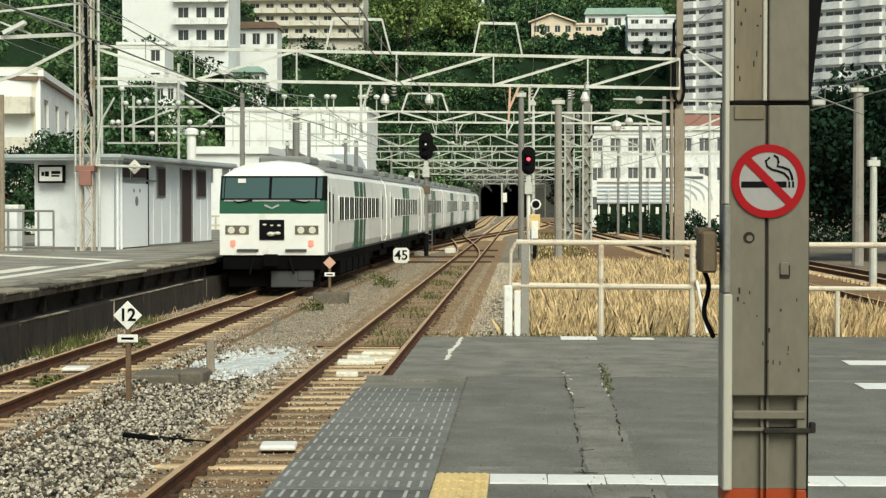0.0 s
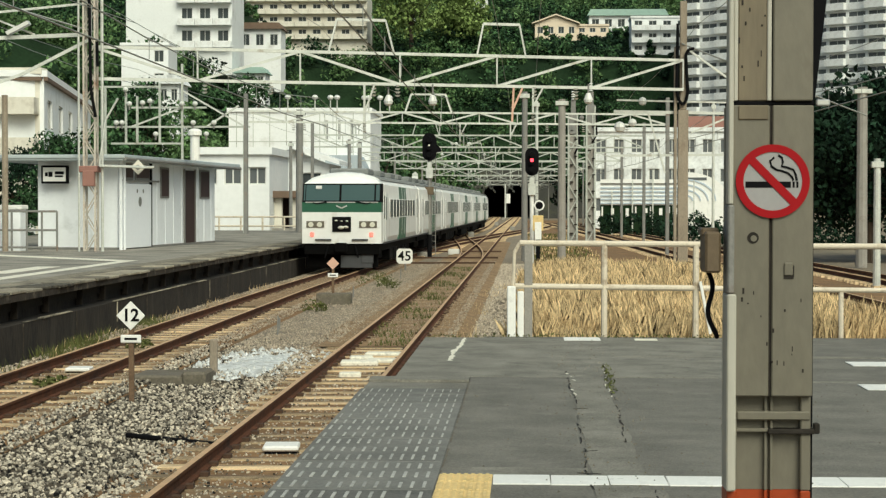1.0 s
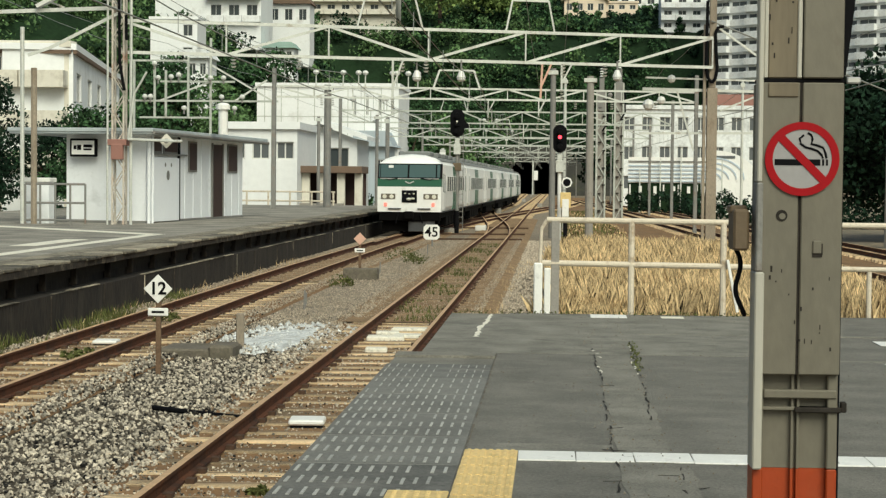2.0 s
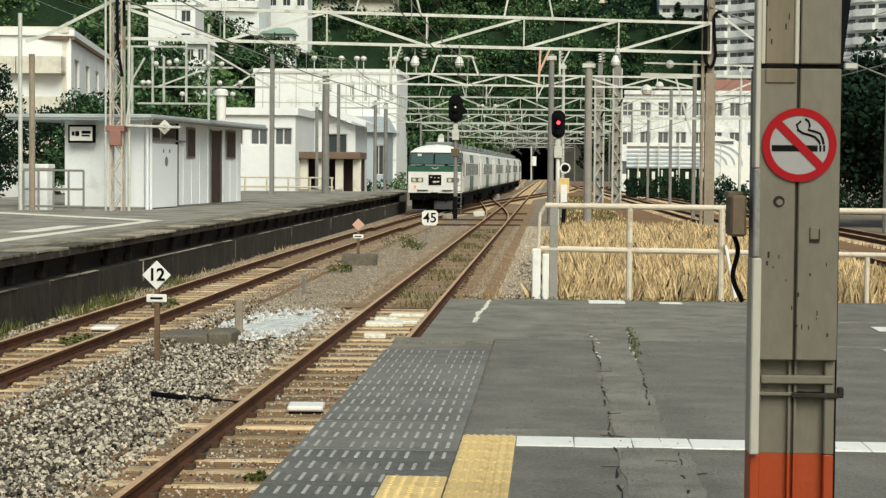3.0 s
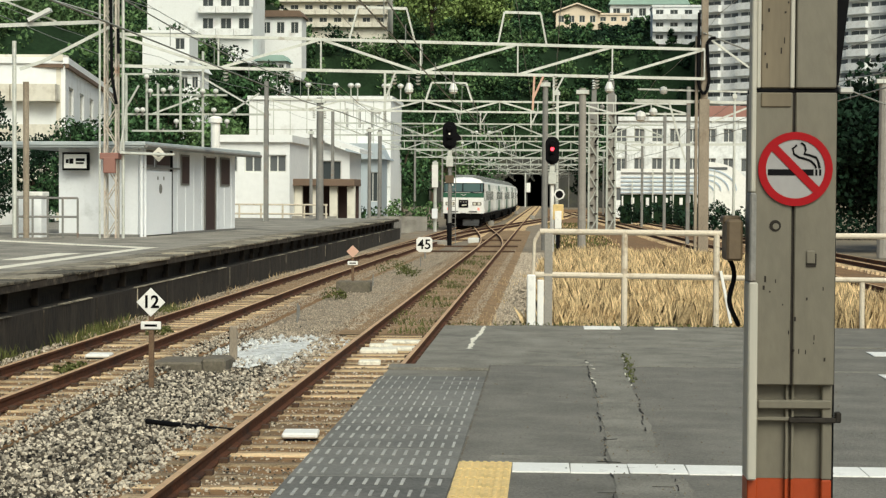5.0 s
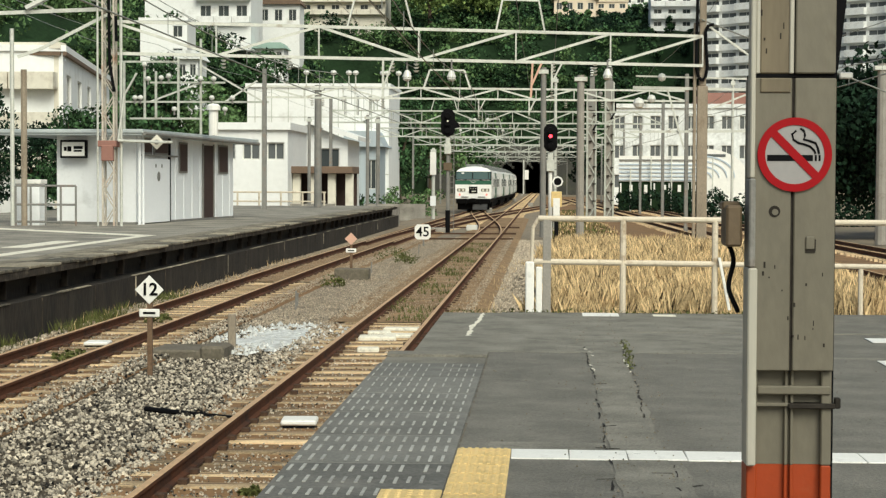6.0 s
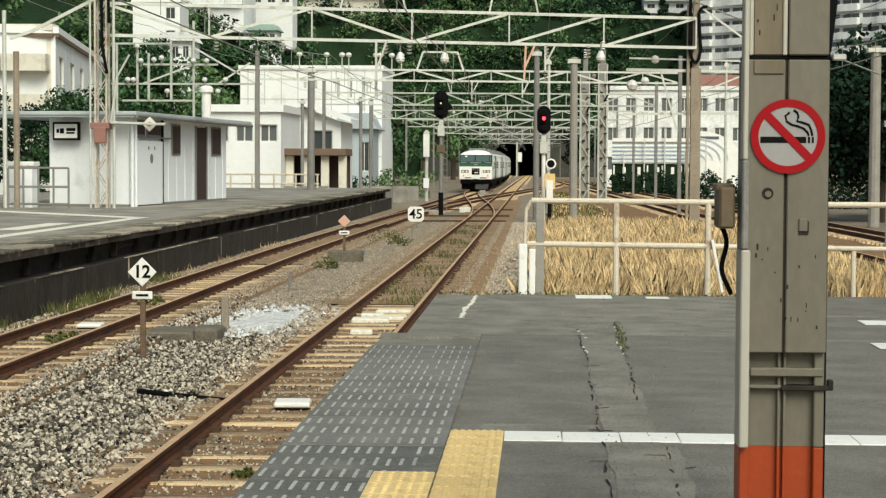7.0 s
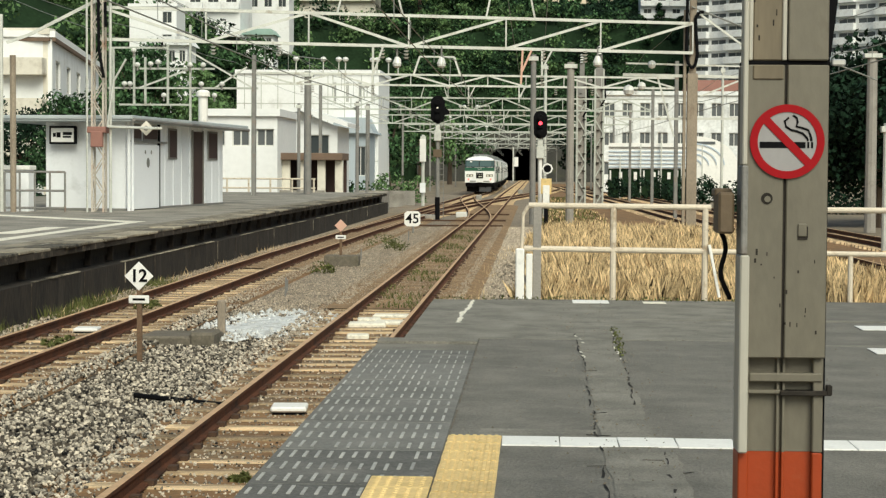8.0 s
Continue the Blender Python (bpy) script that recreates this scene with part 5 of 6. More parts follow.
# ---- signals and boards ----
def signal(name, x, y, zc, w, h, lit, label, base_z=-0.3, mastcol="white"):
    s = base(name, pose(x, y, base_z), label, "signal")
    z = zc - base_z
    one("mast", mastcol, s, lambda bm: rod(bm, (0, 0.05, 0), (0, 0.05, z - h / 2 + 0.05), 0.09, 10))
    def board(bm):
        n = 20
        out = []
        for i in range(n):
            a = 2 * math.pi * i / n
            out.append((w / 2 * math.cos(a), (h / 2 - w / 2) * (1 if math.sin(a) >= 0 else -1) + w / 2 * math.sin(a)))
        prism(bm, [(px, pz + z) for px, pz in out], -0.12, 0.0)
    hd = one("head", "black", s, board, "black rounded signal head")
    for k in (-1, 0, 1):
        one("hood", "black", hd, lambda bm: rod(bm, (0, -0.12, z + k * h * 0.27), (0, -0.34, z + k * h * 0.27 - 0.02), w * 0.2, 10))
    one("lamp", "siglit" if lit else "lens", hd, lambda bm: rod(bm, (0, -0.345, z + 0.05 * h), (0, -0.36, z + 0.05 * h), w * 0.13 if lit else w * 0.07, 12), "red lit lamp" if lit else "unlit lamp")
    one("bracket", "galv", s, lambda bm: [box(bm, -0.12, 0.12, -0.1, 0.15, z - h / 2 - 0.35, z - h / 2 - 0.05, 0.02), box(bm, -0.18, 0.18, -0.14, 0.1, z - h / 2 - 0.9, z - h / 2 - 0.35, 0.02)])
    one("ladder", "galvdark", s, lambda bm: [rod(bm, (0.1 * q, 0.25, 0), (0.1 * q, 0.25, z), 0.02) for q in (1, 3)] + [rod(bm, (0.1, 0.25, 0.3 * i), (0.3, 0.25, 0.3 * i), 0.015) for i in range(1, int(z / 0.3))])
    return s


sr = signal("signal", 0.24, 83, 4.45, 0.64, 1.28, True, "black colour-light signal showing red")
sb = signal("signal", -5.0, 93, 5.45, 0.74, 1.42, False, "black colour-light signal seen unlit", mastcol="galvdark")
one("side_hood", "black", sb, lambda bm: prism(bm, [(0.34, 5.45), (0.62, 5.52), (0.56, 5.7), (0.36, 5.9)], -0.1, 0.02))
one("label_plate", "brown", sb, lambda bm: box(bm, -0.22, 0.22, -0.08, 0.0, 3.3, 3.7, 0.01))
one("mast_sleeve", "black", sb, lambda bm: rod(bm, (0, 0.05, 0), (0.0, 0.05, 1.25), 0.13, 10), "black lower mast sleeve")
one("foot", "concrete", sb, lambda bm: box(bm, -0.95, -0.1, -0.4, 0.4, -0.05, 0.35, 0.03))
sh = base("shunt_indicator", pose(0.52, 82, -0.3), "small black and white disc board on a yellow-topped post", "signal")
one("post", "black", sh, lambda bm: rod(bm, (0, 0, 0), (0, 0, 1.2), 0.1, 10))
one("yellow_box", "yellow", sh, lambda bm: box(bm, -0.24, 0.24, -0.15, 0.15, 1.6, 2.3, 0.02), "faded yellow box")
one("plate", "white", sh, lambda bm: box(bm, -0.15, 0.15, -0.18, -0.15, 1.2, 2.0, 0.01))
one("disc", "white", sh, lambda bm: rod(bm, (0.05, -0.1, 2.75), (0.05, -0.16, 2.75), 0.25, 8))
one("disc_centre", "black", sh, lambda bm: rod(bm, (0.05, -0.165, 2.75), (0.05, -0.18, 2.75), 0.17, 16))


def diamond(x, y, zc, size, face, label, txt="", foot=False):
    s = base("distance_board", pose(x, y, -0.25), label, "sign")
    z = zc + 0.25
    one("post", "rustpost", s, lambda bm: box(bm, -0.035, 0.035, -0.01, 0.05, -0.15, z, 0.006))
    one("board", face, s, lambda bm: box(bm, -size / 2, size / 2, -0.03, -0.012, -size / 2, size / 2, 0.004, Matrix.Translation((0, 0, z)) @ Matrix.Rotation(radians(45), 4, "Y")))
    one("plate", "white", s, lambda bm: box(bm, -0.14, 0.14, -0.03, -0.012, z - 0.37, z - 0.26, 0.01))
    one("plate_mark", "black", s, lambda bm: box(bm, -0.085, 0.085, -0.034, -0.03, z - 0.33, z - 0.30))
    if txt:
        text("number", txt, 0.235, "black", s, pose(0, -0.034, z, 90, 0, 0), 0.003, 0.006)
    if foot:
        one("concrete_foot", "oldblock", s, lambda bm: box(bm, -0.42, 0.5, -0.3, 0.3, -0.1, 0.32, 0.02), "weathered concrete foot")
    return s


diamond(-5.36, 24.3, 0.945, 0.28, "white", "white diamond board numbered 12 on a rusty post between the tracks", "12")
diamond(-5.23, 48.7, 0.87, 0.24, "pinkboard", "faded orange diamond board on a concrete foot", "", True)
sp = base("speed_board", pose(-4.97, 74, -0.25), "white eight-sided board numbered 45 low between the tracks", "sign")
one("post", "galvdark", sp, lambda bm: rod(bm, (0, 0.05, 0), (0, 0.05, 0.4), 0.04))
one("board", "white", sp, lambda bm: prism(bm, [(-0.36, 0.40), (-0.26, 0.30), (0.20, 0.30), (0.30, 0.40), (0.30, 0.82), (0.20, 0.92), (-0.26, 0.92), (-0.36, 0.82)], 0, 0.03))
text("number", "45", 0.56, "black", sp, pose(-0.03, -0.005, 0.60, 90, 0, 0), 0.003, 0.007)


def yard_clutter():
    b = base("concrete_block", pose(-5.32, 26.9, -0.36), "long weathered concrete block half sunk in ballast", "block")
    one("block", "oldblock", b, lambda bm: [box(bm, -0.55, 0.55, -0.3, 0.7, 0, 0.27, 0.03), box(bm, 0.2, 0.57, -0.33, 0.4, 0, 0.33, 0.04)])
    s = base("marker_stake", pose(-4.93, 28.3, -0.25), "short brown concrete marker stake", "stake")
    one("stake", "polerust", s, lambda bm: box(bm, -0.06, 0.06, -0.05, 0.05, 0, 0.58, 0.015))
    for sx, sy, shh in ((-5.12, 37.0, 0.42), (-5.25, 38.2, 0.3), (-5.0, 52.0, 0.35), (-4.6, 66.0, 0.4)):
        q = base("short_stake", pose(sx, sy, -0.25), "thin dark stake standing in the ballast", "stake", "ballast stakes")
        one("stake", "galvdark", q, lambda bm: rod(bm, (0, 0, 0), (0.01, 0, shh), 0.018, 6))
    for x, y in ((-2.62 + 0.02, 19.1), (-7.0, 28.0)):
        k = base("track_box", pose(x, y, -0.16, 0, 0, 4), "small white box fixed on a sleeper between the rails", "box", "white track boxes")
        one("body", "white", k, lambda bm: box(bm, -0.19, 0.19, -0.2, 0.2, 0.01, 0.065, 0.015))
        one("foot", "black", k, lambda bm: box(bm, -0.17, 0.17, -0.18, 0.18, -0.05, 0.01))
    c = base("cable_trough", None, "black cable lying across the ballast", "cable")
    one("cable", "black", c, lambda bm: [rod(bm, (-4.55, 20.4, -0.18), (-3.9, 19.9, -0.17), 0.03, 7), rod(bm, (-3.9, 19.9, -0.17), (-3.2, 19.6, -0.19), 0.03, 7)])
    n = 26
    rr = random.Random(3)
    bm = bmesh.new()
    top = bm.verts.new((0, 0, 0.06))
    ring = [bm.verts.new((0.95 * rr.uniform(0.7, 1.2) * math.cos(6.283 * i / n), 2.6 * rr.uniform(0.75, 1.15) * math.sin(6.283 * i / n), -0.03)) for i in range(n)]
    mid = [bm.verts.new((v.co.x * 0.6, v.co.y * 0.6, rr.uniform(0.02, 0.05))) for v in ring]
    for i in range(n):
        j = (i + 1) % n
        bm.faces.new((ring[i], ring[j], mid[j], mid[i]))
        bm.faces.new((mid[i], mid[j], top))
    p = part("cement_spill", bm, "cement")
    p.matrix_basis = pose(-4.35, 30.0, -0.215)
    tagged(p, "flat spill of pale grey cement on the ballast", "spill")
    # lumps and crumbs round the spill
    cr = np.random.default_rng(5)
    k = 520
    ang, rad = cr.uniform(0, 6.283, k), np.sqrt(cr.random(k)) * 1.25
    lump = np.array([[1, 0, 0], [0, 1, 0], [-1, 0, 0], [0, -1, 0], [0, 0, 1]], float)
    size = cr.uniform(0.015, 0.06, k)
    lv = lump[None] * size[:, None, None] * cr.uniform(0.6, 1.4, (k, 5, 1)) + np.stack([-4.35 + 0.9 * rad * np.cos(ang), 30.0 + 2.5 * rad * np.sin(ang), np.full(k, -0.2)], 1)[:, None]
    lf = np.array([[0, 1, 4], [1, 2, 4], [2, 3, 4], [3, 0, 4]])[None] + 5 * np.arange(k)[:, None, None]
    tagged(soup("cement_lumps", lv.reshape(-1, 3), lf.reshape(-1, 3), "cement"), "pale crumbs of cement scattered round the spill", "rubble", kind="stuff")
    for sx, sy, sl, sw, sr in ((-2.75, 29.7, 0.62, 0.22, 3), (-2.42, 30.1, 0.5, 0.2, -4), (-2.8, 30.6, 0.4, 0.16, 6), (-2.45, 31.4, 0.7, 0.18, -2), (-2.7, 27.6, 0.34, 0.14, 5)):
        slab = base("broken_slab", pose(sx, sy, -0.12, 0, 0, sr), "pale broken concrete piece lying between the rails", "slab", "broken pieces between the rails")
        one("slab", "lineworn", slab, lambda bm: box(bm, -sl / 2, sl / 2, -sw, sw, -0.1, 0.005, 0.02))
    for x, y, r in ((-5.0, 60, 0.45), (-4.4, 58, 0.3), (-5.35, 45, 0.3), (-6.9, 26, 0.16), (-7.1, 33, 0.2), (-2.45, 14.9, 0.07)):
        cs = [(rng.uniform(-r, r), rng.uniform(-r, r) * 2, rng.uniform(0.05, r * 0.8)) for _ in range(9)]
        v, f = leaf_cloud(cs, [r * 0.45] * 9, 34, 0.035)
        q = soup("weed_clump", v, f, "weed")
        q.matrix_basis = pose(x, y, -0.22)
        tagged(q, "low green weed clump on the ballast", "weeds", kind="stuff")
    sw = base("point_rodding", None, "rusty point rods and tie bars across the crossover", "rods")
    for y in (80, 88, 100):
        one("rod", "chair", sw, lambda bm: bar(bm, (-5.6, y, -0.11), (-1.4, y + 0.4, -0.11), 0.16, 0.08))
    pm = base("point_machine", pose(-3.9, 97, -0.2), "pale grey point machine beside the crossover", "machine")
    one("body", "porcelain", pm, lambda bm: box(bm, -0.3, 0.3, -0.4, 0.4, 0, 0.3, 0.04))
    for x, y in ((-4.6, 150), (-1.5, 190), (-4.0, 240), (-4.2, 330), (-0.6, 340)):
        q = base("line_side_box", pose(x, y, -0.2), "pale line-side equipment box", "box", "line side boxes")
        one("body", "concrete", q, lambda bm: box(bm, -0.25, 0.25, -0.25, 0.25, 0, 0.45, 0.05))


yard_clutter()


def busbar_frame():
    """Pipe frame with post insulators standing behind the hut."""
    b = base("busbar_frame", pose(0, 95, -0.4), "pale pipe frame with white insulators behind the hut", "frame")
    for x0, x1, z in ((-22.6, -14.6, 6.98), (-20.9, -16.9, 8.0), (-22.0, -18.2, 6.1), (-22.6, -19.4, 9.1)):
        one("beam", "galvfar", b, lambda bm: bar(bm, (x0, 0, z), (x1, 0, z), 0.09, 0.10))
    for x, z0, z1 in ((-22.3, 0, 9.1), (-18.2, 0, 10.3), (-14.9, 0, 7.0), (-20.6, 6.1, 8.6), (-19.4, 6.1, 9.3), (-21.2, 6.1, 8.8)):
        one("post", "galvfar", b, lambda bm: box(bm, x - 0.06, x + 0.06, -0.06, 0.06, z0, z1, 0.01))
    for xa, za, xb, zb in ((-20.9, 7.0, -18.2, 8.0), (-18.2, 8.9, -14.9, 7.0), (-16.9, 7.0, -15.2, 8.1)):
        one("stay", "galv", b, lambda bm: bar(bm, (xa, 0.05, za), (xb, 0.05, zb), 0.08, 0.09))
    for x, z in ((-21.2, 8.95), (-19.9, 8.35), (-21.0, 8.2), (-20.3, 8.25), (-21.7, 7.2), (-21.4, 7.2), (-18.2, 8.2), (-17.5, 8.2), (-16.5, 7.2), (-17.6, 7.2), (-16.9, 6.6), (-19.6, 6.6)):
        k = one("insulator", "porcelain", b, lambda bm: ball(bm, (x, -0.1, z), 0.15, 10, 0.9))
        one("cap", "galvdark", k, lambda bm: rod(bm, (x, -0.1, z - 0.32), (x, -0.1, z - 0.12), 0.05, 8))


busbar_frame()


# ---- tunnel portal ----
def portal():
    p = base("tunnel_portal", None, "grey masonry tunnel portal with two dark bores", "tunnel", kind="structure")
    cx, hw, top = (-7.0, -1.85), 2.45, 7.4
    def arch(c):
        return [(c - hw, -0.5), (c - hw, top - hw)] + [(c + hw * math.cos(a), top - hw + hw * math.sin(a)) for a in np.linspace(math.pi, 0, 15)[1:-1]] + [(c + hw, top - hw), (c + hw, -0.5)]
    bm = bmesh.new()
    xs = [-26.0, cx[0] - hw, cx[0] + hw, cx[1] - hw, cx[1] + hw, 20.0]
    for a, b in ((0, 1), (2, 3), (4, 5)):
        box(bm, xs[a], xs[b], 400, 402, -0.5, 10.5)
    for c in cx:
        pts = arch(c)[1:-1]
        for (ax, az), (bx, bz) in zip(pts, pts[1:]):
            if bx - ax > 1e-6:
                f = [(ax, az), (bx, bz), (bx, 10.5), (ax, 10.5)]
                prism(bm, f, 400, 402)
    part("face", bm, "stonewall", p)
    for c in cx:
        bm = bmesh.new()
        pts = arch(c)
        a = [bm.verts.new((x, 401.9, z)) for x, z in pts]
        b = [bm.verts.new((x, 470, z)) for x, z in pts]
        for i in range(len(pts) - 1):
            bm.faces.new((a[i], a[i + 1], b[i + 1], b[i]))
        bm.faces.new(b)
        bm.faces.new((a[0], a[-1], b[-1], b[0]))
        part("bore", bm, "borelining", p)
    one("pier_post", "galv", p, lambda bm: box(bm, -4.85, -4.55, 399.3, 399.7, -0.4, 7.2, 0.02))
    one("pier_plate", "white", p, lambda bm: box(bm, -4.5, -3.6, 399.3, 399.6, 2.9, 5.0, 0.05))


portal()


# ---- buildings ----
def building(name, label, m, L, D, z1, storeys, bays, wall="stucco", base_h=0.0, balcony=False, roof="flat", roofm="stucco", blank=0.0, wfrac=0.55, glassm="window", stagger=0.0, cat="building", hfrac=0.5, ext=5.0, rail_h=0.95):
    """Storeys of real window openings on the front (local -y), thickness, parapet or pitched roof."""
    b = base(name, m, label, cat, "hillside buildings")
    sh = (z1 - base_h) / storeys
    bw = (L - blank) / bays
    ww, wh = bw * wfrac, sh * hfrac
    bm = bmesh.new()
    box(bm, 0, L, 0.35, D, -ext, z1)
    if blank:
        box(bm, 0, blank, 0, 0.35, -ext, z1)
    if base_h > 0 or ext:
        box(bm, blank, L, 0, 0.35, -ext, base_h)
    for s in range(storeys):
        z0 = base_h + s * sh
        box(bm, blank, L, 0, 0.35, z0, z0 + sh * 0.28)
        box(bm, blank, L, 0, 0.35, z0 + sh * 0.28 + wh, z0 + sh)
        for k in range(bays + 1):
            xa = blank + k * bw - (bw - ww) / 2 if k else blank
            xb = blank + k * bw + (bw - ww) / 2 if k < bays else L
            box(bm, xa, xb, 0, 0.35, z0 + sh * 0.28, z0 + sh * 0.28 + wh)
    part("wall", bm, wall, b)
    pb = bmesh.new()
    box(pb, 0.03, ww - 0.03, 0.20, 0.26, 0.03, wh - 0.03)
    pane = bpy.data.meshes.new("pane")
    pb.to_mesh(pane)
    pb.free()
    pane.materials.append(M[glassm])
    fb = bmesh.new()
    box(fb, 0, ww, 0.14, 0.2, 0, 0.08)
    box(fb, 0, ww, 0.14, 0.2, wh - 0.08, wh)
    box(fb, 0, 0.08, 0.14, 0.2, 0.08, wh - 0.08)
    box(fb, ww - 0.08, ww, 0.14, 0.2, 0.08, wh - 0.08)
    box(fb, ww / 2 - 0.04, ww / 2 + 0.04, 0.14, 0.2, 0.08, wh - 0.08)
    fr = bpy.data.meshes.new("window")
    fb.to_mesh(fr)
    fb.free()
    fr.materials.append(M["porcelain"])
    if balcony:
        gb = bmesh.new()
        box(gb, 0.05, bw - 0.05, -1.35, -1.2, -0.25, rail_h)
        box(gb, 0.05, 0.2, -1.2, 0.0, -0.25, rail_h)
        box(gb, bw - 0.2, bw - 0.05, -1.2, 0.0, -0.25, rail_h)
        box(gb, 0.05, bw - 0.05, -1.2, 0.0, -0.25, -0.08)
        bal = bpy.data.meshes.new("balcony")
        gb.to_mesh(bal)
        gb.free()
        bal.materials.append(M[wall])
    for s in range(storeys):
        for k in range(bays):
            w = new("window", fr)
            w.parent = b
            w.matrix_basis = pose(blank + k * bw + (bw - ww) / 2, 0, base_h + s * sh + sh * 0.28)
            g = new("pane", pane)
            g.parent = w
            if balcony:
                c = new("balcony", bal)
                c.parent = b
                c.matrix_basis = pose(blank + k * bw, stagger * (k % 2), base_h + s * sh + 0.2)
    if roof == "flat":
        one("parapet", wall, b, lambda bm: [box(bm, -0.2, L + 0.2, -0.25, D + 0.2, z1, z1 + 0.45)])
    elif roof == "gable":
        one("roof", roofm, b, lambda bm: prism(bm, [(-0.8, z1 - 0.1), (L / 2, z1 + L * 0.2), (L + 0.8, z1 - 0.1), (L + 0.8, z1 + 0.2), (L / 2, z1 + L * 0.2 + 0.35), (-0.8, z1 + 0.2)], -0.8, D + 0.5))
        one("gable_wall", wall, b, lambda bm: prism(bm, [(0, z1 - 0.05), (L, z1 - 0.05), (L / 2, z1 + L * 0.19)], 0.05, 0.35))
    else:
        one("roof", roofm, b, lambda bm: prism(bm, [(-0.5, z1), (L + 0.5, z1), (L - 0.4, z1 + roof_rise(D)), (0.4, z1 + roof_rise(D))], -0.8, D + 0.5))
    return b


def roof_rise(d):
    return min(2.2, 0.18 * d)


building("apartment_block", "white apartment block with balconies on the wooded slope", pose(-73.6, 330, 31.3), 19.6, 14, 20.5, 5, 3, balcony=True, blank=9.6, wfrac=0.6)
building("apartment_annex", "white lower annex of the apartment block", pose(-63.2, 280, 20.2), 7.4, 7, 7.1, 2, 1, blank=4.4, wfrac=0.5, ext=9)
building("apartment_annex", "pale terraced annex on the slope below the apartments", pose(-58.0, 268, 17.1), 6.2, 7, 3.4, 1, 4, wfrac=0.6, ext=9, roof="hip", roofm="greywhite")
building("hillside_hotel", "long cream hillside building with balconies", pose(-69, 430, 42), 31, 14, 18, 6, 9, wall="creamwall", balcony=True)
building("house", "white house with brown roof on the slope", pose(-57.6, 360, 33.1), 8.5, 7, 4.5, 1, 3, ext=8, roof="hip", roofm="brownroof", cat="house")
building("house", "small house with turquoise roof among trees", pose(-53.2, 330, 24.0), 5.3, 6, 2.6, 1, 3, ext=6, roof="hip", roofm="teal", cat="house")
building("hillside_hotel", "white building at the top of the hill", pose(-43, 540, 66), 26, 12, 14, 4, 6)
building("house", "peach coloured house with a low gable roof", pose(2.0, 457, 44.8), 10.5, 9, 3.4, 1, 4, wall="peach", roof="gable", roofm="peach", cat="house")
building("house", "peach coloured wing beside the gabled house", pose(12.5, 458, 45.5), 8, 7, 2.2, 1, 3, wall="peach", cat="house")
building("house", "white villa with a pale green roof", pose(16, 470, 47.5), 20, 9, 4.0, 1, 6, roof="hip", roofm="teal", cat="house")
building("terrace_house", "white terraced building with deep balconies", pose(24.6, 430, 38), 13.5, 9, 8.8, 3, 4, balcony=True)
building("house", "pale hillside house among the trees", pose(-20, 505, 58), 9, 8, 4, 1, 3, roof="hip", roofm="redroof", cat="house")
building("apartment_tower", "large white stepped apartment tower with rows of balconies", pose(34.5, 402, 19.8, 0, 0, math.degrees(math.atan2(-24, 27))), 69, 20, 37, 13, 15, balcony=True, stagger=1.1, ext=28, rail_h=1.2, wfrac=0.86, hfrac=0.56, glassm="winlight")
building("white_annex", "white two storey railway building with tall windows", pose(7.2, 200, -0.4), 15.6, 10, 11.0, 3, 8, base_h=1.3, wfrac=0.6, glassm="winlight", hfrac=0.46, wall="greywhite")
building("house", "white building with red-brown roof behind the yard", pose(17.8, 212, -0.4), 12, 9, 11.6, 3, 5, roof="hip", roofm="redroof", cat="house")
building("town_house", "cream flat-roofed building with a deep balcony beyond the platform", pose(-41.4, 128, -0.4), 6.6, 1.2, 12.2, 3, 2, wall="creamwall", balcony=True, base_h=3.6, wfrac=0.6, hfrac=0.5, glassm="window", cat="house")
building("town_house", "white side wing with a row of upper windows", pose(-34.5, 128.1, -0.4, 0, 0, 99), 40, 5, 12.0, 1, 5, wall="stucco", base_h=7.0, wfrac=0.42, hfrac=0.42, cat="house")
for ob in [o for o in bpy.data.objects if o.name.startswith("town_house")]:
    deep = 40.1 if "wing" in ob["label"] else 6.8
    one("eave_line", "brownroof", ob, lambda bm: box(bm, -0.22, deep, -0.27, -0.02, 11.72, 11.98), "brown line under the parapet")
wh = building("warehouse", "large white blank warehouse behind the platform", pose(-35.6, 215, -0.4), 17.0, 16, 14.0, 3, 4, blank=11, wfrac=0.25, glassm="winlight", wall="stucco")
for k in range(8):
    one("panel_joint", "galvfar", wh, lambda bm: box(bm, 0.9 + 2.0 * k, 0.98 + 2.0 * k, -0.03, 0.0, 0, 14.0))
for k in range(3):
    one("panel_joint", "galvfar", wh, lambda bm: box(bm, 0, 17.0, -0.025, 0.0, 3.6 + 3.4 * k, 3.68 + 3.4 * k))
building("panel_shed", "blue-grey ribbed panel shed", pose(-23.2, 208, -0.4), 4.2, 10, 6.8, 1, 2, wall="bluegrey", roof="hip", roofm="bluegrey", cat="shed")
building("house", "white house with two wide windows behind the hut", pose(-20.6, 112, -0.4), 4.6, 9, 6.0, 1, 3, base_h=3.4, wfrac=0.72, hfrac=0.42, glassm="winlight", cat="house")
building("house", "small white gabled house beyond the platform", pose(-19.2, 128, -0.4), 5.2, 8, 5.8, 2, 2, roof="gable", roofm="stucco", cat="house")


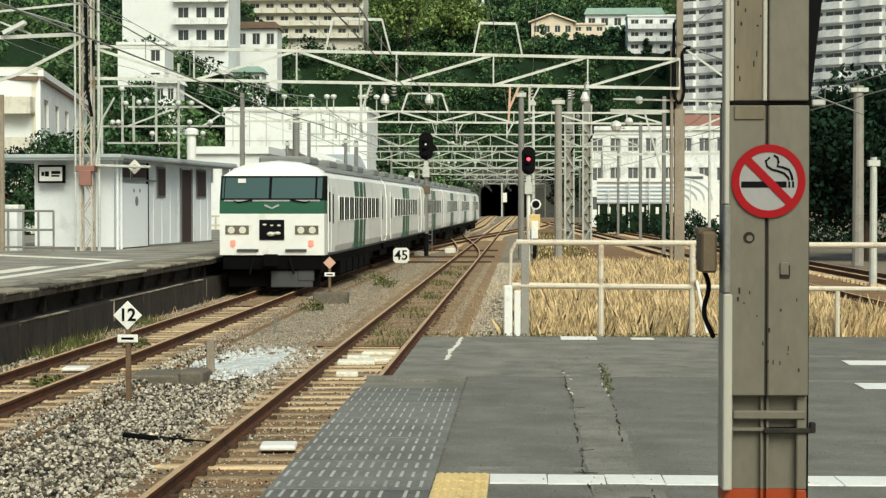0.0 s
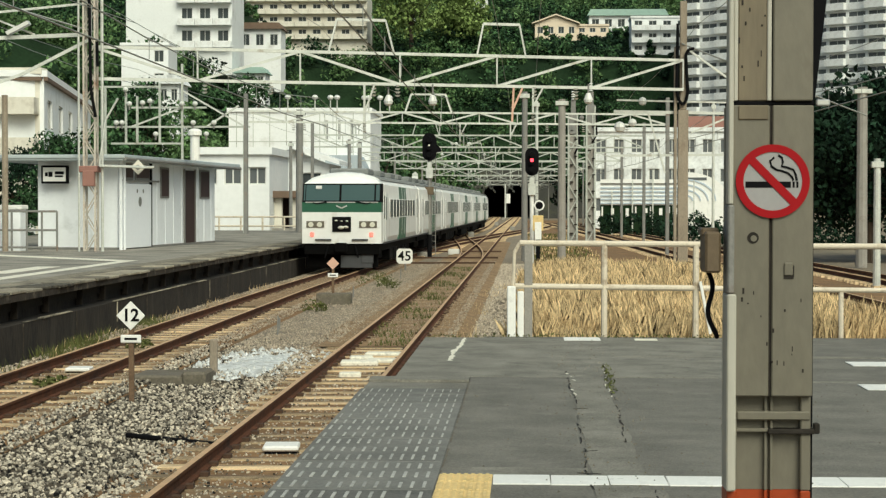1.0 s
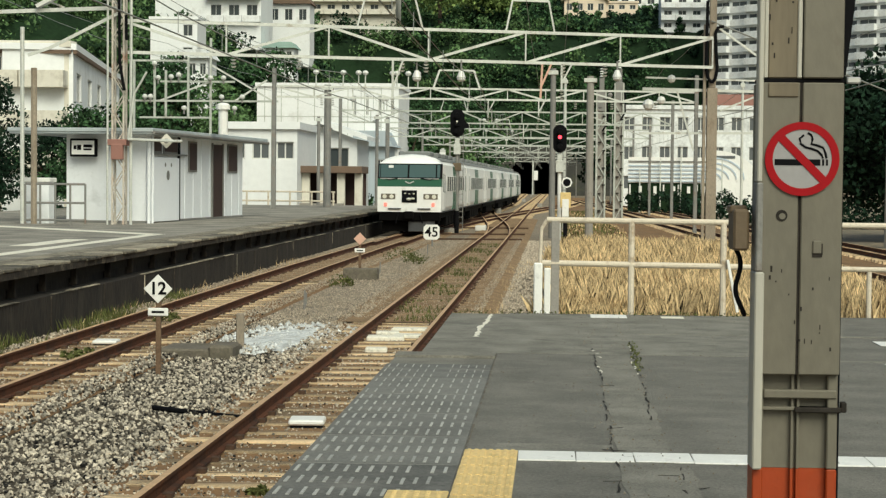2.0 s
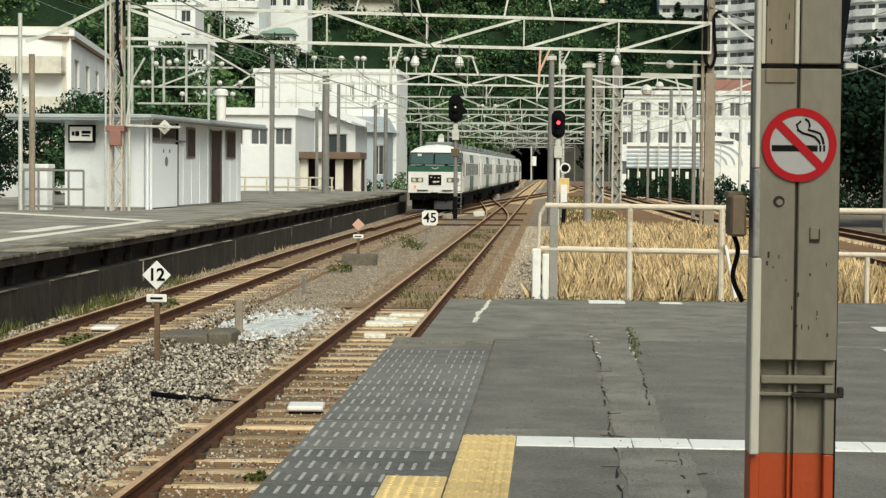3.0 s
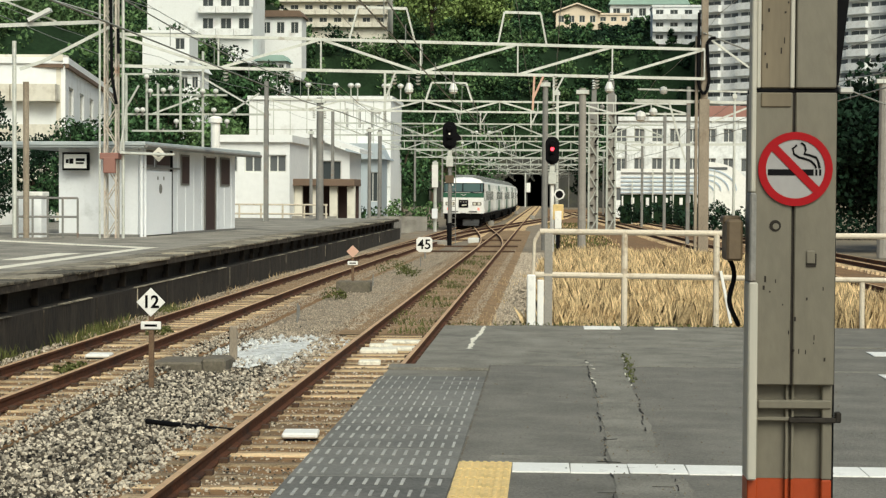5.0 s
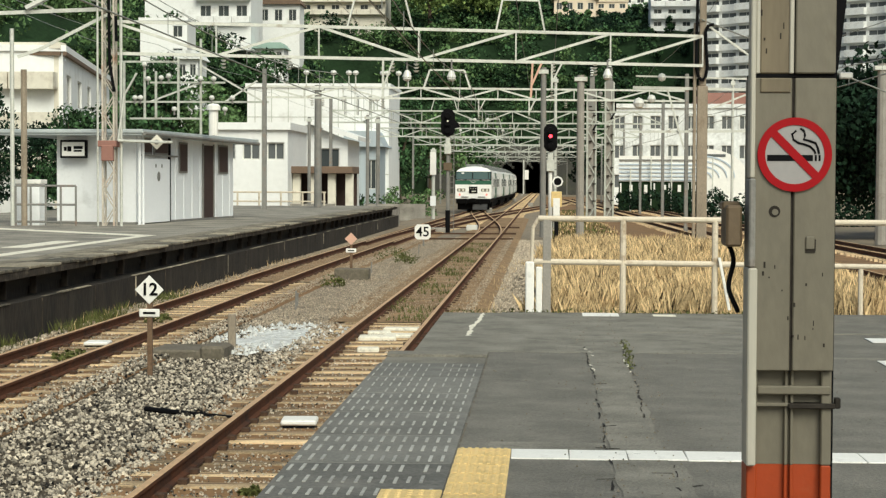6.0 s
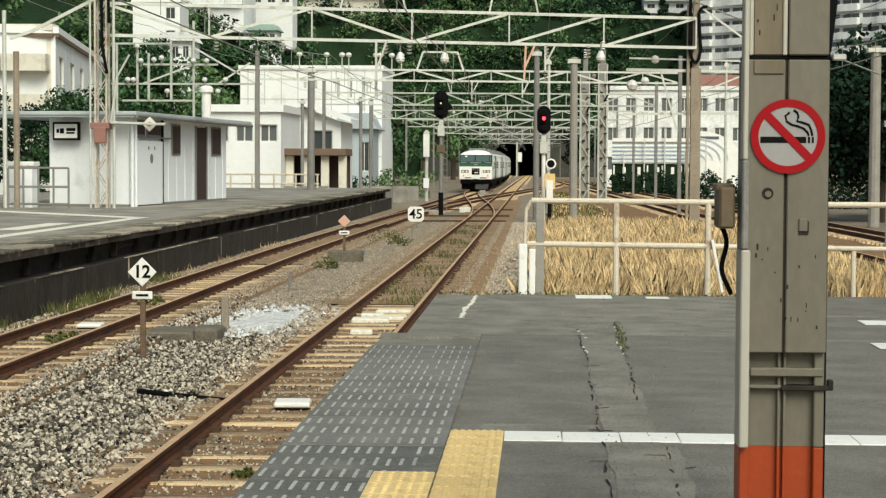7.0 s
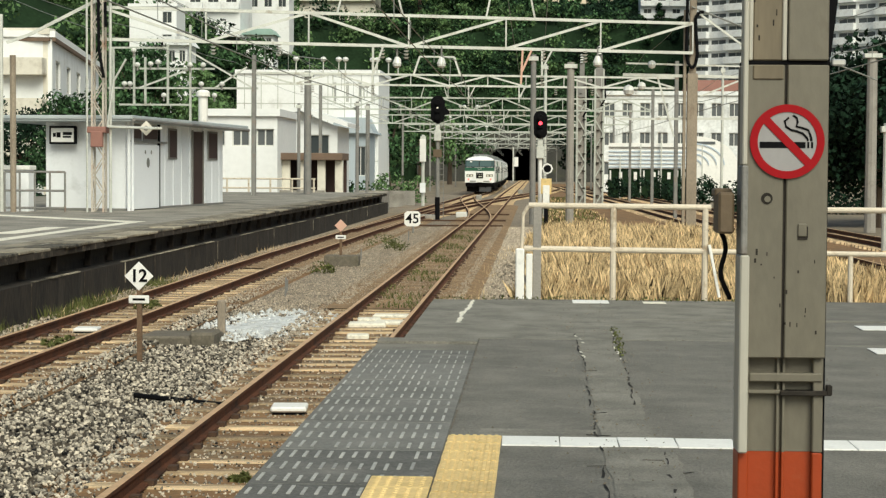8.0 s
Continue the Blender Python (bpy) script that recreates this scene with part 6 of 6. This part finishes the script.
for hx, hy, hz, hl, hh, hb, rm, lab in ((-31, 470, 46.5, 8, 3.4, 3, "hutroof", "grey-roofed house near the hilltop"), (-8, 530, 63.5, 9, 3.6, 3, "teal", "hilltop house with a pale green roof")):
    building("house", lab, pose(hx, hy, hz, 0, 0, 6 * math.sin(hx)), hl, 6, hh, 1, hb, roof="hip", roofm=rm, cat="house")


def shelter():
    s = base("platform_shelter", pose(-17.1, 114, 0.0), "low shelter with brown fascia and cream columns", "shelter")
    one("fascia", "brownroof", s, lambda bm: box(bm, -0.3, 5.0, -0.5, 3.5, 2.9, 3.35, 0.03))
    for i in range(5):
        one("column", "creamwall", s, lambda bm: box(bm, i * 1.12, i * 1.12 + 0.5, 0, 0.4, -0.4, 2.9, 0.02))
    one("back_wall", "darkopen", s, lambda bm: box(bm, 0, 4.9, 3.0, 3.2, -0.4, 2.9))
    # striped white shape of unsettled kind, built as a wall and shell
    f = base("striped_wall", pose(7.9, 170, -0.4), "white striped shape before the railway building, built as a curving wall", "wall")
    pts = [(-1.0, 0), (1, -0.1), (3, -0.15), (5, -0.1), (6.3, 0)]
    def run(bm, z0, z1, off):
        for (ax, ay), (bx, by) in zip(pts, pts[1:]):
            bar(bm, (ax, ay + off, (z0 + z1) / 2), (bx, by + off, (z0 + z1) / 2), 0.2, z1 - z0)
    one("panel", "white", f, lambda bm: run(bm, 2.9, 5.3, 0))
    for i in range(5):
        one("stripe", "bluestripe", f, lambda bm: run(bm, 3.0 + 0.36 * i, 3.13 + 0.36 * i, -0.12))
    one("cap_strip", "galvdark", f, lambda bm: run(bm, 4.85, 4.97, -0.12))
    one("plinth", "hill", f, lambda bm: run(bm, 0, 2.9, 0.1))
    for i in range(14):
        one("picket", "white", f, lambda bm: box(bm, -0.9 + i * 0.75 + 0.12 * (i % 3), -0.76 + i * 0.75 + 0.16 * (i % 2) + 0.12 * (i % 3), -0.3, -0.2, 1.75 + 0.2 * (i % 3), 2.75 - 0.15 * (i % 2), 0.01))
    for i in range(5):
        one("post", "galv", f, lambda bm: box(bm, i * 1.9, i * 1.9 + 0.12, -0.7, -0.58, 0, 4.2 + (i % 3), 0.01))
    # rounded white shell with curving stripes at the end of the wall
    d = base("curved_shell", pose(15.0, 171, -0.4), "white rounded shell with pale blue curving stripes", "shell")
    arc = lambda r, n=12: [(4.0 * r * math.sin(q * math.pi / 2 / n), 3.3 + 2.7 * r * math.cos(q * math.pi / 2 / n)) for q in range(n + 1)]
    one("shell", "white", d, lambda bm: prism(bm, [(-0.3, 0.0), (-0.3, 6.0)] + arc(1.0) + [(4.0, 0.0)], 0, 3.0))
    for r in (0.2, 0.38, 0.56, 0.74):
        def curved(bm):
            pp = arc(r)
            for (ax, az), (bx, bz) in zip(pp, pp[1:]):
                bar(bm, (ax - 0.2, -0.03, az), (bx - 0.2, -0.03, bz), 0.08, 0.14)
        one("stripe", "bluestripe", d, curved)
    one("window_band", "winlight", d, lambda bm: box(bm, 0.1, 1.9, -0.06, -0.002, 5.25, 5.5, 0.01))
    w = base("boundary_wall", None, "low concrete boundary wall behind the far platform", "wall")
    one("wall", "concrete", w, lambda bm: [box(bm, -24, -13.2, 113, 113.3, -0.4, 1.0), box(bm, -13, -8.6, 130, 130.3, -0.4, 0.8)])
    r = base("yard_railing", None, "pale railing along the lane behind the platform", "railing")
    for z in (1.2, 1.75):
        one("rail", "cream_rail", r, lambda bm: rod(bm, (-24, 107, z), (-13, 107, z), 0.05))
    for i in range(9):
        one("post", "cream_rail", r, lambda bm: rod(bm, (-23.5 + i * 1.3, 107, 0.4), (-23.5 + i * 1.3, 107, 1.8), 0.06))


shelter()


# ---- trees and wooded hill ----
VIEW_GAPS = ((-74, -54, 330, 31), (-63, -53, 280, 19), (-58, -51, 268, 15), (-53, -47, 330, 22), (-57, -49, 360, 31), (-69, -38, 430, 42), (-64, -54, 400, 36.5), (-61, -54, 375, 27),
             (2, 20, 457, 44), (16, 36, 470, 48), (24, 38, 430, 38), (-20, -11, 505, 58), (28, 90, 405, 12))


def woods():
    pts = []
    rr = np.random.default_rng(21)
    n = 9500
    x = rr.uniform(-190, 190, n)
    y = rr.uniform(150, 640, n)
    z = hill_z(x, y)
    ok = (z > 2.0) & (np.abs(x) < 0.36 * y + 25)
    x, y, z = x[ok], y[ok], z[ok]
    r = rr.uniform(1.8, 3.6, len(x))
    # trees before each building shrink to fit the camera's view of it
    for x0, x1, yb, zb in VIEW_GAPS:
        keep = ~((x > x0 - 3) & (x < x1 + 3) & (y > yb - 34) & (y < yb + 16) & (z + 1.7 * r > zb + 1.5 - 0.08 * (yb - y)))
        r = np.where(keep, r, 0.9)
    # mid-slope forest shade is put in by choosing darker leaves there
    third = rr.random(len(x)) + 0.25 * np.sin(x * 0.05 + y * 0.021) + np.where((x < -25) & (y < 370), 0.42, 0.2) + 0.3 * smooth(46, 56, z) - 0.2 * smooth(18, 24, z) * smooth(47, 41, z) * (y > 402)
    for nm, lo, hi, m, lab in (("forest_dark", -9, 0.42, "leafdark", "dark woods on the hillside, some darkened for shade"), ("forest_mid", 0.42, 0.82, "leaf", "green broadleaf woods on the hillside"), ("forest_light", 0.82, 9, "leaflight", "light green tree crowns on the hillside")):
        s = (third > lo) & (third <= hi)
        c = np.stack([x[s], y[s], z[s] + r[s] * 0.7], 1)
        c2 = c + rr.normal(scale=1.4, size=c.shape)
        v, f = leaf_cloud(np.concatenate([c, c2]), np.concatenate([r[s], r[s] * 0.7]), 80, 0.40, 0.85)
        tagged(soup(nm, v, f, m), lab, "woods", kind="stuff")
    # scrub over the portal and the cutting sides
    c, q = [], []
    for i in range(420):
        a = rr.uniform(-30, 24)
        yy = rr.uniform(403, 416)
        c.append((a, yy, float(hill_z(np.array(a), np.array(yy))) + 0.4))
        q.append(rr.uniform(0.8, 1.8))
    v, f = leaf_cloud(c, q, 44, 0.3)
    tagged(soup("portal_scrub", v, f, "leaf"), "scrub hanging above the tunnel portal", "scrub", kind="stuff")


woods()
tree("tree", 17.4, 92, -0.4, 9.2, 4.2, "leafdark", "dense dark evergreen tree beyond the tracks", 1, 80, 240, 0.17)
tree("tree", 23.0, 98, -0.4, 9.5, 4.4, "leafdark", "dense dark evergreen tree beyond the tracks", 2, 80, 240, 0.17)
tree("tree", -27, 82, -0.4, 7.5, 3.2, "leafdark", "dark tree behind the platform hut", 4, 34, 260, 0.10)
tree("tree", -23, 88, -0.4, 6.2, 2.8, "leaf", "green tree behind the platform hut", 5, 30, 260, 0.10)
tree("tree", -39.5, 119, -0.4, 7.2, 3.4, "leaf", "green tree under the cream building", 31, 30, 200, 0.13)
tree("tree", -34.5, 121, -0.4, 6.6, 2.8, "leafdark", "dark tree under the cream building", 32, 30, 200, 0.13)
tree("tree", -33.5, 136, -0.4, 6.8, 3.0, "leaf", "green tree beside the white wing", 33, 30, 200, 0.13)
for tx, ty, th, tr, tm, ts in ((-51, 238, 16, 6.0, "leaf", 41), (-45.5, 240, 16, 5.5, "leaflight", 42), (-54.5, 246, 16.5, 5.5, "leaf", 43), (-46.5, 298, 15, 5.0, "leaf", 44), (-41.5, 302, 13, 4.8, "leaflight", 45), (-51, 298, 9, 4.0, "leaf", 46)):
    tree("tree", tx, ty, float(hill_z(np.array(tx), np.array(ty))) - 0.6, th, tr, tm, "spreading tree on the lower slope", ts, 34, 110, 0.32)
tree("tree", -30, 165, -0.4, 9, 4.5, "leaflight", "broad green tree between the houses", 6, 30, 80, 0.25)
tree("tree", -26, 180, -0.4, 8, 4.2, "leafdark", "dark tree between the houses", 7, 30, 80, 0.25)
tree("tree", -19, 235, -0.4, 13, 6.5, "leaf", "large green tree beside the cutting", 8, 36, 90, 0.32)
tree("tree", -17, 270, -0.4, 13, 6.0, "leaflight", "light green tree beside the cutting", 9, 36, 90, 0.32)
tree("tree", -15, 320, -0.4, 14, 6.5, "leaf", "green tree above the tunnel approach", 10, 36, 90, 0.36)
tree("tree", 12, 260, -0.4, 14, 6.5, "leaf", "green tree beside the cutting", 11, 36, 90, 0.32)
tree("tree", 9, 330, -0.4, 13, 6.0, "leafdark", "dark tree above the tunnel approach", 12, 36, 90, 0.36)
tree("tree", -27, 424, 39, 16, 10, "leafbright", "bright rounded tree crown high on the hill", 13, 46, 110, 0.45)
tree("tree", -15, 436, 41, 12, 8.5, "leafbright", "bright rounded tree crown high on the hill", 14, 46, 110, 0.45)


def hedges():
    for x0, x1, y, h, m, lab in ((-12.6, -8.2, 140, 2.6, "leaflight", "bushy green hedge beyond the platform end"), (-23, -14, 150, 2.2, "leaf", "green hedge behind the houses"),
                                 (6.5, 20, 160, 2.4, "leafdark", "dark hedge below the striped wall"), (-36, -22, 100, 3.2, "leafdark", "dark hedge behind the hut"), (9, 24, 120, 2.2, "leafdark", "dark hedge beyond the tracks")):
        n = int((x1 - x0) * 5)
        c = np.stack([rng.uniform(x0, x1, n), y + rng.uniform(-1.2, 1.2, n), rng.uniform(0.1, h * 0.8, n)], 1)
        v, f = leaf_cloud(c, rng.uniform(0.4, 0.8, n), 55, 0.14)
        q = soup("hedge", v, f, m)
        q.matrix_basis = pose(0, 0, -0.4)
        tagged(q, lab, "hedge")


hedges()


# ---- the departing train ----
def body_outline(grow=0.0):
    w = 1.473 + grow
    return [(-w + 0.08, 1.02), (-w, 1.25), (-w, 2.55), (-w + 0.07, 3.22), (-w + 0.28, 3.46), (-0.75, 3.60), (0, 3.65), (0.75, 3.60), (w - 0.28, 3.46), (w - 0.07, 3.22), (w, 2.55), (w, 1.25), (w - 0.08, 1.02)]


def skin(name, material, parent, lo, hi, y0, y1, grow=0.0, label=""):
    """Body shell between two outline indices, drawn along the car."""
    out = body_outline(grow)
    bm = bmesh.new()
    prism(bm, out, y0, y1)
    return part(name, bm, material, parent, label)


def car(end):
    t = base("railcar", None, "cream and green express railcar, tail end with dark windscreen" if end else "cream express railcar with green bands and a grey roof", "train", "cars of the departing train")
    y0, y1 = -9.75, 9.75
    skin("body", "trainside", t, 0, 12, y0 + (0.5 if end else 0), y1)
    one("roof", "trainroof", t, lambda bm: prism(bm, [(-1.30, 3.40), (-1.22, 3.50), (-0.75, 3.625), (0, 3.675), (0.75, 3.625), (1.22, 3.50), (1.30, 3.40)], y0 + (1.2 if end else 0.05), y1 - 0.05))
    for k in (-6.4, -1.5, 3.4, 7.2):
        one("roof_unit", "trainroof", t, lambda bm: box(bm, -0.75, 0.75, k - 1.1, k + 1.1, 3.6, 3.86, 0.06))
    for s in (-1, 1):
        X = lambda bm, a, b, z0, z1, d=0.012: box(bm, min(s * 1.46, s * (1.473 + d)), max(s * 1.46, s * (1.473 + d)), a, b, z0, z1)
        # one tall green band in three slanted stripes, above and below the window
        for i in range(3):
            def stripe(bm):
                a = -2.2 + i * 1.9 - 0.2 * i * i
                wd = 1.45 - 0.4 * i
                out = [(a, 1.06), (a + wd, 1.06), (a + wd + 0.5, 2.56), (a + 0.5, 2.56)]
                f = [bm.verts.new((s * 1.480, yy, zz)) for yy, zz in out]
                g = [bm.verts.new((s * 1.40, yy, zz)) for yy, zz in out]
                bm.faces.new(f)
                for q in range(4):
                    bm.faces.new((f[q], g[q], g[(q + 1) % 4], f[(q + 1) % 4]))
                out2 = [(a + 0.5, 2.56), (a + wd + 0.5, 2.56), (a + wd + 0.75, 3.20), (a + 0.75, 3.20)]
                f = [bm.verts.new((s * (1.480 - (0.07 if zz > 3 else 0)), yy, zz)) for yy, zz in out2]
                g = [bm.verts.new((s * 1.36, yy, zz)) for yy, zz in out2]
                bm.faces.new(f)
                for q in range(4):
                    bm.faces.new((f[q], g[q], g[(q + 1) % 4], f[(q + 1) % 4]))
            one("green_stripe", "traingreen", t, stripe)
        for k in range(9):
            a = -6.3 + k * 1.45
            w = one("window", "trainside", t, lambda bm: X(bm, a, a + 1.3, 1.95, 2.70, 0.016))
            one("pane", "trainglass", w, lambda bm: X(bm, a + 0.03, a + 1.16, 1.98, 2.67, 0.018))
            one("frame_bar", "trainside", w, lambda bm: [X(bm, a + 0.56, a + 0.62, 1.98, 2.67, 0.0195)])
        for a in (-8.3, 7.7):
            d = one("door", "trainside", t, lambda bm: X(bm, a, a + 0.85, 1.08, 2.95, 0.01))
            one("pane", "trainglass", d, lambda bm: X(bm, a + 0.3, a + 0.56, 1.9, 2.75, 0.016))
        one("sill_line", "plough", t, lambda bm: X(bm, y0 + 0.6, y1, 1.0, 1.06, 0.005))
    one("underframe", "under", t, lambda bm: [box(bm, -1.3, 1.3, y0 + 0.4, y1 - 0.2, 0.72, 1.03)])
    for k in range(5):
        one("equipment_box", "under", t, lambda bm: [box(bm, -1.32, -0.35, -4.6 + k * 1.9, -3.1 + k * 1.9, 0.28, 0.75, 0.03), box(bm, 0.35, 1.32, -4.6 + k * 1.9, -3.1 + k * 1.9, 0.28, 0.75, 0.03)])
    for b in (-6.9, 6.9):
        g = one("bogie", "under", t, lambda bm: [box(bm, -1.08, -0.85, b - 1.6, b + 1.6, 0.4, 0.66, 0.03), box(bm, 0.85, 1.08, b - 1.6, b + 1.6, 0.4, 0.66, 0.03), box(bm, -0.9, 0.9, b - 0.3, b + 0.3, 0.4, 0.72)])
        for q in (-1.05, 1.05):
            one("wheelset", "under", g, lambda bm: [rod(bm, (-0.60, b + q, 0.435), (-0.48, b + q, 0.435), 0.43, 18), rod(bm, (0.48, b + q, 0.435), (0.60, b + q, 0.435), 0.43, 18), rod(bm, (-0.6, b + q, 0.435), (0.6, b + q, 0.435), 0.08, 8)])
    if not end:
        one("gangway", "under", t, lambda bm: [box(bm, -0.6, 0.6, -10.0, y0, 1.0, 3.1, 0.04), box(bm, -0.6, 0.6, y1, 10.0, 1.0, 3.1, 0.04)])
        return t
    one("gangway", "under", t, lambda bm: box(bm, -0.6, 0.6, y1, 10.0, 1.0, 3.1, 0.04))
    # cab front, leaning back slightly above the waist
    def face(bm, z0, z1, ya, yb, inset=0.0, back=0.6):
        lo = [(-1.473 + inset, z0), (1.473 - inset, z0), (1.473 - inset, z1), (-1.473 + inset, z1)]
        f = [bm.verts.new((x, ya if z == z0 else yb, z)) for x, z in lo]
        k = [bm.verts.new((x, y0 + back, z)) for x, z in lo]
        bm.faces.new(f)
        bm.faces.new(k[::-1])
        for i in range(4):
            bm.faces.new((f[i], k[i], k[(i + 1) % 4], f[(i + 1) % 4]))
        bmesh.ops.recalc_face_normals(bm, faces=bm.faces)
    one("cab_front", "trainwhite", t, lambda bm: face(bm, 1.03, 2.19, -9.9, -9.93), "cream lower cab front")
    one("cab_band", "traingreen", t, lambda bm: face(bm, 2.19, 2.56, -9.932, -9.90), "green band under the windscreen")
    ws = one("windscreen_frame", "black", t, lambda bm: face(bm, 2.56, 3.25, -9.88, -9.62), "black windscreen surround")
    def pane(bm, a, b):
        z0, z1, ya, yb = 2.62, 3.20, -9.868, -9.652
        f = [bm.verts.new((x, ya if z == z0 else yb, z)) for x, z in ((a, z0), (b, z0), (b, z1), (a, z1))]
        k = [bm.verts.new((v.co.x, v.co.y + 0.05, v.co.z)) for v in f]
        bm.faces.new(f)
        for i in range(4):
            bm.faces.new((f[i], k[i], k[(i + 1) % 4], f[(i + 1) % 4]))
    for a, b in ((-1.34, -0.1), (-0.02, 1.2)):
        one("windscreen", "cabglass", ws, lambda bm: pane(bm, a, b))
    for a, b in ((-1.42, -1.37), (1.26, 1.40)):
        one("quarter_pane", "cabglass", ws, lambda bm: pane(bm, a, b))
    one("route_plate", "white", ws, lambda bm: box(bm, -0.98, -0.76, -9.74, -9.70, 3.05, 3.17, 0.005))
    # white cap over the windscreen
    bm = bmesh.new()
    sec = [(-1.42, 3.25), (-1.30, 3.40), (-1.10, 3.52), (-0.6, 3.66), (0, 3.71), (0.6, 3.66), (1.10, 3.52), (1.30, 3.40), (1.42, 3.25)]
    rows = []
    for yy, q in ((-9.66, 0.0), (-9.55, 0.55), (-9.3, 0.86), (-8.5, 1.0)):
        rows.append([bm.verts.new((x, yy, 3.25 + (z - 3.25) * q)) for x, z in sec])
    for r0, r1 in zip(rows, rows[1:]):
        for i in range(len(sec) - 1):
            if (r0[i].co - r1[i].co).length > 1e-5:
                bm.faces.new((r0[i], r0[i + 1], r1[i + 1], r1[i]))
    bm.faces.new(rows[-1])
    bmesh.ops.recalc_face_normals(bm, faces=bm.faces)
    part("roof_cap", bm, "trainwhite", t, "white rounded roof cap")
    for s in (-1, 1):
        h = one("headlamp_recess", "oldblock", t, lambda bm: box(bm, s * 0.98 - 0.33, s * 0.98 + 0.33, -9.945, -9.90, 1.62, 1.86, 0.01))
        for q in (-0.16, 0.16):
            one("headlamp", "lens", h, lambda bm: rod(bm, (s * 0.98 + q, -9.94, 1.73), (s * 0.98 + q, -9.96, 1.73), 0.10, 12))
        one("tail_lamp", "tail", t, lambda bm: [box(bm, s * 1.10 - 0.075, s * 1.10 + 0.075, -9.955, -9.90, 1.27, 1.45, 0.03)], "lit red tail lamp")
        one("step_bar", "plough", t, lambda bm: box(bm, s * 0.68 - 0.3, s * 0.68 + 0.3, -9.98, -9.9, 1.14, 1.20, 0.01))
        one("wiper", "black", t, lambda bm: [bar(bm, (s * 0.55, -9.93, 2.57), (s * 0.95, -9.92, 2.50), 0.02, 0.04), bar(bm, (s * 0.95, -9.93, 2.5), (s * 1.2, -9.9, 2.6), 0.02, 0.03)])
    one("wiper_rail", "chrome", t, lambda bm: [box(bm, -1.35, -0.62, -9.925, -9.89, 2.53, 2.575, 0.006), box(bm, -0.55, 0.5, -9.925, -9.89, 2.53, 2.575, 0.006), box(bm, 0.66, 1.35, -9.925, -9.89, 2.53, 2.575, 0.006)])
    one("emblem", "chrome", t, lambda bm: [bar(bm, (-0.2, -9.935, 2.43), (0, -9.935, 2.34), 0.02, 0.05), bar(bm, (0, -9.935, 2.34), (0.2, -9.935, 2.43), 0.02, 0.05)])
    hm = one("headboard", "black", t, lambda bm: box(bm, -0.35, 0.35, -9.95, -9.9, 1.46, 2.02, 0.01), "dark illustrated headboard")
    for a, b, r in ((-0.02, 1.62, 0.13), (-0.2, 1.88, 0.06), (0.2, 1.86, 0.06), (0.16, 1.64, 0.1), (0.0, 1.86, 0.05)):
        one("headboard_mark", "lens", hm, lambda bm: ball(bm, (a, -9.948, b), r, 8, 0.55))
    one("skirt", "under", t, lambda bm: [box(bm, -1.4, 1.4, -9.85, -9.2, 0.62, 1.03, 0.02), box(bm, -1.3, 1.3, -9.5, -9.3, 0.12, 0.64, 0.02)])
    one("snow_plough", "plough", t, lambda bm: [box(bm, -0.06, 1.12, -9.75, -9.6, 0.12, 0.60, 0.02), box(bm, 0.7, 1.16, -9.77, -9.62, 0.30, 0.66, 0.02)])
    one("coupler", "under", t, lambda bm: [rod(bm, (0, -10.15, 0.88), (0, -9.4, 0.88), 0.16, 10), box(bm, -0.22, 0.22, -10.2, -10.0, 0.7, 1.06, 0.04)])
    for q in (-1, 1):
        one("hose", "black", t, lambda bm: rod(bm, (q * 0.5, -9.95, 0.95), (q * 0.62, -9.95, 0.5), 0.03))
    one("cab_door", "trainside", t, lambda bm: box(bm, 1.46, 1.486, -9.0, -8.45, 1.1, 3.0))
    one("cab_side_window", "trainglass", t, lambda bm: box(bm, 1.46, 1.49, -8.9, -8.55, 1.95, 2.8))
    return t


M["cabglass"] = glass("windscreen_glass", (0.055, 0.098, 0.10), 0.25, 0.12)
tail_car = car(True)
mid_car = car(False)
cars = [tail_car, mid_car] + [copy_thing(mid_car, Matrix.Identity(4)) for _ in range(4)]


def motions():
    """The train draws away towards the tunnel at about 16 m/s, each car following the curve of its track."""
    for i, c in enumerate(cars):
        rows = []
        for k in range(17):
            t = 0.5 * k
            y = 50.3 + 16.3 * t + 9.9 + 20.0 * i
            xa, xb = float(left_x(np.array(y - 6.9))), float(left_x(np.array(y + 6.9)))
            rows.append((t, pose((xa + xb) / 2, y, 0, 0, 0, -math.degrees(math.atan2(xb - xa, 13.8)))))
        walk(c, rows)


motions()
